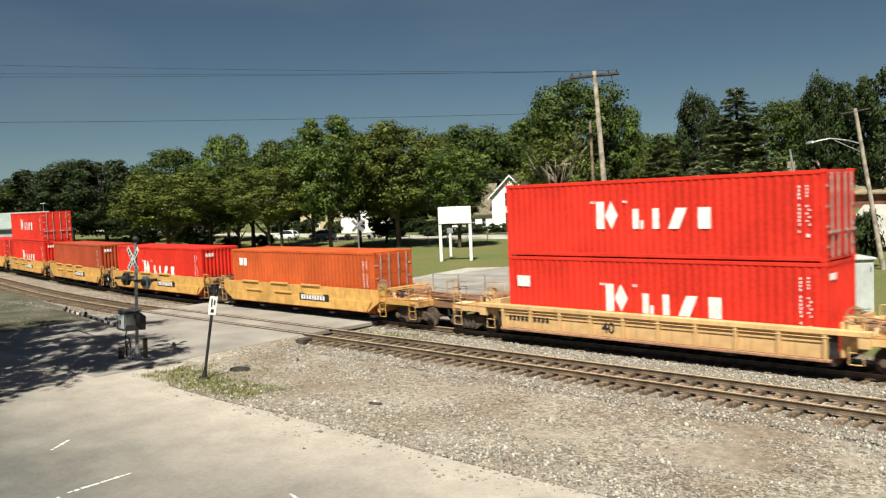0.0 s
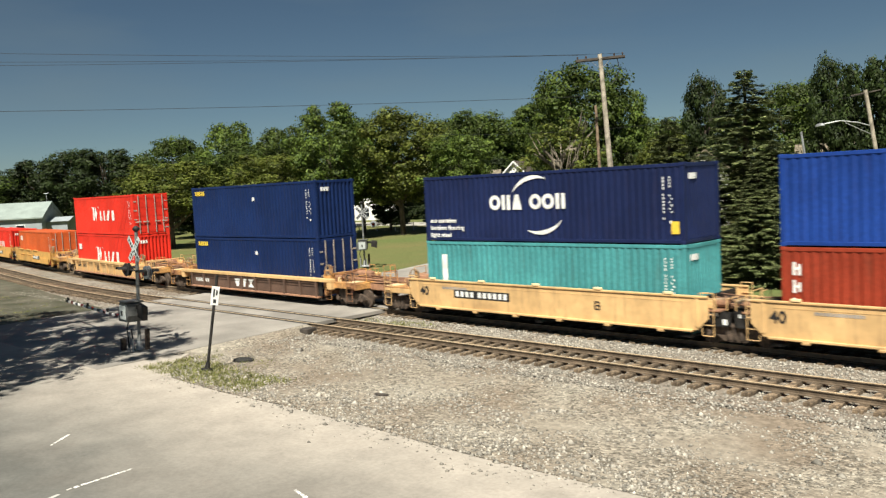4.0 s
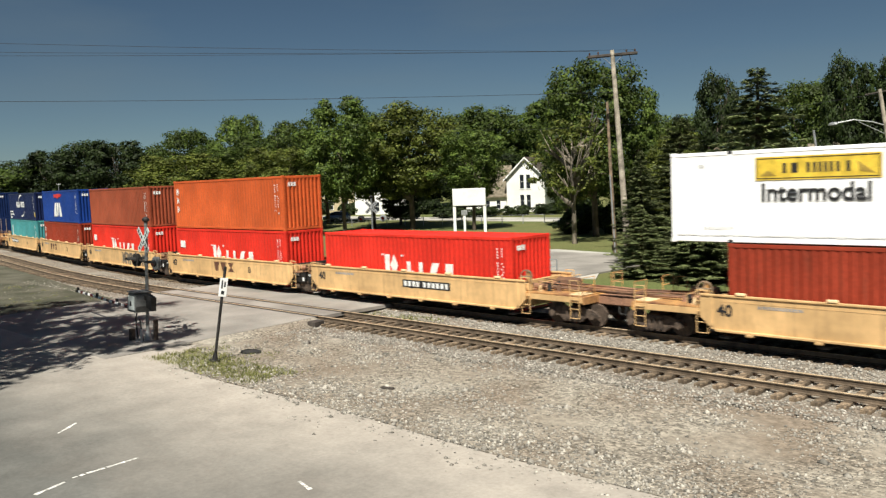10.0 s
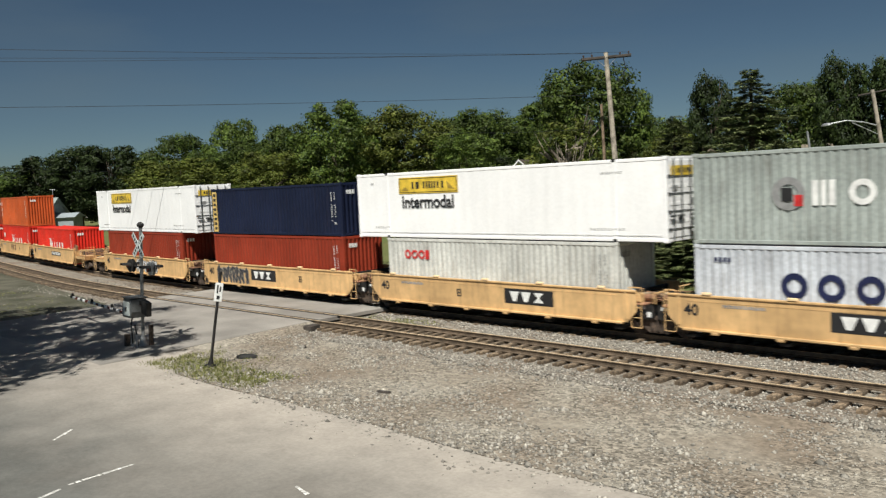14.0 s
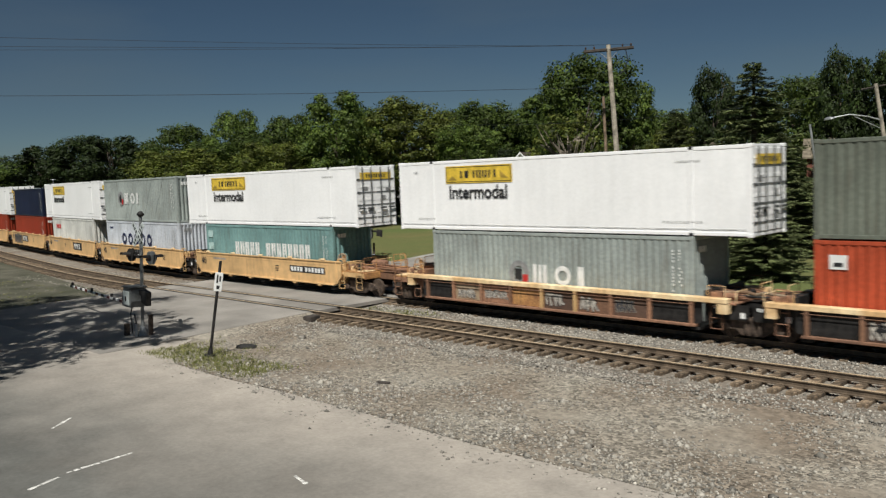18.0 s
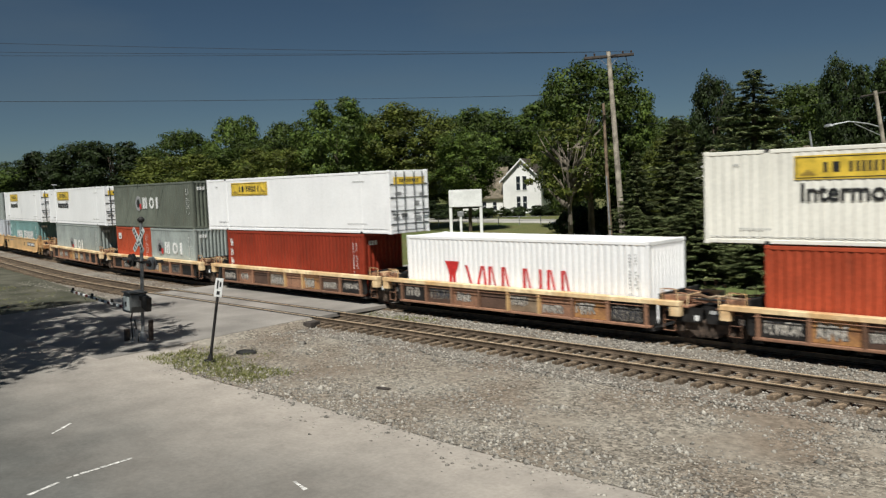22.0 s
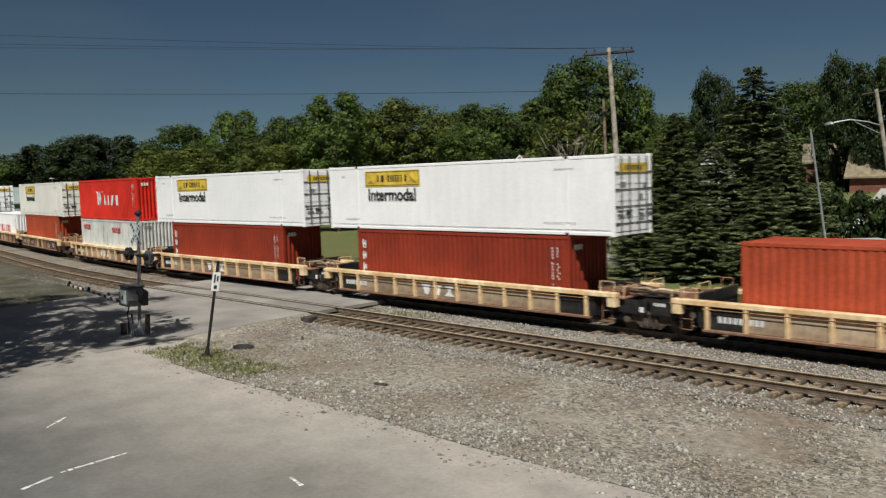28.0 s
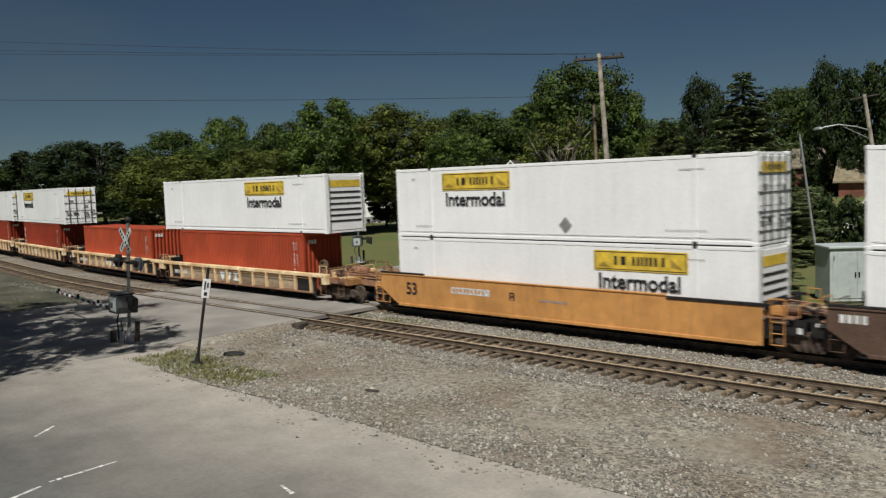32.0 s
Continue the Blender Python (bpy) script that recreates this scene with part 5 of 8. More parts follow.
def platform(parent, x0, x1, mat, dark, coupler):
    """The end of a unit from the well out to its joint or coupler (x0 nearer the well)."""
    d = 1 if x1 > x0 else -1
    s = Shape()
    lo, hi = min(x0, x1), max(x0, x1)
    s.box((lo, -0.42, 0.78), (hi, 0.42, 1.14), 0.04)
    part("end_sill", s, CAR_BROWN if coupler else dark, parent, "worn rusty end sill")
    s = Shape()
    e = x1 - d * 1.1 if coupler else x0 + d * min(1.1, abs(x1 - x0) * 0.7)
    s.box((min(x0, e), -1.38, 1.14), (max(x0, e), 1.38, 1.20), 0.01)
    part("deck", s, CAR_RUSTYELLOW if coupler else CAR_BROWN, parent, "rust worn end deck")
    s = Shape()
    s.box((min(x0, x0 + d * 0.10), -1.36, 0.5), (max(x0, x0 + d * 0.10), 1.36, 1.55), 0.02)
    part("bulkhead", s, mat if coupler else dark, parent)
    for sg in (-1, 1):
        ladder(parent, x0 + d * 0.45, sg, mat)
        # sloped brackets that hold the deck
        o = [(x0, 1.14), (x0 + d * 0.9, 1.14), (x0 + d * 0.75, 0.98), (x0, 0.45)]
        part("bracket", Shape().prism(o, 1.18 * sg - 0.03, 1.18 * sg + 0.03), mat if coupler else dark, parent)
        rails(parent, "pipe", [[(x0 + d * 0.1, 0.7 * sg, 1.3), (x0 + d * 0.6, 0.7 * sg, 1.34), (x1, 0.35 * sg, 1.24)], [(x0 + d * 0.1, 0.45 * sg, 1.36), (x1, 0.5 * sg, 1.3)]], 0.045, CAR_BROWN, "rusty brake pipe")
    s = Shape()
    for k in range(4):
        a = x0 + d * (0.25 + 0.22 * k)
        s.box((a - 0.07, -0.35 + 0.12 * k, 1.2), (a + 0.07, 0.05 + 0.1 * k, 1.40 + 0.05 * (k % 2)), 0.03)
    part("brake_gear", s, dark, parent, "cluttered dark brake gear")
    part("brake_cylinder", Shape().tube([(x0 + d * 0.25, -0.9, 1.36), (x0 + d * 0.95, -0.9, 1.36)], [0.13, 0.13], 10).tube([(x0 + d * 0.95, -0.9, 1.36), (x0 + d * 1.3, -0.8, 1.34)], 0.03, 6), CAR_BROWN, parent, "rusty brake cylinder")
    part("valve_box", Shape().box((min(x0 + d * 0.2, x0 + d * 0.55), -1.32, 1.2), (max(x0 + d * 0.2, x0 + d * 0.55), -1.02, 1.52), 0.03), mat, parent)
    u, v = x0 + d * 0.12, x0 + d * 1.05
    rails(parent, "hand_rail", [[(u, -1.36, 1.2), (u, -1.36, 1.72), (x0 + d * 0.7, -1.36, 1.72), (x0 + d * 0.7, -1.36, 1.2)], [(v, -1.3, 1.2), (v, -1.3, 1.56), (v, -0.5, 1.56), (v, -0.5, 1.2)], [(v, 0.5, 1.2), (v, 0.5, 1.6), (v, 1.3, 1.6), (v, 1.3, 1.2)]], 0.018, CAR_CREAM if mat is CAR_BROWN else mat, "worn yellow hand rail")
    rails(parent, "brake_rod", [[(u, -0.2, 1.44), (x1, -0.1, 1.30)], [(u, 0.25, 1.50), (v, 0.3, 1.42), (x1, 0.15, 1.34)]], 0.03, CAR_BROWN, "rusty brake rod")
    if coupler:
        for sg in (-1, 1):
            part("side_sill", Shape().box((min(x0, e), 1.34 * sg - 0.04, 0.92), (max(x0, e), 1.34 * sg + 0.04, 1.14), 0.015), mat, parent)
            ladder(parent, e - d * 0.28, sg, mat)
        part("end_beam", Shape().box((min(e, e + d * 0.1), -1.36, 0.86), (max(e, e + d * 0.1), 1.36, 1.16), 0.02), CAR_RUSTYELLOW, parent, "rust stained end beam")
        for a, b in ((-1.3, -0.55), (0.55, 1.3)):
            bars(parent, "end_rail", [[(e, a, 1.18), (e, a, 1.85), (e, b, 1.85), (e, b, 1.18)], [(e, a, 1.52), (e, b, 1.52)]], 0.019, CAR_RUSTYELLOW, "worn end hand rail")
        part("air_tank", Shape().tube([(x0 + d * 0.7, 0.3, 1.42), (x0 + d * 0.75, 0.3, 1.42), (x0 + d * 1.75, 0.3, 1.42), (x0 + d * 1.8, 0.3, 1.42)], [0.12, 0.2, 0.2, 0.12], 10), CAR_BROWN, parent, "rusty air tank")
        s = Shape().box((min(x1, x1 - d * 0.5), -0.12, 0.74), (max(x1, x1 - d * 0.5), 0.12, 0.98), 0.03)
        s.box((x1 - 0.12, -0.2, 0.70), (x1 + 0.12, 0.16, 1.0), 0.05)
        part("coupler", s, BLACK_STEEL, parent, "black knuckle coupler")
        w = Shape()
        for p in ring(0, 0, 0.26, 0.04):
            w.prism(p, -0.02, 0.02)
        w.box((-0.26, -0.012, -0.02), (0.26, 0.012, 0.02))
        w.box((-0.02, -0.012, -0.26), (0.02, 0.012, 0.26))
        o = part("brake_wheel", w, CAR_DULL, parent, "round dusty hand brake wheel")
        o.matrix_basis = pose(x0 + d * 0.42, -1.30, 1.78, 0, 0, 12)
        part("brake_stand", Shape().box((x0 + d * 0.42 - 0.09, -1.26, 1.2), (x0 + d * 0.42 + 0.09, -1.10, 1.95), 0.02), CAR_RUSTYELLOW, parent, "rust stained hand brake stand")
        part("chain_guide", Shape().tube([(x0 + d * 0.42, -1.15, 1.25), (x0 + d * 0.9, -0.8, 1.28), (x0 + d * 1.4, -0.3, 1.24)], 0.03, 6), CAR_BROWN, parent)
        part("tread_plate", Shape().box((min(e, e - d * 0.62), -1.34, 1.205), (max(e, e - d * 0.62), -0.62, 1.225), 0.005), CAR_CREAM, parent, "pale worn tread plate")
        for k in range(3):
            part("valve", Shape().tube([(x0 + d * (0.9 + 0.3 * k), -1.05 + 0.18 * k, 1.2), (x0 + d * (0.9 + 0.3 * k), -1.05 + 0.18 * k, 1.42 + 0.06 * (k % 2))], [0.10, 0.06], 8), (CAR_CREAM, BLACK_STEEL, CAR_BROWN)[k], parent)
        bars(parent, "hose", [[(x1 - d * 0.2, -0.35, 0.85), (x1 - d * 0.1, -0.4, 0.5), (x1 + d * 0.15, -0.35, 0.45)]], 0.03, RUBBER, "black air hose")
    else:
        # black shields beside the joint, stencilled, with thick hoses looping over it
        lo, hi = min(x0 + d * 0.12, x1 - d * 0.06), max(x0 + d * 0.12, x1 - d * 0.06)
        for sg in (-1, 1):
            sh = part("side_shield", Shape().prism([(lo, 1.14), (lo, 0.74), (lo + 0.1, 0.66), (hi - 0.1, 0.66), (hi, 0.74), (hi, 1.14)], 1.22 * sg - 0.02, 1.22 * sg + 0.02), BLACK_STEEL, parent, "black stencilled shield")
            if sg < 0 and hi - lo > 0.5:
                plate_marks(sh, [(0.12 * i, 0, 0.07, 0.11) for i in range(4)], MARK_WHITE, lo + 0.15, 0.98, -1.241)
                plate_marks(sh, [(0, 0, 0.16, 0.18)], MARK_WHITE, hi - 0.28, 0.72, -1.241, "small white placard")
        part("hose", Shape().tube([(x0, -1.0, 1.22), (x0 + d * 0.35, -0.95, 1.46), (x1 - d * 0.25, -0.9, 1.52), (x1, -0.85, 1.44)], 0.05, 7), CAR_DULL, parent, "thick dusty brake hose")
        part("hose", Shape().tube([(x0, -0.7, 1.2), (x0 + d * 0.45, -0.72, 1.34), (x1, -0.7, 1.36)], 0.04, 7), RUBBER, parent, "black brake hose")
        s = Shape().tube([(x1, 0, 0.7), (x1, 0, 1.16)], 0.34, 12)
        part("articulated_joint", s, BLACK_STEEL, parent, "black round articulated joint")


def plate_marks(side, spec, mat, x, z, y, label=""):
    s = Shape()
    for a, b, w, h in spec:
        s.box((x + a, y - 0.006, z + b), (x + a + w, y, z + b + h))
    ob = part("code_label", s, mat, side, label or "small unreadable code marks")
    return tagged(ob, kind="stuff") if len(spec) > 1 else ob


def number_mark(side, text, x, z, y, mat=MARK_BLACK, h=0.36):
    m = kept(("num", text), lambda: lettering(text, h, mat))
    o = part("number", m, None, side, "painted number")
    o.matrix_basis = pose(x, y - 0.006, z)


def emblem(side, mat, x, z, y, h):
    """Three plain painted figures in a row: two wedges and an hourglass."""
    k = h / 0.44
    s = Shape()
    for u in (0.0, 0.66 * k):
        s.prism([(x + u + p, z + q) for p, q in ((0, h), (0.17 * k, 0), (0.37 * k, 0), (0.54 * k, h))], y - 0.006, y)
    u = 1.36 * k
    s.prism([(x + u + p, z + q) for p, q in ((0, 0), (0.56 * k, 0), (0.33 * k, h / 2), (0.56 * k, h), (0, h), (0.23 * k, h / 2))], y - 0.006, y)
    part("emblem", s, mat, side, "three plain painted figures")


def spray(side, x, z, w, h, y, mat, seed):
    """Unreadable sprayed scrawl: fat looping strokes over a darker, wider underspray."""
    rng = random.Random(seed)
    under, over = Shape(), Shape()
    a, n = 0.0, 0
    while a < w - 0.1:
        b = min(w - a, rng.uniform(0.42, 0.62) * h)
        turns = [(a + b * rng.uniform(0.0, 0.3), z + h * rng.uniform(0.0, 0.15)), (a + b * rng.uniform(-0.1, 0.4), z + h * rng.uniform(0.8, 1.0)),
                 (a + b * rng.uniform(0.6, 1.0), z + h * rng.uniform(0.6, 1.0)), (a + b * rng.uniform(0.2, 0.8), z + h * rng.uniform(0.35, 0.6)), (a + b * rng.uniform(0.8, 1.1), z + h * rng.uniform(0.0, 0.2))]
        n += 1
        for shape, r, lift in ((under, 0.115 * h, 0.003), (over, 0.068 * h, 0.006)):
            for (x0, z0), (x1, z1) in zip(turns, turns[1:]):
                d = Vector((x1 - x0, z1 - z0))
                if d.length < 0.02:
                    continue
                d.normalize()
                q = Vector((-d.y, d.x)) * r
                e = d * r * 0.8
                out = [(x0 - e.x - q.x * 0.6, z0 - e.y - q.y * 0.6), (x0 - q.x, z0 - q.y), (x1 - q.x, z1 - q.y), (x1 + e.x - q.x * 0.6, z1 + e.y - q.y * 0.6),
                       (x1 + e.x + q.x * 0.6, z1 + e.y + q.y * 0.6), (x1 + q.x, z1 + q.y), (x0 + q.x, z0 + q.y), (x0 - e.x + q.x * 0.6, z0 - e.y + q.y * 0.6)]
                shape.prism([(x + u, v) for u, v in out], y - lift - 0.0002 * n, y + 0.002)
        a += b * 0.82
    light = mat in (SPRAY_WHITE, SPRAY_PALE)
    tagged(part("scrawl", under, SPRAY_BLACK if light else SPRAY_GREY, side, "unreadable sprayed scrawl"), kind="stuff")
    tagged(part("scrawl", over, mat, side, "unreadable sprayed scrawl"), kind="stuff")


def well_side(car, kind, half, sg, key):
    """One long side of the well."""
    y = 1.47 * sg
    o = -1 if sg < 0 else 1
    seed = sum(map(ord, key)) + (5 if sg > 0 else 0)
    if kind == "rib":
        main, panel = (CAR_TAN, CAR_TAN) if key == "A" else (CAR_DARKBROWN, CAR_DARKBROWN) if key == "B" else (CAR_BROWN, CAR_BROWN) if key in "MNOPQ" else (CAR_RUSTYELLOW, CAR_DULL)
        chord_mat = CAR_TAN if key in "AB" else CAR_CREAM
        s = Shape().prism([(-half, 0.50), (-half + 0.4, 0.42), (half - 0.4, 0.42), (half, 0.50), (half, 1.22), (-half, 1.22)], y - 0.02, y + 0.02)
        side = part("side_plate", s, BLACK_STEEL, car, "dark steel web behind the panels")
        ch = Shape().box((-half - 0.9, y - 0.16, 1.20), (half + 0.9, y + 0.16, 1.36), 0.015)
        part("top_chord", ch, chord_mat, car, "yellow orange top chord")
        for e in (-1, 1):
            part("chord_end", Shape().box((e * (half + 0.72) - 0.17, y - 0.14, 0.86), (e * (half + 0.72) + 0.17, y + 0.14, 1.20), 0.015), chord_mat, car, "square end block under the chord")
        part("grab_rod", Shape().tube([(-half + 0.2, y + 0.15 * o, 1.11), (half - 0.2, y + 0.15 * o, 1.11)], 0.014, 6), main, car, "long thin grab rod")
        part("bottom_chord", Shape().box((-half + 0.2, y - 0.15, 0.37), (half - 0.2, y + 0.15, 0.46), 0.015), CAR_BROWN, car)
        n = 10 if key in "AB" else 9 if half < 7 else 12
        rib = kept(("rib", sg), lambda: Shape().box((-0.06, -0.13 if sg < 0 else 0.0, 0.44), (0.06, 0.0 if sg < 0 else 0.13, 1.22), 0.012).mesh("rib", CAR_TAN))
        rm = CAR_CREAM if key in "RSTUV" else CAR_TAN if key == "A" else main
        st = (2 * half - 0.7) / (n - 1)
        bay = kept(("bay", round(st, 3), sg), lambda: Shape().box((0.03, -0.012 if sg < 0 else 0.0, 0.47), (st - 0.03, 0.0 if sg < 0 else 0.012, 1.20), 0.004).mesh("panel", CAR_TAN))
        for i in range(n - 1):
            skin = BLACK_STEEL if key in "MNOPQRSTUV" and i in (0, n - 2) else panel
            if key in "MNOPQ" and 0 < i < n - 2:
                skin = (CAR_BROWN, CAR_DARKBROWN, CAR_RUSTYELLOW, CAR_BROWN, CAR_DULL, CAR_DARKBROWN)[(i * 5 + seed) % 6]
            b = part("panel", bay, skin, side, "stained recessed side panel" if i == 0 else "")
            b.location = (-half + 0.35 + st * i, y + 0.02 * o, 0)
        for i in range(n):
            r = part("rib", rib, CAR_TAN if key in "MNOPQ" and i in (4, 5) else rm, side, "upright stiffening rib")
            r.location = (-half + 0.35 + (2 * half - 0.7) * i / (n - 1), y + 0.02 * o, 0)
        if sg < 0:
            st = (2 * half - 0.7) / (n - 1)
            rng = random.Random(seed)
            if key in "MNOPQ":
                for i in range(n - 1):
                    if rng.random() < 0.62:
                        a = -half + 0.45 + st * i
                        k = rng.uniform(0.30, 0.52)
                        spray(side, a + rng.uniform(0, 0.15), 0.52 + rng.uniform(0, 0.55 - k), (st - 0.25) * rng.uniform(0.55, 0.95), k, y - 0.036, SPRAY_PALE if rng.random() < 0.65 else SPRAY_BLACK, seed + i)
            elif key in "RSTUVB":
                emblem(side, MARK_WHITE, -1.5, 0.60, y - 0.036, 0.44)
                plate_marks(side, [(0.17 * i, 0, 0.1, 0.2) for i in range(9)], MARK_WHITE, -half + 0.7, 0.7, y - 0.036)
            if key == "A":
                number_mark(side, "40", -1.6, 0.62, y - 0.036)
                plate_marks(side, [(0.2 * i, 0, 0.13, 0.2) for i in range(10)], MARK_BLACK, -half + 0.6, 0.75, y - 0.036)
            if key in "NQ":
                number_mark(side, "40", -half + 2.2 if key == "N" else 0.5, 0.66, y - 0.042)
    elif kind == "plain":
        top_z = 1.60
        out = [(-half - 0.5, 0.92), (-half - 0.1, 0.52), (half + 0.1, 0.52), (half + 0.5, 0.92), (half + 0.5, top_z), (-half - 0.5, top_z)]
        side = part("side_plate", Shape().prism(out, y - 0.02, y + 0.02), CAR_TAN, car, "smooth tan side plate")
        part("top_chord", Shape().box((-half - 0.5, y - 0.06, top_z - 0.02), (half + 0.5, y + 0.05, top_z + 0.05), 0.012), CAR_TAN, side)
        part("bottom_lip", Shape().box((-half + 0.05, y - 0.10, 0.46), (half - 0.05, y + 0.06, 0.54), 0.015), CAR_TAN, side, "rubbed bottom lip")
        tab = kept("toptab", lambda: Shape().box((-0.16, -0.09, 0.0), (0.16, 0.03, 0.09), 0.02).mesh("guide_tab", CAR_TAN))
        for i in range(5):
            part("guide_tab", tab, CAR_CREAM, side, "pale worn guide tab").location = (-half + 0.9 + (2 * half - 1.8) * i / 4, y, top_z + 0.05)
        part("weld_line", Shape().box((-half + 0.2, y + (-0.028 if sg < 0 else 0.02), 1.42), (half - 0.2, y + (-0.02 if sg < 0 else 0.028), 1.45)), CAR_TAN, side, "raised weld line")
        for e in (-1, 1):
            part("end_stiffener", Shape().box((e * (half + 0.1) - 0.05, y - 0.05, 0.62), (e * (half + 0.1) + 0.05, y + 0.05, top_z - 0.03), 0.012), CAR_TAN, side, "upright end stiffener")
        foot = kept("jackpad", lambda: Shape().box((-0.12, -0.12, 0.38), (0.12, 0.06, 0.47), 0.02).mesh("jack_pad", CAR_TAN))
        for i in range(6):
            part("jack_pad", foot, None, side).location = (-half + 1.2 + (2 * half - 2.4) * i / 5, y, 0)
        if sg < 0:
            yy = y - 0.021
            number_mark(side, "40", -half + 0.1, 0.98, yy)
            if key in "IJK":
                ex = {"I": -1.9, "J": 1.0, "K": -1.7}[key]
                plate_marks(side, [(0, 0, 2.4, 0.58)], MARK_BLACK, ex, 0.82, yy, "black painted panel")
                emblem(side, MARK_WHITE, ex + 0.28, 0.92, yy - 0.007, 0.38)
            px = {"C": -half + 2.1, "G": half - 6.6, "L": 2.7}.get(key)
            if px is not None:
                plate_marks(side, [(0, 0, 3.0, 0.34)], MARK_BLACK, px, 0.95, yy, "black number plate panel")
                plate_marks(side, [(0.12 + 0.27 * i + (0.15 if i > 3 else 0), 0.06, 0.17, 0.22) for i in range(10)], MARK_WHITE, px, 0.95, yy - 0.007)
            if key in "DF":
                emblem(side, SPRAY_RUST, -3.0 if key == "D" else -1.2, 0.86, yy, 0.52)
            plate_marks(side, [(0.1 * i, 0, 0.07, 0.10) for i in range(14)], MARK_GREY, -5.0, 1.28, yy)
            plate_marks(side, [(0, 0, 0.06, 0.3), (0.18, 0, 0.06, 0.3), (0, 0, 0.24, 0.05), (0, 0.13, 0.24, 0.05), (0, 0.26, 0.24, 0.05)], MARK_BLACK, {"G": 0.3, "L": 1.4, "K": 4.0, "J": -1.6}.get(key, 2.6), 0.92, yy)
            if key in "E":
                spray(side, 1.0, 0.62, 4.6, 0.80, yy - 0.008, SPRAY_DULL, 3)
            if key in "H":
                spray(side, -0.9, 0.62, 3.4, 0.82, yy - 0.008, SPRAY_WHITE, 9)
            if key in "I":
                spray(side, -5.5, 0.60, 3.3, 0.85, yy - 0.008, SPRAY_BLACK, 8)
    elif kind == "droop":
        out = [(-half - 0.3, 1.0), (-half + 0.5, 0.50), (half - 0.5, 0.50), (half + 0.3, 1.0), (half + 0.3, 1.55), (-half - 0.3, 1.55)]
        side = part("side_plate", Shape().prism(out, y - 0.02, y + 0.02), CAR_YELLOW, car, "yellow side plate with a folded belly")
        part("belly_fold", Shape().prism([(-half + 0.2, 0.98), (-half + 0.6, 0.50), (half - 0.6, 0.50), (half - 0.2, 0.98)], y - (0.07 if sg < 0 else -0.02), y + (0.07 if sg > 0 else -0.02)), CAR_YELLOW, side)
        slot = kept(("slot", sg), lambda: Shape().box((-0.75, -0.07, -0.05), (0.75, 0.07, 0.05), 0.02).mesh("slot_cover", CAR_YELLOW))
        for a in (-3.9, -1.2, 1.5):
            part("slot_cover", slot, None, side).location = (a, y + 0.02 * o, 1.56)
            part("slot_cover", slot, None, side).location = (a + 0.3, y + 0.02 * o, 1.12)
        if sg < 0:
            plate_marks(side, [(0, 0, 2.4, 0.36)], MARK_BLACK, 0.6, 0.80, y - 0.071, "black number plate panel")
            plate_marks(side, [(0.15 + 0.22 * i, 0.06, 0.14, 0.23) for i in range(9)], MARK_WHITE, 0.6, 0.80, y - 0.078)
    else:
        skin = CAR_DARKBROWN if key == "X" else CAR_ORANGE
        out = [(-half - 0.7, 1.0), (-half + 0.3, 0.38), (half + 0.02, 0.30), (half + 0.02, 1.50), (half - 3.2, 1.50), (half - 3.2, 1.62), (-half - 0.7, 1.62)]
        side = part("side_plate", Shape().prism(out, y - 0.02, y + 0.02), skin, car, "smooth steel side plate")
        part("bottom_lip", Shape().box((-half + 0.4, y - 0.06, 0.28), (half - 0.2, y + 0.06, 0.40), 0.015), skin, side)
        part("top_chord", Shape().box((-half - 0.7, y - 0.05, 1.60), (half - 3.2, y + 0.05, 1.66), 0.012), skin, side)
        part("rub_rail", Shape().box((half - 3.2, y - 0.05, 1.50), (half + 0.2, y + 0.06, 1.60), 0.012), BLACK_STEEL, side, "dark worn rub rail")
        part("rub_rail", Shape().box((-half - 0.7, y - 0.05, 1.66), (-half + 2.0, y + 0.06, 1.74), 0.012), BLACK_STEEL, side, "dark worn rub rail")
        if sg < 0:
            number_mark(side, "53", -half + 0.9, 0.82, y - 0.021, h=0.5)
            plate_marks(side, [(0, 0, 2.1, 0.26)], SPRAY_WHITE, -half + 3.6, 1.02, y - 0.021, "faded number panel")
            plate_marks(side, [(0.1 + 0.2 * i, 0.05, 0.11, 0.16) for i in range(9)], skin, -half + 3.6, 1.02, y - 0.027)
            plate_marks(side, [(0, 0, 0.07, 0.3), (0.18, 0, 0.07, 0.3), (0.03, 0.26, 0.18, 0.05), (0.03, 0.12, 0.18, 0.05)], MARK_BLACK, -half + 6.7, 0.95, y - 0.021)
            plate_marks(side, [(0.14 * i, 0, 0.09, 0.09) for i in range(9)], MARK_GREY, -half + 8.2, 1.0, y - 0.021)
            if key == "X":
                plate_marks(side, [(0.2 * i, 0, 0.13, 0.24) for i in range(4)], MARK_WHITE, -half - 0.35, 1.22, y - 0.021)


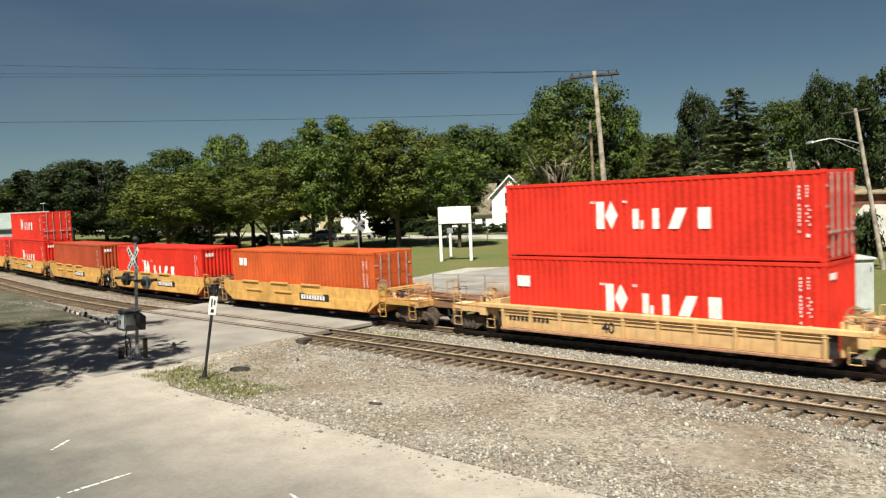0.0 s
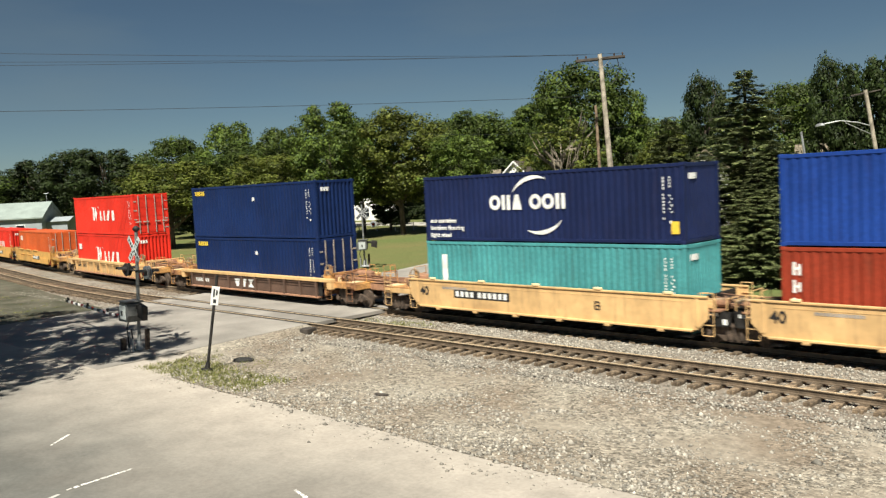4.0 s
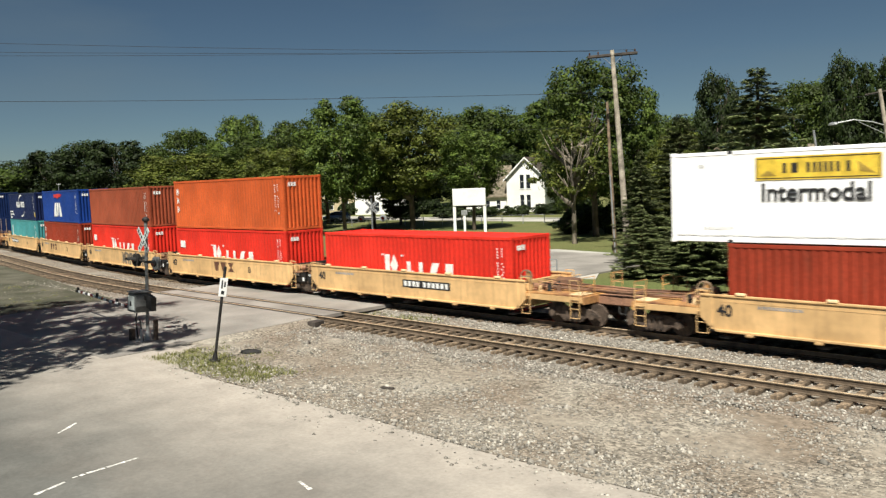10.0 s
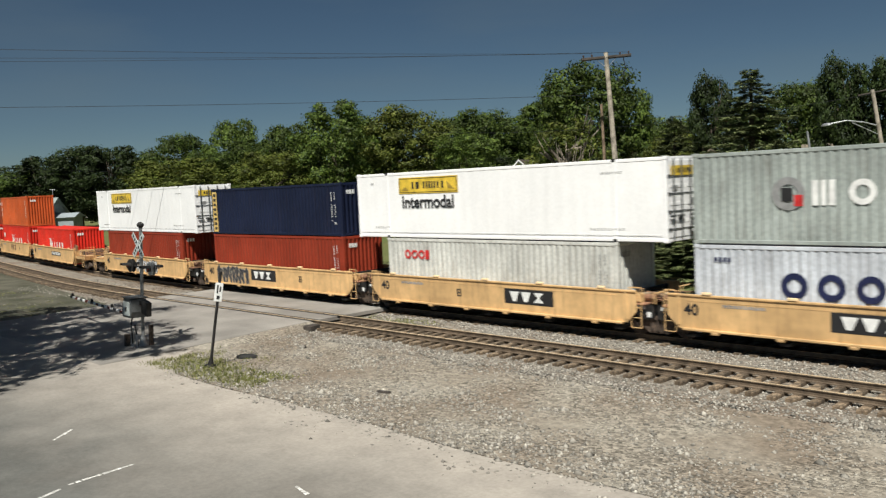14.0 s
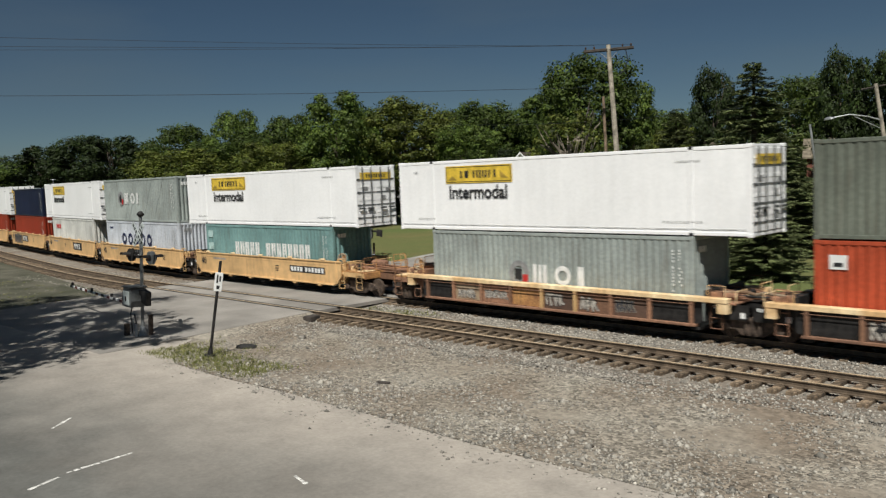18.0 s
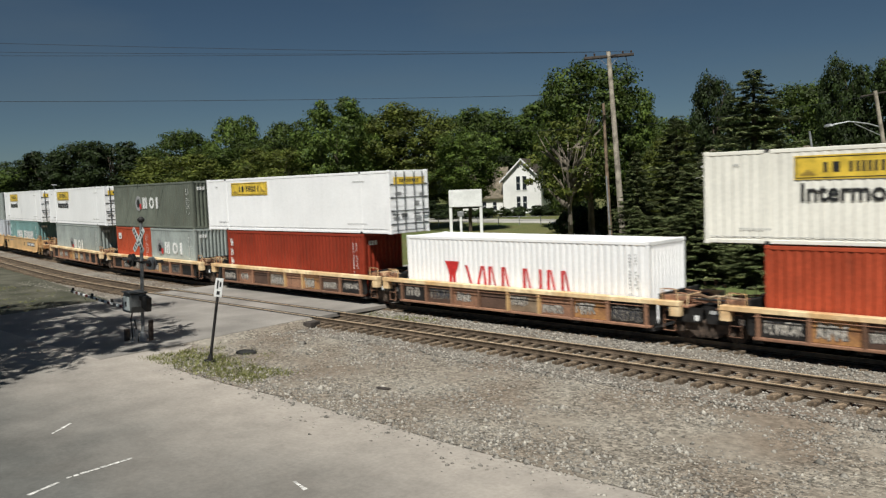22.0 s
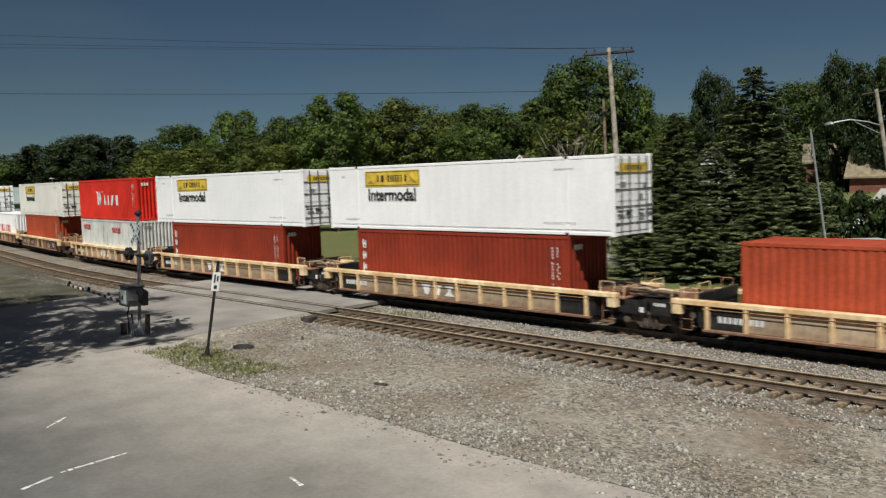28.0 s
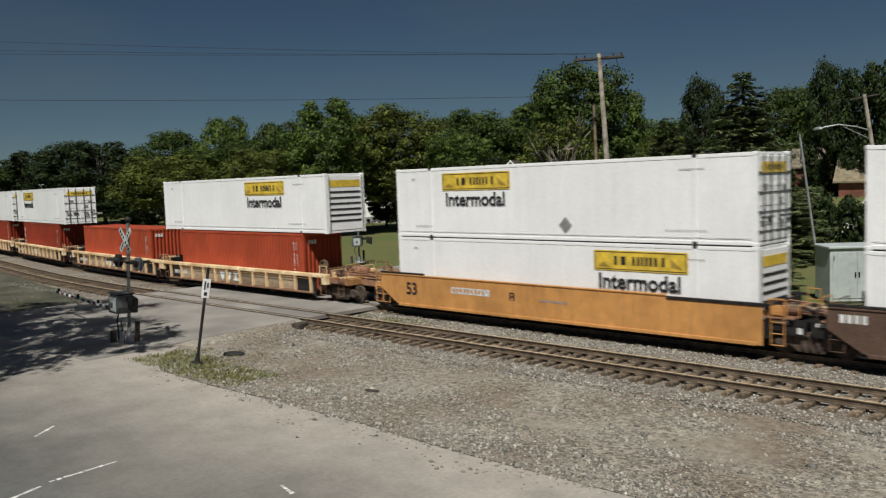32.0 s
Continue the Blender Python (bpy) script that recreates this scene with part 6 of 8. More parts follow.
def well_car(key, kind, left, right, left_end, right_end):
    """A well car unit. left, right: distances to its joints or couplers; ends: 'joint', 'truck' (a joint whose truck this unit carries) or 'coupler'."""
    half = {"rib": 6.5, "plain": 6.45, "droop": 6.35, "w53": 8.3}[kind]
    if kind == "rib" and key in "RSTUV":
        half = 7.4
    label = {"rib": "rust stained well car with upright side ribs", "plain": "tan steel well car with smooth sides", "droop": "yellow well car with a folded belly", "w53": "orange steel well car with smooth sides"}[kind]
    if key == "A":
        label = "tan yellow well car with upright side ribs"
    elif key == "X":
        label = "dark brown steel well car with smooth sides"
    elif key in "MNOPQ":
        label = "rusty brown well car covered in sprayed scrawl"
    car = thing("well_car", label, "freight car", pose(MIDS[key], 0, 0), "cars of the train")
    mat = {"rib": CAR_TAN if key == "A" else CAR_RUSTYELLOW if key == "B" else CAR_BROWN, "plain": CAR_TAN, "droop": CAR_YELLOW, "w53": CAR_DARKBROWN if key == "X" else CAR_ORANGE}[kind]
    for sg in (-1, 1):
        well_side(car, kind, half, sg, key)
    beam = kept("floorbeam", lambda: Shape().box((-0.18, -1.45, 0.24), (0.18, 1.45, 0.345), 0.02).mesh("floor_beam", BLACK_STEEL))
    for i in range(5):
        part("floor_beam", beam, None, car).location.x = -half + 0.3 + (2 * half - 0.6) * i / 4
    platform(car, -half, -left, mat, BLACK_STEEL, left_end == "coupler")
    platform(car, half, right, mat, BLACK_STEEL, right_end == "coupler")
    if left_end == "coupler":
        truck_parts(car, -left + 1.75)
    if right_end == "coupler":
        truck_parts(car, right - 1.75)
    elif right_end == "truck":
        truck_parts(car, right)
    TRAIN.append((car, MIDS[key], -left, right))


def build_cars():
    order = [k for p in PACKS for k in p.split()]
    for pack in PACKS:
        keys = pack.split()
        for k in keys:
            i = order.index(k)
            kind = "droop" if k.startswith("n") else "rib" if k in "ABMNOPQRSTUV" else "plain" if k in "CDEFGHIJKL" else "w53"
            left = (MIDS[k] - MIDS[order[i - 1]]) / 2 if i else 7.8
            right = (MIDS[order[i + 1]] - MIDS[k]) / 2 if i + 1 < len(order) else 9.6
            # where a short car meets a long one the coupler sits nearer the short one
            well_car(k, kind, left, right, "coupler" if k == keys[0] else "joint", "coupler" if k == keys[-1] else "truck")


# how far the train has rolled, second by second
ROLLED = [
    (0.0, 0.00), (1.0, 11.34), (2.0, 22.67), (3.5, 39.66), (5.5, 62.30), (6.5, 73.69), (7.5, 85.38),
    (8.5, 97.43), (9.5, 109.56), (10.5, 121.60), (11.5, 133.44), (12.5, 145.34), (13.5, 157.26), (15.5, 180.96),
    (16.5, 192.70), (17.5, 204.35), (18.5, 216.20), (19.5, 228.29), (20.5, 240.49), (21.5, 252.88), (22.5, 265.28),
    (23.5, 277.47), (25.0, 295.82), (27.5, 327.03), (28.5, 339.71), (30.0, 358.76), (31.0, 371.47), (32.0, 384.23),
]


def motions():
    """The whole train rolls along its track; a car drives up to the crossing and waits."""
    for ob, x0, back, ahead in TRAIN:
        z = ob.matrix_basis.translation.z
        rows = []
        for t, g in ROLLED:
            a, b = Vector((x0 - g + back, bend(x0 - g + back))), Vector((x0 - g + ahead, bend(x0 - g + ahead)))
            u = (b - a).normalized()
            p = a - u * back
            rows.append((t, pose(p.x, p.y, z, 0, 0, math.degrees(math.atan2(u.y, u.x)))))
        walk(ob, rows)
    # every wheelset turns as it rolls past the camera
    place = {ob: x0 for ob, x0, back, ahead in TRAIN}
    times, rolled = [t for t, g in ROLLED], [g for t, g in ROLLED]
    for w, a, car, u in WHEELS:
        rows = [(0.0, pose(a, 0, 0.423))]
        for k in range(1, 960):
            t = k / 30
            g = float(np.interp(t, times, rolled))
            if -88.0 < place[car] + u - g < 4.0:
                rows.append((t, pose(a, 0, 0.423, 0, math.degrees(-g / 0.423) % 360.0, 0)))
        last = rows[-1][1]
        rows.append((32.0, last))
        walk(w, rows)
    walk(WAITING_CAR, [(0.0, pose(-22.0, 50.0, -0.36, 0, 0, 238)), (4.0, pose(-22.0, 50.0, -0.36, 0, 0, 238)), (5.5, pose(-26.5, 42.0, -0.36, 0, 0, 239)), (8.0, pose(-36.5, 25.6, -0.36, 0, 0, 239)),
                       (10.0, pose(-40.4, 18.6, -0.36, 0, 0, 240)), (11.0, pose(-40.9, 18.0, -0.36, 0, 0, 240)), (32.0, pose(-40.9, 18.0, -0.36, 0, 0, 240))])


# ---- trees ----
def leaf_quads(centres, normals, size, rng):
    """Small leaf cards near the given normals."""
    n = len(centres)
    nrm = normals + rng.normal(0, 0.36, (n, 3))
    nrm /= np.linalg.norm(nrm, axis=1)[:, None] + 1e-9
    a = np.cross(nrm, rng.normal(size=(n, 3)))
    a /= np.linalg.norm(a, axis=1)[:, None] + 1e-9
    b = np.cross(nrm, a)
    s = size * rng.uniform(0.55, 1.45, n)[:, None]
    return np.stack([centres - a * s, centres - b * s * 0.6, centres + a * s, centres + b * s * 0.6], 1).reshape(-1, 3)


def crown_mesh(seed, leaves, lobes, mat, leaf, tall=2.3, low=0.0):
    """A crown one unit high and two wide: leaf tufts over the skins of many uneven lobes, with gaps between."""
    rng = np.random.default_rng(seed)
    pts, nrm = [], []
    per = leaves // lobes
    for i in range(lobes):
        h = low + (1 - low) * (i + rng.uniform(0, 1)) / lobes
        reach = max(0.12, math.sin(math.pi * min(0.97, 0.13 + 0.70 * h)) ** 0.75) * rng.uniform(0.75, 1.08)
        a, r = 2.4 * i + rng.uniform(-0.5, 0.5), rng.uniform(0.15, 0.31) * (0.75 + 0.35 * reach)
        q = max(0.0, reach - r) * rng.uniform(0.62, 1.08)
        c = np.array((q * math.cos(a), q * math.sin(a), r * 0.7 + h * (tall - 1.5 * r)))
        k = max(6, per // 26)
        d = rng.normal(size=(k, 3)) + np.array((0.35 * math.cos(a), 0.35 * math.sin(a), 0.3))
        d /= np.linalg.norm(d, axis=1)[:, None]
        for v in d:
            t = c + v * r * np.array((1, 1, 0.72)) * rng.uniform(0.7, 1.08)
            m = per // k
            o = rng.normal(size=(m, 3)) * r * np.array((0.25, 0.25, 0.15))
            pts.append(t + o)
            nrm.append(v * 0.55 + np.array((0, 0, 0.3)) + 0.9 * o / (np.linalg.norm(o, axis=1)[:, None] + 1e-6))
    p, n = np.concatenate(pts), np.concatenate(nrm)
    v = leaf_quads(p, n, leaf, rng)
    v[:, 2] -= np.percentile(v[:, 2], 0.5)
    v[:, 2] /= np.percentile(v[:, 2], 99.6)
    v[:, :2] /= np.percentile(np.hypot(v[:, 0], v[:, 1]), 98.5)
    return from_arrays("crown", v, np.arange(len(v)).reshape(-1, 4), mat)


def limb_mesh(seed, n, mat, spread=0.8, base=0.28):
    """A tapered trunk of unit height with forking limbs, two units wide."""
    rng = random.Random(seed)
    s = Shape()
    s.tube([(0, 0, -0.02), (rng.uniform(-0.02, 0.02), 0, 0.3), (rng.uniform(-0.05, 0.05), rng.uniform(-0.04, 0.04), 0.62), (0, 0, 0.88)], [0.075, 0.058, 0.035, 0.01], 8)
    for i in range(n):
        a, h = rng.uniform(0, 6.283), base + 0.5 * i / n
        r = spread * rng.uniform(0.5, 1.0)
        tip = (r * math.cos(a), r * math.sin(a), h + rng.uniform(0.12, 0.36))
        mid = (tip[0] * 0.45, tip[1] * 0.45, h + rng.uniform(0.03, 0.12))
        s.tube([(0, 0, h), mid, tip], [0.034, 0.02, 0.006], 5)
        for j in range(2):
            t2 = (tip[0] + rng.uniform(-0.25, 0.25), tip[1] + rng.uniform(-0.25, 0.25), tip[2] + rng.uniform(0.0, 0.16))
            s.tube([mid, ((mid[0] + t2[0]) / 2, (mid[1] + t2[1]) / 2, mid[2] + 0.08), t2], [0.016, 0.01, 0.004], 4)
    return s.mesh("trunk", mat, True)


def spruce_mesh(seed):
    """Whorls of drooping boughs set with flat needle sprays, with dark gaps between; one unit high, two wide."""
    rng = np.random.default_rng(seed)
    pts, rads, nn = [], [], 27
    for i in range(nn):
        h = 0.03 + 0.95 * (i / nn) ** 0.82
        r = min(1.0, 0.04 + 1.06 * (1 - h) ** 0.80) * rng.uniform(0.74, 1.08)
        m = max(8, int(11 * (1 - h) + 5))
        for j in range(m):
            a = 6.283 * (j + rng.uniform(-0.35, 0.35)) / m + i
            rr = r * rng.uniform(0.68, 1.14)
            lift = rng.uniform(-0.018, 0.018)
            k = max(20, int(40 * rr))
            u = rng.uniform(0.12, 1, k * 5) ** 0.7
            w = (0.03 + 0.15 * rr) * np.sqrt(np.clip(1.04 - u, 0, 1)) * 1.3
            off = rng.uniform(-1, 1, k * 5) * w
            x, y = u * rr * math.cos(a), u * rr * math.sin(a)
            z = h + lift + 0.035 - 0.11 * u * rr + 0.05 * u ** 3 * rr - 0.12 * np.abs(off) + rng.normal(0, 0.004, k * 5)
            pts.append(np.c_[x - off * math.sin(a), y + off * math.cos(a), z])
            side = np.sign(off)[:, None] * np.array((-math.sin(a), math.cos(a)))
            rads.append(np.array((math.cos(a), math.sin(a))) * 0.8 + side * 0.6)
    # the leader at the tip
    q = rng.uniform(0.84, 1.0, 420)
    g = rng.uniform(0, 6.283, 420)
    pts.append(np.c_[0.55 * (1.02 - q) * np.cos(g), 0.55 * (1.02 - q) * np.sin(g), q])
    rads.append(np.c_[np.cos(g), np.sin(g)])
    p, rad = np.concatenate(pts), np.concatenate(rads)
    n = len(p)
    a = np.c_[rad, rng.uniform(-0.22, 0.02, n)] + rng.normal(0, 0.2, (n, 3)) * np.array((1, 1, 0.2))
    b = np.c_[-rad[:, 1], rad[:, 0], rng.normal(0, 0.2, n)]
    slim = np.clip(0.40 + 2.2 * (1 - p[:, 2]), 0.40, 1.0)
    sa, sb = (slim * rng.uniform(0.030, 0.055, n))[:, None], (slim * rng.uniform(0.010, 0.020, n))[:, None]
    v = np.stack([p - a * sa, p - b * sb, p + a * sa, p + b * sb], 1).reshape(-1, 3)
    v[:, 2] = (v[:, 2] - p[:, 2].repeat(4)) * 0.45 + p[:, 2].repeat(4)
    return from_arrays("crown", v, np.arange(len(v)).reshape(-1, 4), NEEDLE)


# kind, x, y, height, half width
TREES = [
    ("d", -166.1, 29.3, 12.0, 5.3),
    ("d", -159.9, 31.7, 13.5, 6.3),
    ("d", -153.4, 34.8, 14.8, 6.1),
    ("d", -146.6, 38.1, 14.7, 5.9),
    ("d", -149.5, 43.9, 13.5, 5.0),
    ("b", -132.8, 43.8, 15.7, 5.1),
    ("b", -119.9, 46.4, 17.2, 4.0),
    ("y", -93.4, 22.1, 10.2, 5.3),
    ("b", -99.7, 31.4, 11.4, 4.6),
    ("b", -99.3, 37.7, 13.0, 4.8),
    ("b", -92.2, 37.5, 14.4, 3.4),
    ("y", -83.2, 29.5, 10.5, 4.0),
    ("b", -79.0, 35.3, 15.9, 4.2),
    ("b", -82.9, 43.1, 14.4, 4.0),
    ("y", -76.7, 44.2, 15.2, 5.6),
    ("b", -66.8, 44.7, 11.4, 3.6),
    ("d", -85.5, 50.0, 8.2, 3.0),
    ("b", -114.7, 92.5, 17.6, 6.1),
    ("b", -110.3, 96.7, 18.7, 6.7),
    ("b", -106.2, 100.2, 16.8, 6.7),
    ("b", -102.3, 103.4, 19.2, 6.7),
    ("d", -112.5, 101.4, 13.4, 6.9),
    ("d", -109.0, 107.0, 13.1, 6.9),
    ("b", -47.2, 41.0, 16.4, 5.2),
    ("b", -57.8, 50.6, 15.9, 3.2),
    ("p", -44.2, 33.5, 11.1, 3.7),
    ("b", -47.4, 48.1, 14.1, 3.3),
    ("b", -47.4, 56.3, 11.6, 4.2),
    ("d", -42.1, 55.7, 15.4, 2.9),
    ("b", -47.8, 91.5, 16.5, 5.6),
    ("d", -32.2, 63.3, 16.3, 2.7),
    ("d", -28.6, 61.3, 15.4, 3.1),
    ("b", -43.4, 64.0, 12.9, 4.0),
    ("d", -25.1, 60.3, 15.8, 3.6),
    ("b", -47.4, 52.8, 11.0, 3.4),
    ("b", -46.2, 98.0, 15.8, 5.4),
    ("y", -39.9, 43.2, 9.4, 2.7),
    ("s", -26.0, 30.2, 12.9, 6.0),
    ("s", -29.6, 26.1, 9.9, 4.4),
    ("s", -30.3, 22.2, 7.5, 2.5),
    ("s", -24.6, 33.4, 6.6, 3.2),
    ("s", -26.0, 24.7, 7.0, 4.2),
    ("s", -22.9, 27.2, 7.9, 3.9),
    ("s", -24.3, 18.4, 6.4, 3.2),
    ("s", -26.2, 15.6, 4.0, 2.2),
    ("s", -22.4, 15.2, 4.6, 2.5),
    ("s", -18.8, 15.8, 5.0, 2.6),
    ("s", -20.9, 20.6, 6.6, 2.8),
    ("b", -45.6, 45.7, 6.0, 2.6),
    ("b", -163.2, 21.7, 10.5, 6.9),
    ("b", -100.2, 48.8, 13.0, 4.6),
    ("d", -112.0, 36.0, 8.9, 4.7),
    ("d", -146.0, 76.0, 9.0, 6.0),
    ("d", -138.0, 80.0, 8.5, 5.6),
    ("d", -133.0, 85.0, 10.0, 6.2),
    ("d", -122.0, 86.0, 9.0, 6.0),
    ("d", -116.5, 84.0, 8.0, 5.5),
    ("d", -105.0, 84.0, 9.0, 5.8),
    ("d", -99.0, 86.0, 9.5, 6.0),
    ("d", -126.1, 34.9, 7.5, 4.2),
    ("b", -93.5, 31.9, 6.9, 3.7),
]


def build_trees():
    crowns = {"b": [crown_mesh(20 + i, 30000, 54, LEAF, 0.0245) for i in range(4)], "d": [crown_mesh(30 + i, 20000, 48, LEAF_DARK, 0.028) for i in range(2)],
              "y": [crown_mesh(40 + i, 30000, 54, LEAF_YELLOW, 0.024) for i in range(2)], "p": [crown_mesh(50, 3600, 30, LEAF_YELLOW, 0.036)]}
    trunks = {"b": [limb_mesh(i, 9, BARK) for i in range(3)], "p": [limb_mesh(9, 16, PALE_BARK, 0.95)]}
    spruces, stem = [spruce_mesh(60 + i) for i in range(3)], Shape().tube([(0, 0, -0.02), (0, 0, 0.5), (0, 0, 0.97)], [0.06, 0.035, 0.005], 7).mesh("trunk", BARK)
    label = {"b": "broad leafed tree in full green leaf", "d": "dark green broad leafed tree", "y": "broad leafed tree with yellow green leaves", "p": "thin crowned tree with pale bare limbs", "s": "tall dense blue green spruce"}
    rng = random.Random(3)
    for i, (kind, x, y, h, r) in enumerate(TREES):
        t = thing("spruce_tree" if kind == "s" else "tree", label[kind], "tree", pose(x, y, ground_height(x, y) - 0.05, 0, 0, rng.uniform(0, 360)), "trees behind the tracks")
        if kind == "s":
            c, s = part("crown", spruces[i % 3], None, t), part("trunk", stem, None, t)
            c.scale, s.scale = (r, r, h), (r * 1.2, r * 1.2, h)
        else:
            pool = crowns[kind]
            c, s = part("crown", pool[i % len(pool)], None, t), part("trunk", trunks["p" if kind == "p" else "b"][i % (1 if kind == "p" else 3)], None, t)
            lift = max(0.24, 4.2 / h) if -118 < x < -60 and y < 75 and kind != "d" else 0.36 if kind == "p" else 0.25 if (x, y) == (-47.2, 41.0) else 0.12
            wide = r * (1.3 if x < -60 else 1.12)
            c.location.z, c.scale = h * lift, (wide, wide, h * (1.0 - lift))
            s.scale = (r * 0.9, r * 0.9, h * (0.98 if kind == "p" else 0.84))
    # tall trees beside the lot, whose shade falls over the street
    airy = [crown_mesh(80 + i, 5000, 30, LEAF, 0.034) for i in range(2)]
    for i, (x, y, h, r) in enumerate(SHADE_TREES):
        t = thing("tree", "tall leafy tree beside the lot that shades the street", "tree", pose(x, y, -0.25, 0, 0, 40 + 77 * i), "trees by the lot")
        c, s = part("crown", airy[i % 2], None, t), part("trunk", trunks["b"][i % 3], None, t)
        c.location.z, c.scale, s.scale = h * 0.56, (r, r, h * 0.44), (r * 0.5, r * 0.5, h * 0.95)
        if i == 0:      # an added leaf mass, out of view, casts the shade patch by the signal
            b = part("bough", airy[1], None, t, "unseen leaf mass added to shade the street")
            b.matrix_basis = pose(0, 0, 0, 0, 0, -40) @ pose(3.8, 2.7, 14.6)
            b.scale = (2.1, 2.1, 4.2)


SHADE_TREES = [(-28.5, -24.1, 23.0, 4.4), (-33.5, -23.6, 25.0, 5.2), (-26.0, -28.4, 23.0, 5.2), (-33.0, -28.9, 25.0, 5.6), (-36.5, -27.4, 28.0, 5.4)]


def build_bushes():
    m = [crown_mesh(70 + i, 8000, 22, LEAF_DARK, 0.045, 1.1, 0.0) for i in range(3)]
    rng = random.Random(8)
    for x, y, h, r in BUSHES:
        t = thing("bush", "rounded dark green bush on the grass", "bush", pose(x, y, ground_height(x, y) - 0.15, 0, 0, rng.uniform(0, 360)), "bushes behind the tracks")
        c = part("foliage", m[rng.randrange(3)], None, t)
        c.scale = (r, r, h * 1.05)


# ---- houses ----
def house(name, label, x, y, turn, w, d, eave, ridge, wall, roof_mat, windows=(), group="houses", trim=False):
    """A gabled house: w along its ridge, d across, with windows (face, u, v, width, height) cut as framed panes."""
    z = ground_height(x, y)
    t = thing(name, label, "house", pose(x, y, z - 0.3, 0, 0, turn), group)
    s = Shape()
    prof = [(-d / 2, 0), (d / 2, 0), (d / 2, eave), (0, ridge), (-d / 2, eave)]
    s.loft([[(-w / 2, a, b) for a, b in prof][::-1], [(w / 2, a, b) for a, b in prof][::-1]])
    part("wall", s, wall, t, "painted outside walls")
    o, th = 0.45, 0.16
    k = (ridge - eave) / (d / 2)
    r = Shape()
    for sg in (-1, 1):
        a, b = sg * (d / 2 + o), eave - k * o
        ring_ = [(a, b), (0, ridge + 0.02), (0, ridge + 0.02 + th), (a, b + th)]
        r.loft([[(-w / 2 - o, p, q) for p, q in ring_], [(w / 2 + o, p, q) for p, q in ring_]])
    part("roof", r, roof_mat, t, "shingled gable roof")
    for sg in (-1, 1) if trim else ():
        for e in (-1, 1):
            x0 = e * (w / 2 + o) + (0.0 if e > 0 else -0.05)
            a, b = sg * (d / 2 + o), eave - k * o
            part("bargeboard", Shape().loft([[(x0, a, b - 0.12), (x0 + 0.05, a, b - 0.12), (x0 + 0.05, a, b + th), (x0, a, b + th)], [(x0, 0, ridge - 0.10), (x0 + 0.05, 0, ridge - 0.10), (x0 + 0.05, 0, ridge + th + 0.02), (x0, 0, ridge + th + 0.02)]]), WHITE_PAINT, t, "white painted gable trim")
    for face, u, v, ww, hh in windows:
        m = {"s": pose(u, -d / 2, v), "e": pose(w / 2, u, v, 0, 0, 90), "w": pose(-w / 2, u, v, 0, 0, -90), "n": pose(u, d / 2, v, 0, 0, 180)}[face]
        f = Shape()
        f.box((-ww / 2 - 0.08, -0.05, -0.08), (-ww / 2, 0.02, hh + 0.08)).box((ww / 2, -0.05, -0.08), (ww / 2 + 0.08, 0.02, hh + 0.08))
        f.box((-ww / 2, -0.05, hh), (ww / 2, 0.02, hh + 0.08)).box((-ww / 2 - 0.1, -0.08, -0.1), (ww / 2 + 0.1, 0.02, 0)).box((-ww / 2, -0.03, hh / 2 - 0.025), (ww / 2, 0.02, hh / 2 + 0.025))
        win = part("window", f, WHITE_PAINT, t, "white framed sash window")
        win.matrix_basis = m
        part("pane", Shape().box((-ww / 2, -0.015, 0), (ww / 2, 0.01, hh)), GLASS_DARK, win, "dark glass")
    return t


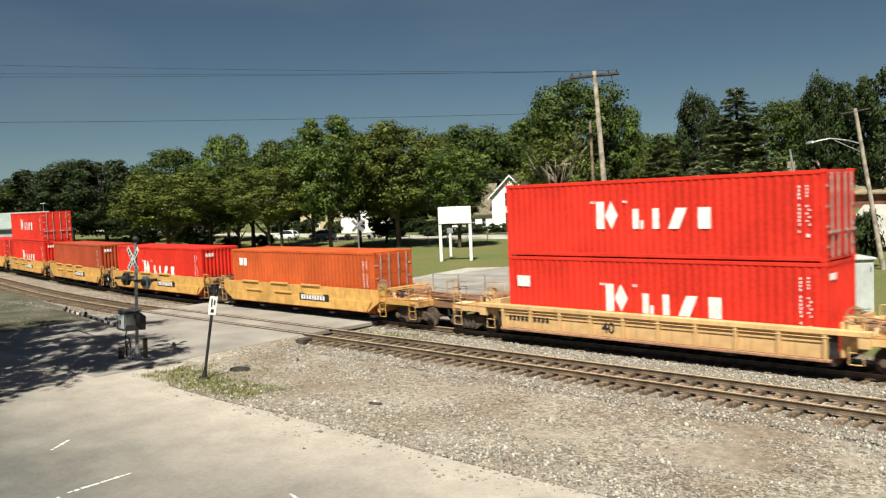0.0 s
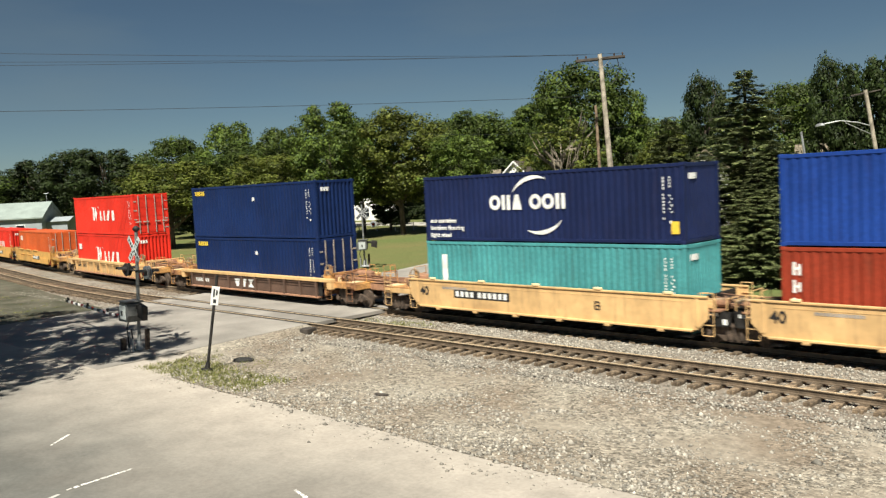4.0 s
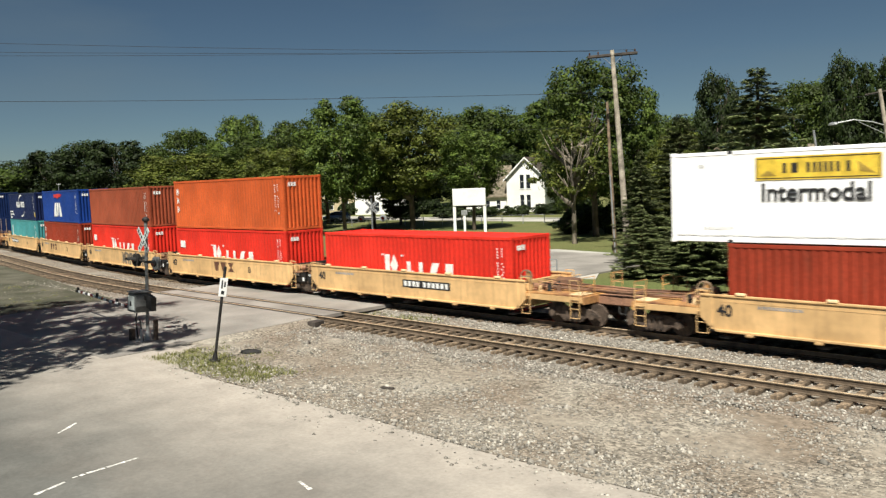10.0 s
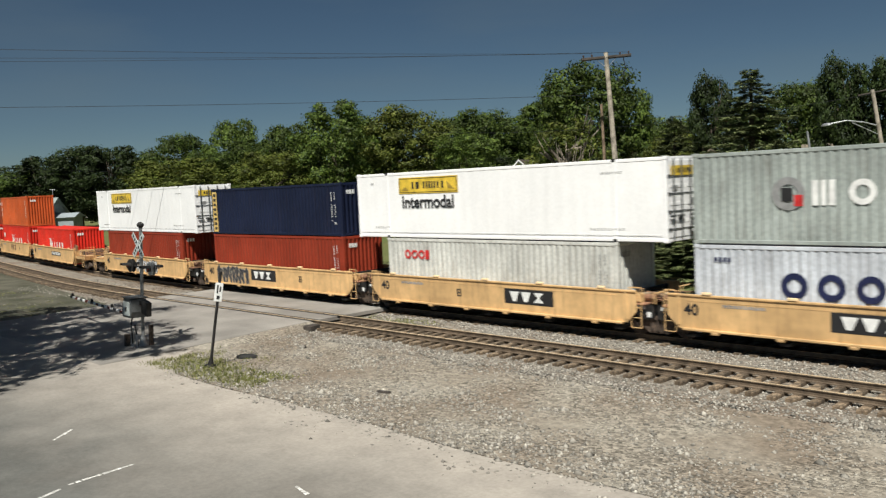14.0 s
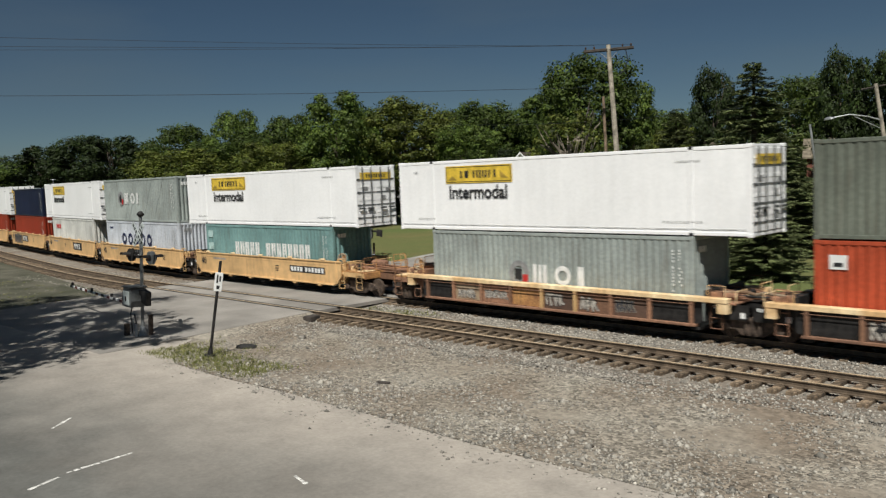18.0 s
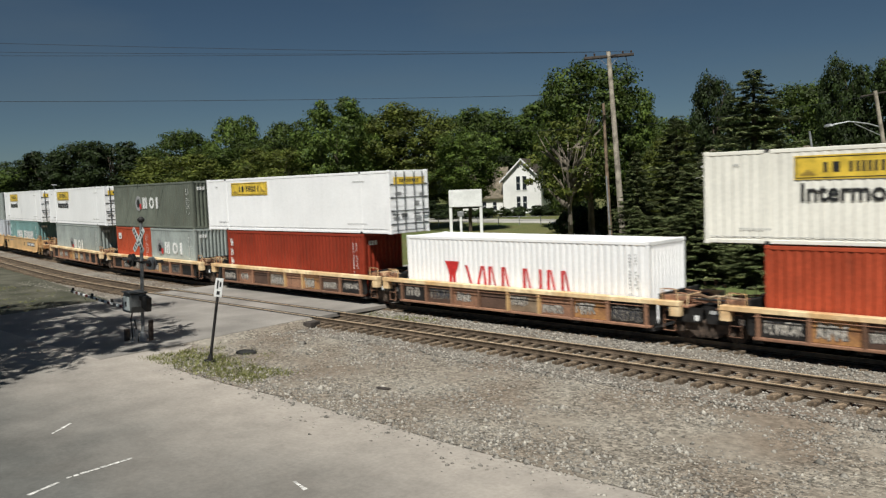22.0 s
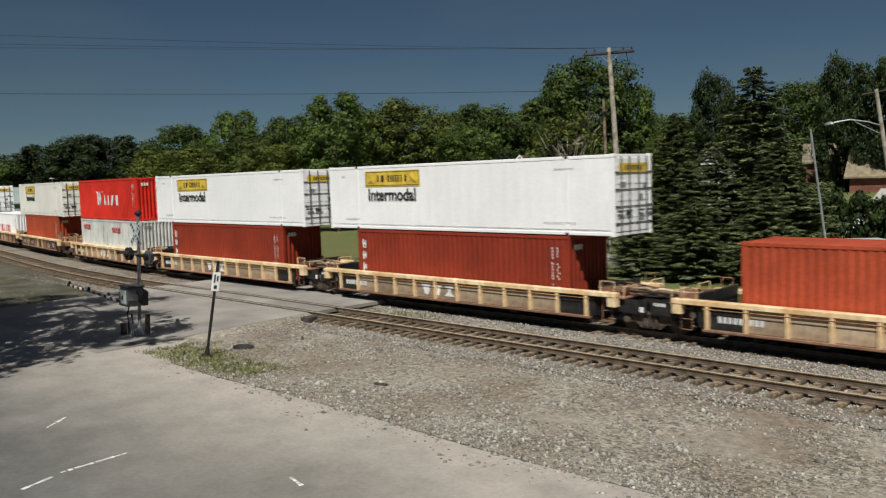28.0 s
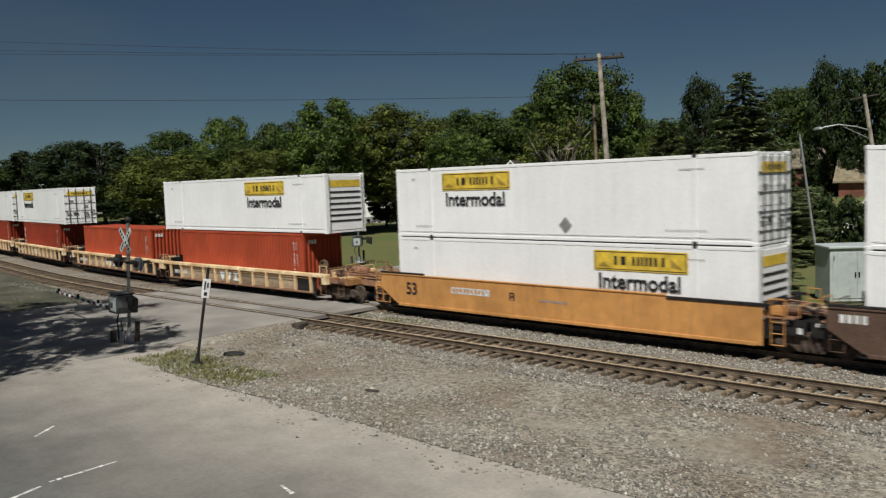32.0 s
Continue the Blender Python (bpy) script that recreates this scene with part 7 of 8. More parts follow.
def build_houses():
    # the white house with a tall gable and a low wing
    hx, hy = -85.7, 78.3
    t = house("house", "white two storey wooden house with a steep front gable", hx, hy, -62, 8.5, 6.0, 5.6, 8.6, SIDING, ROOF_DARK,
              [("e", -0.55, 3.9, 0.6, 2.1), ("e", 0.45, 3.9, 0.6, 2.1), ("e", -0.55, 1.0, 0.6, 1.9), ("e", 0.45, 1.0, 0.6, 1.9), ("s", -2.2, 1.2, 0.8, 1.5), ("s", 1.0, 4.0, 0.8, 1.5)], trim=True)
    house("house", "low white wooden house wing under a brown roof", hx - 5.6, hy - 3.6, 28, 6.6, 5.2, 3.4, 7.5, SIDING, ROOF_GREY, [("s", -2.0, 0.9, 0.6, 1.3), ("s", 0.3, 0.9, 0.6, 1.3), ("s", 2.0, 0.9, 0.6, 1.3)])
    house("house", "cream wooden house half hidden by trees", -128.5, 74.0, 24, 9.0, 7.0, 5.4, 8.4, SIDING_TAN, ROOF_DARK, [("s", -2.6, 3.4, 0.9, 1.5), ("s", 0.2, 3.4, 0.9, 1.5), ("s", 2.8, 3.4, 0.9, 1.5), ("s", -1.0, 0.8, 0.9, 1.6), ("s", 2.2, 0.8, 0.9, 1.6)])
    house("house", "white wooden house behind the trees", -113.2, 71.4, 28, 9.0, 7.0, 5.2, 8.0, SIDING, ROOF_DARK, [("s", -2.4, 3.2, 0.9, 1.5), ("s", 1.6, 3.2, 0.9, 1.5), ("s", -0.4, 0.8, 0.9, 1.6)])
    house("house", "low brown house under trees with a porch", -150.0, 60.0, 15, 11.0, 7.0, 2.8, 5.2, ROOF_TAN, ROOF_DARK, [("s", -3.0, 0.9, 1.4, 1.2), ("s", 2.4, 0.9, 1.4, 1.2)])
    house("house", "red brick house under a weathered roof", -36.2, 74.0, 20, 6.6, 7.0, 6.2, 8.1, BRICK_RED, ROOF_GREY, [("s", -1.6, 3.6, 0.9, 1.4), ("s", 1.4, 3.6, 0.9, 1.4)])
    house("house", "white gabled house behind spruces", -41.0, 53.4, 117, 6.0, 4.2, 6.3, 8.1, SIDING, ROOF_GREY, [("w", 0.3, 5.2, 0.6, 1.1)])
    house("garage", "low tan roofed garage with a white door", -26.0, 61.5, 12, 8.0, 6.5, 4.9, 7.0, BRICK_RED, ROOF_TAN, [("s", 1.5, 1.0, 1.2, 1.1)])
    # the rise on which the brick houses stand, with a paved drive up its near slope
    ring_ = [(math.cos(2 * math.pi * i / 28), math.sin(2 * math.pi * i / 28)) for i in range(28)]
    setting("bank", Shape().loft([[(-26 + a * rx, 66 + b * ry, z) for a, b in ring_] for rx, ry, z in ((22, 20, -0.6), (18, 16, 0.9), (14, 12, 2.3), (11, 9, 2.9))]), GRASS, "grassy rise under the brick houses", "bank", True)
    setting("drive", Shape().loft([[(-25.5, 46.0, -0.1), (-20.0, 47.2, 0.2), (-20.6, 57.0, 3.05), (-26.5, 57.6, 3.05)], [(-25.5, 46.0, 0.1), (-20.0, 47.2, 0.4), (-20.6, 57.0, 3.25), (-26.5, 57.6, 3.25)]]), FAR_ROAD, "pale paved drive up the rise", "drive")
    # pale commercial building far along the tracks
    bx, by = -144.3, 19.1
    z = ground_height(bx, by)
    t = thing("warehouse", "pale grey metal warehouse with a sloped roof", "building", pose(bx, by, z - 0.3, 0, 0, 50), "buildings")
    prof = [(-4, 0), (4, 0), (4, 4.5), (0, 6.6), (-4, 4.5)]
    part("wall", Shape().loft([[(-8, a, b) for a, b in prof][::-1], [(8, a, b) for a, b in prof][::-1]]), SIDING_GREY, t, "pale metal wall")
    slab = Shape()
    for sg in (-1, 1):
        ring_ = [(sg * 4.5, 4.27), (0, 6.64), (0, 6.84), (sg * 4.5, 4.47)]
        slab.loft([[(-8.4, a, b) for a, b in ring_], [(8.4, a, b) for a, b in ring_]])
    part("roof", slab, ROOF_METAL, t, "pale green sloped metal roof")
    part("annex", Shape().loft([[(8.02, -2.2, 0), (11.2, -2.2, 0), (11.2, 2.2, 0), (8.02, 2.2, 0)], [(8.02, -2.2, 3.6), (11.2, -2.2, 3.6), (11.2, 2.2, 3.6), (8.02, 2.2, 3.6)]]), SIDING_GREY, t, "low pale annex")
    part("annex_roof", Shape().loft([[(8.02, -2.6, 3.61), (11.6, -2.6, 3.61), (11.6, 2.6, 3.61), (8.02, 2.6, 3.61)], [(8.02, -0.2, 4.3), (11.6, -0.2, 4.3), (11.6, 0.2, 4.3), (8.02, 0.2, 4.3)]]), SIDING_GREY, t, "low pale annex roof")
    for u, v, w, h in ((-4, 2.6, 1.2, 1.0), (-1, 0.9, 1.6, 1.1), (2.5, 0.9, 1.2, 2.1), (4.8, 2.4, 1.2, 0.9)):
        win = part("window", Shape().box((u - w / 2 - 0.1, -4.06, v - 0.1), (u + w / 2 + 0.1, -3.98, v + h + 0.1)), WHITE_PAINT, t)
        part("pane", Shape().box((u - w / 2, -4.09, v), (u + w / 2, -4.05, v + h)), GLASS_DARK, win)
    part("antenna", Shape().tube([(7.6, 0, 6.6), (7.6, 0, 8.2)], 0.035, 6).tube([(7.2, 0, 8.1), (8.0, 0, 8.1)], 0.03, 5), GALV, t, "thin roof antenna")


# ---- poles, wires, signs ----
def wire(name, a, b, sag, label, r=0.014):
    a, b = Vector(a), Vector(b)
    pts = [a.lerp(b, i / 24) - Vector((0, 0, 4 * sag * (i / 24) * (1 - i / 24))) for i in range(25)]
    tagged(part(name, Shape().tube(pts, r, 4), WIRE), label, "cable", "overhead wires")


POLE = (-33.27, 25.07)


def build_poles():
    x, y = POLE
    h = 14.75
    t = thing("utility_pole", "tall grey wooden utility pole with a crossarm", "utility pole", pose(x, y, -0.5, 1.75, -2.6, 0), "utility poles")
    part("pole", Shape().tube([(0, 0, 0), (0.02, 0, 7), (0, 0, h)], [0.24, 0.20, 0.15], 12), POLE_WOOD, t)
    a = Vector((0.70, 0.72, 0.0)).normalized()
    arm = Shape().tube([tuple(a * -1.75 + Vector((0, 0, h - 0.35))), tuple(a * 1.75 + Vector((0, 0, h - 0.35)))], 0.12, 6)
    arm_o = part("crossarm", arm, DARK_WOOD, t, "dark weathered crossarm")
    for u in (-1.6, -1.0, 1.0, 1.6):
        q = a * u
        ins = Shape().tube([(q.x, q.y, h - 0.28), (q.x, q.y, h - 0.12), (q.x, q.y, h - 0.05)], [0.02, 0.07, 0.04], 8)
        part("insulator", ins, INSULATOR, t, "small brown insulator")
    part("brace", Shape().tube([tuple(a * 0.75 + Vector((0, 0, h - 0.38))), (0, 0, h - 1.1)], 0.02, 5).tube([tuple(a * -0.75 + Vector((0, 0, h - 0.38))), (0, 0, h - 1.1)], 0.02, 5), GALV, t)
    part("cable_loop", Shape().tube([tuple(a * 1.2 + Vector((0, 0, h - 0.45))), tuple(a * 1.3 + Vector((0, 0, h - 1.2))), tuple(a * 1.0 + Vector((0, 0, h - 1.9))), tuple(a * 0.5 + Vector((0, 0, h - 2.2)))], 0.03, 5), WIRE, t)
    # the lines cross over the tracks towards a pole beyond the lot
    for u, ex, ey, ez in ((-1.6, -59.2, -27.0, 14.55), (-1.0, -63.2, -26.2, 14.4), (1.6, -64.6, -25.8, 14.25)):
        q = Vector((x - 0.65, y - 0.43, h - 0.55)) + a * u
        wire("wire", q, (ex, ey, ez), 0.25, "dark overhead power line")
    wire("wire", (x - 0.5, y - 0.33, 11.3), (-60.3, -27.0, 11.3), 0.3, "dark overhead telephone cable", 0.018)
    wire("wire", (-128.0, 40.0, 9.4), (-78.0, -8.0, 9.2), 0.3, "dark overhead service cable", 0.025)
    t = thing("old_pole", "thin weathered wooden pole beside the tall one", "utility pole", pose(-35.7, 27.1, -0.5, 2.0, -0.8, 0), "utility poles")
    part("pole", Shape().tube([(0, 0, 0), (-0.03, 0, 5.6), (0, 0, 11.4)], [0.15, 0.13, 0.10], 9), OLD_WOOD, t)
    part("conduit", Shape().tube([(0.1, -0.16, 0), (0.0, -0.16, 6.0)], 0.06, 6), GALV, t, "pale metal conduit")
    # slim metal poles
    for px, py, h, r, lab in ((-14.6, 13.6, 7.8, 0.06, "tall pale metal pipe with a collar"), (-122.0, 47.8, 7.4, 0.10, "plain grey metal pole")):
        t = thing("metal_pole", lab, "pole", pose(px, py, ground_height(px, py) - 0.1, 5.4 if px > -50 else 0, -5.8 if px > -50 else 0, 0), "metal poles")
        part("pole", Shape().tube([(0, 0, 0), (0, 0, h)], [r, r * 0.85], 10), GALV, t)
        part("collar", Shape().tube([(0, 0, 1.7), (0, 0, 2.0)], r * 1.6, 10), GALV, t)
    # street lamp on a wooden pole
    sx, sy = -17.7, 33.8
    t = thing("street_lamp", "wooden street lamp pole with a curved metal arm", "street lamp", pose(sx, sy, -0.5, 4.8, -7.2, 0), "utility poles")
    part("pole", Shape().tube([(0, 0, 0), (0, 0, 11.0)], [0.17, 0.12], 10), POLE_WOOD, t)
    d = Vector((-0.55, -0.45, 0)).normalized()
    pts = [(0, 0, 8.6), tuple(d * 0.8 + Vector((0, 0, 9.0))), tuple(d * 1.9 + Vector((0, 0, 9.35))), tuple(d * 2.9 + Vector((0, 0, 9.35)))]
    part("arm", Shape().tube(pts, 0.045, 7), GALV, t, "curved pale metal arm")
    part("brace", Shape().tube([(0, 0, 8.0), tuple(d * 1.6 + Vector((0, 0, 9.15)))], 0.03, 6), GALV, t)
    e = d * 3.2 + Vector((0, 0, 9.33))
    part("lamp_head", Shape().loft([[tuple(e + Vector((s * math.cos(a_), s * 0.6 * math.sin(a_), z))) for a_ in [2 * math.pi * k / 12 for k in range(12)]] for s, z in ((0.16, -0.10), (0.34, -0.05), (0.30, 0.06), (0.10, 0.12))]), GALV, t, "pale cobra lamp head")
    part("crossarm", Shape().tube([(-0.7, -0.7, 10.8), (0.7, 0.7, 10.8)], 0.05, 6), DARK_WOOD, t)
    wire("wire", (sx - 1.25, sy - 0.85, 10.1), (sx - 40, sy - 4, 10.5), 0.9, "dark overhead service cable")


def board_sign():
    p, q = Vector((-55.3, 29.7, 0)), Vector((-52.8, 31.6, 0))
    mid, ang = (p + q) / 2, math.degrees(math.atan2((q - p).y, (q - p).x))
    t = thing("sign_board", "blank white sign board on two white posts", "sign", pose(mid.x, mid.y, -0.42, 0, 0, ang))
    for u in (-1.42, 1.42):
        part("post", Shape().box((u - 0.14, -0.14, 0), (u + 0.14, 0.14, 4.0), 0.02), WHITE_PAINT, t, "square white post")
    part("board", Shape().box((-1.55, -0.22, 3.55), (1.55, 0.10, 5.15), 0.03), WHITE_PAINT, t, "blank white board")
    part("ledge", Shape().box((-1.3, -0.05, 3.38), (1.3, 0.05, 3.53), 0.01), DARK_WOOD, t)
    t = thing("small_sign", "low white post with a small plate", "sign", pose(-57.0, 33.0, -0.42, 0, 0, ang))
    part("post", Shape().box((-0.12, -0.1, 0), (0.12, 0.1, 3.0), 0.02), WHITE_PAINT, t)
    part("plate", Shape().box((-0.3, -0.14, 2.5), (0.3, -0.10, 3.0), 0.01), GALV, t)


def fence(name, a, b, h, n, mat, label, rails=(0.95, 0.5)):
    a, b = Vector((*a, 0)), Vector((*b, 0))
    t = thing(name, label, "fence", pose(a.x, a.y, ground_height(a.x, a.y)))
    post = Shape().tube([(0, 0, -0.1), (0, 0, h)], 0.05, 7).mesh("post", mat)
    for i in range(n + 1):
        p = (b - a) * (i / n)
        o = part("post", post, None, t)
        o.location = (p.x, p.y, ground_height(a.x + p.x, a.y + p.y) - ground_height(a.x, a.y))
    for k in rails:
        dz = ground_height(b.x, b.y) - ground_height(a.x, a.y)
        part("rail", Shape().tube([(0, 0, h * k), ((b - a).x, (b - a).y, h * k + dz)], 0.022, 5), mat, t)


# ---- crossing signals ----
def signal(x, y, turn, label, arm=0.0, arm_turn=0.0, box=True, blade=WHITE_PAINT, tilt=0.0):
    """A crossing signal mast: crossbuck, two lamp pairs with round shields, bell, gate gear."""
    lean = pose(0, 0, 0, -tilt, tilt, 0)
    t = thing("crossing_signal", label, "crossing signal", pose(x, y, -0.28) @ lean @ pose(0, 0, 0, 0, 0, turn), "crossing signals")
    part("mast", Shape().tube([(0, 0, 0.1), (0, 0, 4.75)], 0.065, 12), DULL_GALV, t, "dull galvanised mast")
    part("base", Shape().box((-0.22, -0.22, 0), (0.22, 0.22, 0.12), 0.02).tube([(0, 0, 0.1), (0, 0, 0.45)], [0.16, 0.09], 12), GALV, t)
    part("bell", Shape().loft([[(r * math.cos(a), r * math.sin(a), z) for a in [2 * math.pi * k / 14 for k in range(14)]] for r, z in ((0.06, 4.72), (0.14, 4.80), (0.14, 4.86), (0.05, 4.95))]), BLACK_STEEL, t, "dark bell")
    for a in (45, -45):
        o = part("crossbuck_blade", Shape().box((-0.61, -0.02, -0.115), (0.61, 0.0, 0.115), 0.006), blade, t, "crossbuck blade")
        o.matrix_basis = pose(0, -0.09 - (0.022 if a > 0 else 0), 4.05, 0, a, 0)
        letters = Shape()
        for k in range(6):
            letters.box((-0.46 + k * 0.16 + (0.05 if k > 2 else -0.05), -0.027, -0.06), (-0.38 + k * 0.16 + (0.05 if k > 2 else -0.05), -0.021, 0.06))
        part("marking", letters, MARK_BLACK, o)
    part("lamp_arm", Shape().tube([(-0.86, 0, 3.2), (0.86, 0, 3.2)], 0.035, 8), BLACK_STEEL, t)
    for face in (-1, 1):
        for u in (-0.84, 0.84):
            m = pose(u, face * 0.05, 3.2, 0, 0, 0 if face < 0 else 180)
            sh = part("lamp_shield", Shape().tube([(0, 0.0, 0), (0, -0.02, 0)], 0.26, 18), BLACK_STEEL if u < 0 else GALV, t, "round black lamp shield" if u < 0 else "round pale grey lamp shield")
            sh.matrix_basis = m
            part("lamp_body", Shape().tube([(0, -0.02, 0), (0, -0.12, 0)], [0.13, 0.12], 14), BLACK_STEEL, sh)
            part("lens", Shape().tube([(0, -0.121, 0), (0, -0.135, 0)], [0.105, 0.09], 14), LENS_RED, sh, "dark red unlit lens")
            hood = Shape()
            arc = [radians(10 + 20 * k) for k in range(9)]
            hood.loft([[(0.125 * math.cos(a), yy, 0.125 * math.sin(a)) for a in arc] + [(0.115 * math.cos(a), yy, 0.115 * math.sin(a)) for a in arc[::-1]] for yy in (-0.38, -0.11)])
            part("visor", hood, BLACK_STEEL, sh)
    if box:
        # the mechanism hangs high on the mast; its counterweight rides up on a bent arm behind
        g = part("gate_gear", Shape().prism([(-0.44, 1.28), (0.26, 1.28), (0.34, 1.52), (0.30, 1.98), (-0.30, 2.02), (-0.44, 1.74)], -0.60, 0.02), DARK_GREY, t, "dark grey gate mechanism box")
        part("gear_cover", Shape().box((-0.28, -0.64, 1.36), (0.22, -0.602, 1.90), 0.015), ALU_GREY, g, "grey cover plate")
        part("gear_lid", Shape().box((-0.36, -0.66, 2.03), (0.36, 0.06, 2.08), 0.015), DARK_GREY, g)
        part("latch", Shape().box((-0.06, -0.67, 1.52), (0.02, -0.642, 1.70), 0.01), BLACK_STEEL, g)
        part("counterweight", Shape().prism([(0.62, 1.52), (1.04, 1.40), (1.08, 1.92), (0.66, 2.0)], -0.34, -0.14).prism([(0.1, 1.78), (0.62, 1.76), (0.62, 1.92), (0.1, 1.94)], -0.27, -0.21), BLACK_STEEL, t, "dark counterweight plates")
        part("cable", Shape().tube([(-0.2, -0.3, 1.3), (-0.3, -0.34, 0.95), (-0.18, -0.36, 0.6), (-0.24, -0.3, 0.1)], 0.028, 6), RUBBER, t, "black hanging cable")
        part("conduit", Shape().tube([(0.08, -0.22, 0), (0.12, -0.3, 0.5), (0.0, -0.32, 0.96)], 0.03, 7), BLACK_STEEL, t)
        part("junction_case", Shape().box((-0.60, -0.50, 0.0), (-0.44, -0.3, 0.55), 0.02), TRUCK_STEEL, t, "dark ground case")
        part("junction_case", Shape().box((0.24, 0.1, 0.0), (0.38, 0.26, 0.95), 0.02), TRUCK_STEEL, t, "dark ground case")
        part("foundation", Shape().box((-0.3, -0.45, 0.0), (0.4, 0.35, 0.10), 0.02).tube([(-0.25, -0.3, 0), (-0.25, -0.3, 0.7)], 0.05, 7).tube([(0.2, -0.35, 0), (0.2, -0.35, 0.6)], 0.05, 7), GALV, t)
    if arm:
        g = part("gate_arm", Shape().box((0.0, -0.03, -0.05), (arm, 0.03, 0.05), 0.01), WHITE_PAINT, t, "striped lowered gate arm")
        g.matrix_basis = pose(-0.1, -0.10, 1.25, 0, 0, -turn) @ lean.inverted() @ pose(0, 0, 0, 0, 0, turn + arm_turn)
        n = int(arm / 0.42)
        for k in range(n):
            if k % 2 == 0:
                part("stripe", Shape().box((k * 0.42 + 0.3, -0.036, -0.056), (k * 0.42 + 0.72, 0.036, 0.056), 0.01), MARK_BLACK if k % 4 else LENS_RED, g)
        for u in (0.35, 0.65, 0.98):
            part("arm_lamp", Shape().box((arm * u - 0.06, -0.05, 0.05), (arm * u + 0.06, 0.05, 0.2), 0.02), BLACK_STEEL, g)


def build_signals():
    signal(-31.35, -11.75, 0, "railway crossing signal with crossbuck and lowered gate", 9.8, 173, tilt=2.0, blade=ALU_GREY)
    signal(-49.0, 14.6, 40, "far railway crossing signal seen from behind", 0.0, blade=GALV)
    t = thing("marker_post", "leaning black post with a white marker plate", "sign post", pose(-25.6, -12.1, -0.24, -6.6, 7.8, 0))
    part("post", Shape().tube([(0, 0, 0), (0, 0, 3.3)], 0.05, 10), BLACK_STEEL, t, "black painted post")
    part("base", Shape().box((-0.16, -0.16, 0), (0.16, 0.16, 0.09), 0.03).tube([(0, 0, 0.05), (0, 0, 0.3)], [0.11, 0.065], 10), BLACK_STEEL, t)
    pl = part("plate", Shape().box((-0.13, -0.075, 2.28), (0.13, -0.05, 2.92), 0.008), WHITE_PAINT, t, "white marker plate")
    pl.matrix_basis = pose(0, 0, 0, 0, 0, 62)
    part("marking", Shape().box((-0.05, -0.082, 2.36), (0.05, -0.075, 2.48)).box((-0.07, -0.082, 2.56), (-0.02, -0.075, 2.84)).box((0.02, -0.082, 2.62), (0.07, -0.075, 2.80)), MARK_BLACK, pl)
    t = thing("scrap_tyre_piece", "flat black scrap lying on the gravel", "scrap", pose(-25.9, -10.5, -0.235, 0, 0, 25))
    part("scrap", Shape().loft([[(0.42 * math.cos(a) * k, 0.26 * math.sin(a) * k * (1 + 0.2 * math.sin(3 * a)), z) for a in [2 * math.pi * i / 12 for i in range(12)]] for k, z in ((1, 0), (0.95, 0.07), (0.6, 0.11))]), SCRAP_BLACK, t)
    for x, y, r in ((-17.9, -11.0, 20), (-25.6, -8.2, -30)):
        t = thing("scrap_wood", "weathered wood scrap lying on the gravel", "scrap", pose(x, y, -0.235, 0, 0, r))
        part("scrap", Shape().box((-0.22, -0.06, 0), (0.22, 0.06, 0.06), 0.02), DARK_WOOD, t)
    t = thing("tie_end_block", "dark timber block at the crossing edge", "timber", pose(-28.5, -5.75, -0.26, 0, 0, 8))
    part("timber", Shape().box((-0.22, -0.3, 0), (0.22, 0.3, 0.24), 0.03), DARK_WOOD, t)


def cabinet(x, y, turn, w, h, d, label):
    t = thing("equipment_cabinet", label, "cabinet", pose(x, y, -0.45, 0, 0, turn), "equipment cabinets")
    b = part("body", Shape().box((-w / 2, -d / 2, 0.15), (w / 2, d / 2, h), 0.03), ALU_GREY, t)
    part("roof", Shape().box((-w / 2 - 0.08, -d / 2 - 0.1, h), (w / 2 + 0.08, d / 2 + 0.1, h + 0.12), 0.03), ALU_GREY, t, "overhanging pale roof")
    part("foundation", Shape().box((-w / 2 + 0.1, -d / 2 + 0.1, 0), (w / 2 - 0.1, d / 2 - 0.1, 0.15), 0.02), CONCRETE, t)
    for sg in (-1, 1):
        dr = part("door", Shape().box((min(0.02 * sg, sg * (w / 2 - 0.12)), -d / 2 - 0.03, 0.3), (max(0.02 * sg, sg * (w / 2 - 0.12)), -d / 2 - 0.002, h - 0.15), 0.01), ALU_GREY, t)
        part("handle", Shape().box((0.08 * sg - 0.03, -d / 2 - 0.08, h * 0.5), (0.08 * sg + 0.03, -d / 2 - 0.03, h * 0.5 + 0.22), 0.01), BLACK_STEEL, dr, "dark handle")
        part("hinge", Shape().box((sg * (w / 2 - 0.16) - 0.03, -d / 2 - 0.05, h - 0.5), (sg * (w / 2 - 0.16) + 0.03, -d / 2 - 0.02, h - 0.3)), GALV, dr)


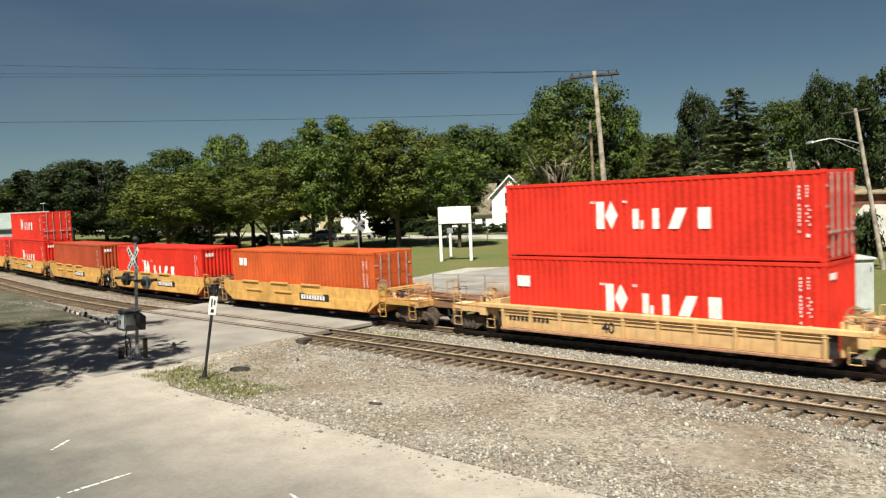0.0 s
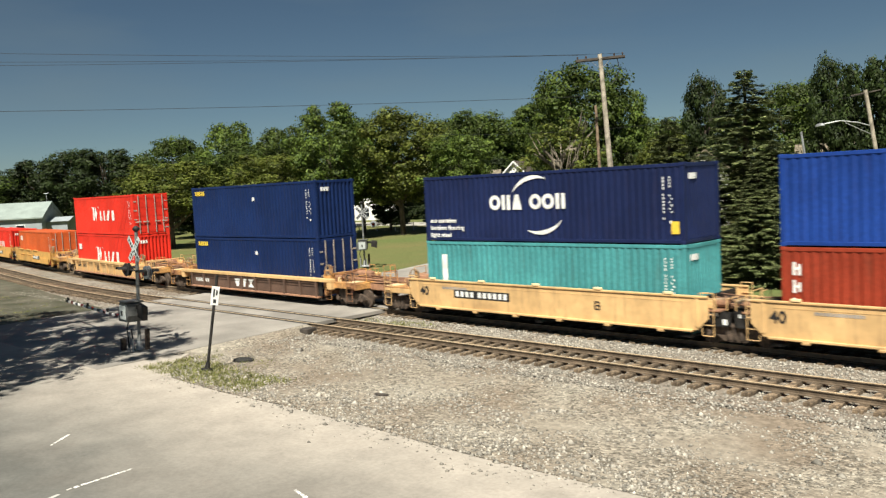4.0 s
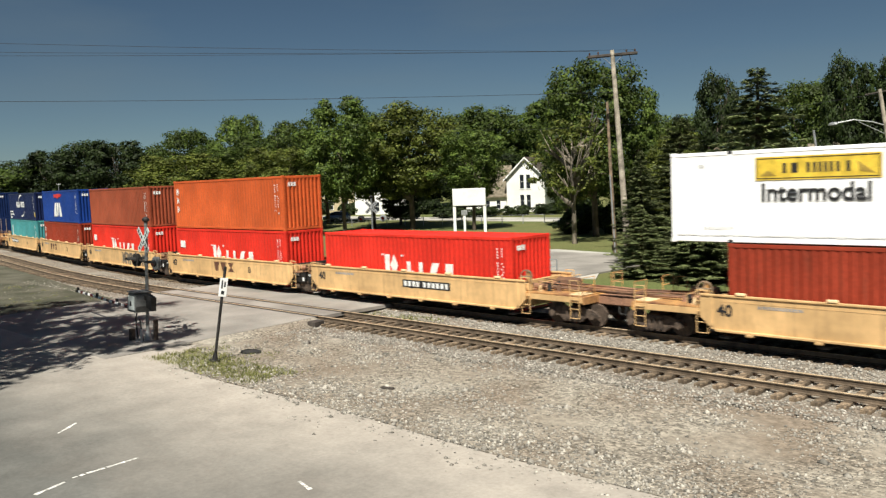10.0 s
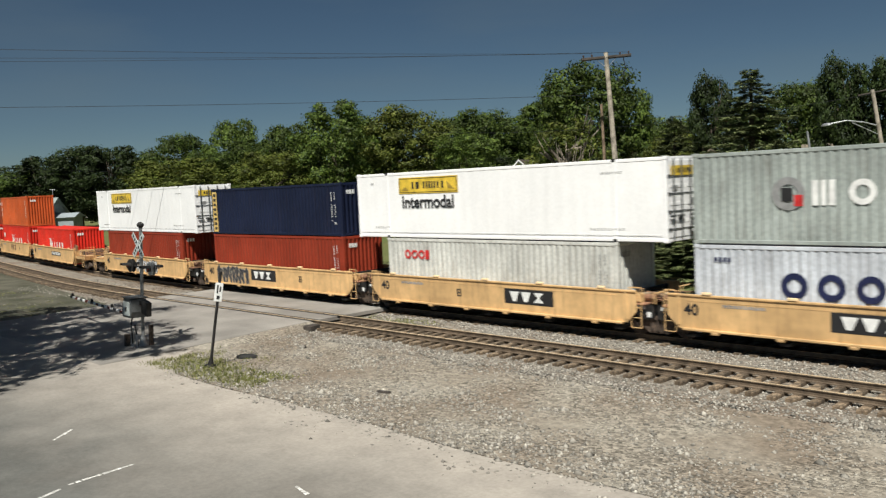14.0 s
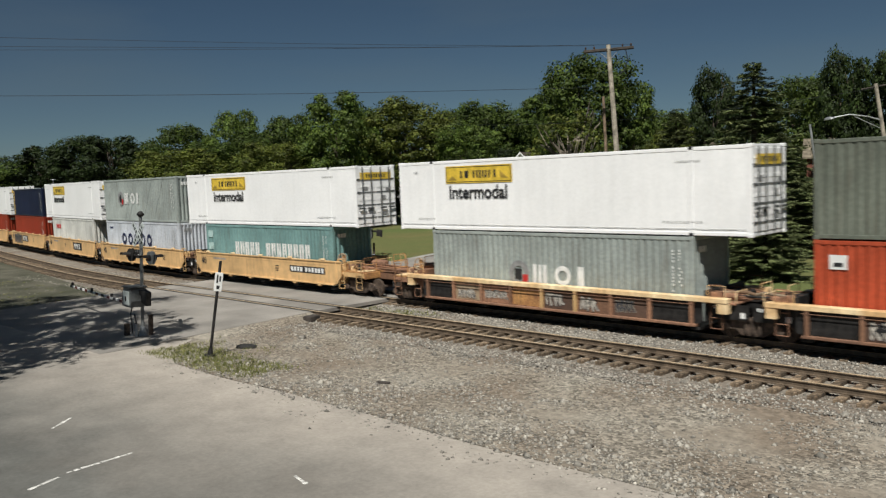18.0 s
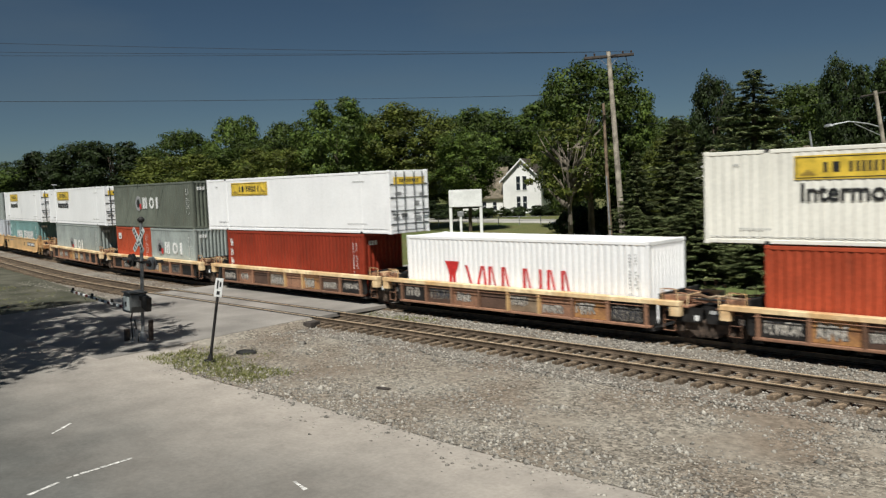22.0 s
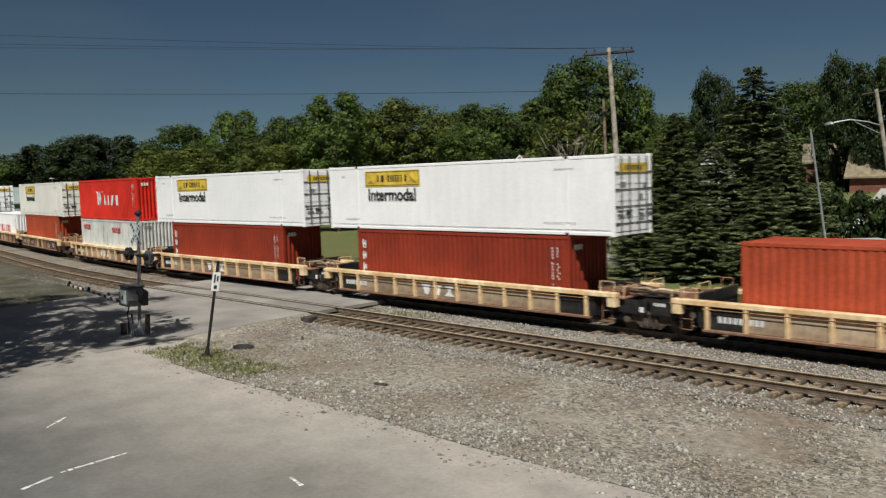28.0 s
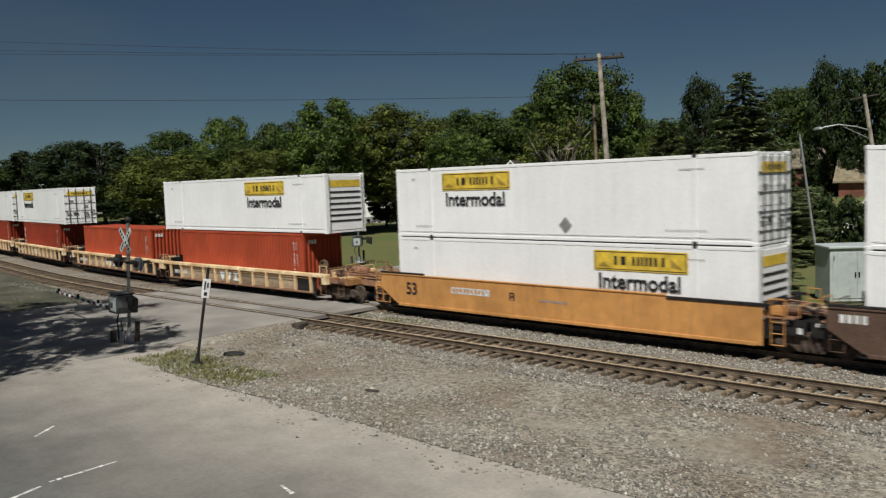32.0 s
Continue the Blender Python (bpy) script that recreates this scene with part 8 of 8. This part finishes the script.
# ---- road vehicles ----
def vehicle(name, label, m, paint_mat, length=4.3, height=1.55):
    """A hatchback: lofted body and cabin, glass, wheels, lights; its front points along +x."""
    t = thing(name, label, "car", m)
    w = 0.88
    st = [(-2.12, 0.45, 0.72, 0.80), (-2.05, 0.32, 0.98, 0.93), (-1.2, 0.24, 1.02, 1.0), (0.6, 0.22, 0.98, 1.0), (1.5, 0.24, 0.92, 0.98), (2.0, 0.30, 0.76, 0.90), (2.14, 0.40, 0.62, 0.76)]

    def ringed(x, z0, z1, k):
        a = w * k
        return [(x, -a * 0.9, z0), (x, a * 0.9, z0), (x, a, z0 + 0.12), (x, a * 1.01, (z0 + z1) / 2), (x, a * 0.96, z1 - 0.05), (x, a * 0.86, z1), (x, -a * 0.86, z1), (x, -a * 0.96, z1 - 0.05), (x, -a * 1.01, (z0 + z1) / 2), (x, -a, z0 + 0.12)]
    k = length / 4.28
    part("body", Shape().loft([ringed(x * k, z0, z1, q) for x, z0, z1, q in st]), paint_mat, t, smooth=True)
    cab = [(-1.98, 0.92, 0.74, 0.80), (-1.55, 1.42, 0.62, 0.78), (-0.6, height, 0.60, 0.78), (0.2, height - 0.04, 0.60, 0.78), (1.15, 0.95, 0.76, 0.80)]
    s = Shape()
    rings = []
    for x, z, a, b in cab:
        rings.append([(x * k, -w * 0.92, 0.90), (x * k, w * 0.92, 0.90), (x * k, w * b, max(0.91, z - 0.08)), (x * k, w * a, max(0.92, z)), (x * k, -w * a, max(0.92, z)), (x * k, -w * b, max(0.91, z - 0.08))])
    part("cabin", s.loft(rings), GLASS_DARK, t, "dark tinted windows")
    rf = Shape().loft([[(-1.6 * k, -0.52, 1.42), (-0.6 * k, -0.54, height + 0.01), (0.25 * k, -0.54, height - 0.03), (0.25 * k, 0.54, height - 0.03), (-0.6 * k, 0.54, height + 0.01), (-1.6 * k, 0.52, 1.42)],
                       [(-1.6 * k, -0.5, 1.45), (-0.6 * k, -0.52, height + 0.045), (0.25 * k, -0.52, height + 0.0), (0.25 * k, 0.52, height + 0.0), (-0.6 * k, 0.52, height + 0.045), (-1.6 * k, 0.5, 1.45)]])
    part("roof", rf, paint_mat, t)
    for sg in (-1, 1):
        for a, b in (((1.12, 0.97), (0.25, height - 0.03)), ((-0.45, 0.97), (-0.4, height)), ((-1.95, 0.97), (-1.55, 1.44))):
            part("pillar", Shape().tube([(a[0] * k, sg * w * 0.86, a[1]), (b[0] * k, sg * w * 0.70, b[1])], 0.045, 6), paint_mat, t)
        part("mirror", Shape().box((0.75, sg * 0.98 - 0.1, 0.98), (0.93, sg * 0.98 + 0.1, 1.12), 0.04), paint_mat, t)
        part("headlight", Shape().box((1.86 * k, sg * 0.62 - 0.17, 0.62), (2.10 * k, sg * 0.62 + 0.17, 0.78), 0.05), CHROME, t, "clear headlight")
        part("tail_light", Shape().box((-2.12 * k, sg * 0.68 - 0.12, 0.75), (-1.98 * k, sg * 0.68 + 0.12, 1.0), 0.03), LENS_RED, t)
        for x in (1.32, -1.28):
            wh = part("wheel", Shape().tube([(0, -0.11, 0), (0, 0.11, 0)], 0.32, 20), TYRE, t, "black tyre")
            wh.location = (x * k, sg * 0.80, 0.32)
            part("rim", Shape().tube([(0, -0.125, 0), (0, 0.125, 0)], [0.20, 0.20], 12), CHROME, wh, "bright wheel rim")
    part("grille", Shape().box((2.02 * k, -0.4, 0.42), (2.15 * k, 0.4, 0.58), 0.03), MARK_BLACK, t)
    part("bumper", Shape().box((2.0 * k, -0.78, 0.28), (2.17 * k, 0.78, 0.42), 0.05), paint_mat, t)
    return t


# x, y, height, half width
BUSHES = [(-88.0, 62.0, 1.6, 3.0), (-84.0, 65.0, 1.5, 3.0), (-80.0, 68.0, 1.5, 3.0), (-76.5, 71.0, 1.6, 3.0), (-93.0, 58.5, 2.2, 2.0), (-24.2, 36.5, 4.6, 2.6), (-19.9, 34.6, 4.0, 2.2),
          (-106.0, 44.0, 1.6, 1.8), (-112.0, 42.0, 1.5, 1.7), (-118.0, 40.0, 1.8, 2.2), (-72.0, 74.0, 3.2, 2.4), (-51.0, 43.0, 2.4, 2.2), (-47.2, 44.8, 2.8, 2.4), (-43.4, 46.6, 3.6, 2.8), (-54.0, 49.0, 2.6, 2.4), (-118.0, 67.0, 2.2, 2.6), (-126.0, 66.0, 2.4, 2.6), (-101.0, 70.0, 2.4, 2.8), (-96.0, 72.5, 2.2, 2.6), (-134.0, 66.0, 2.8, 2.8), (-104.5, 66.5, 1.8, 2.2), (-128.0, 36.0, 2.6, 2.4), (-62.5, 9.0, 1.0, 1.0), (-47.5, 8.5, 1.0, 0.7)]


build_tracks()
build_stones()
build_grass()
load_train()
build_cars()
build_trees()
build_bushes()
build_houses()
build_poles()
board_sign()
build_signals()
cabinet(-13.45, 13.5, 40, 2.3, 2.5, 1.8, "large grey metal equipment cabinet behind the track")
fence("chain_fence", (-100.0, 44.0), (-62.0, 56.0), 1.1, 14, GALV, "low grey wire fence along the lawn")
fence("rail_fence", (-38.5, 12.0), (-30.5, 13.2), 1.1, 4, GALV, "short grey pipe rail beside the lane", (0.98, 0.6, 0.2))
WAITING_CAR = vehicle("car", "silver blue hatchback waiting at the crossing", pose(-40.9, 18.0, -0.36, 0, 0, 240), CAR_SILVER)
vehicle("car", "white car parked by the houses", pose(-112.0, 52.0, ground_height(-112, 52), 0, 0, 200), CAR_WHITE)
vehicle("car", "dark parked car by the houses", pose(-105.0, 54.0, ground_height(-105, 54), 0, 0, 200), CAR_SILVER)
motions()
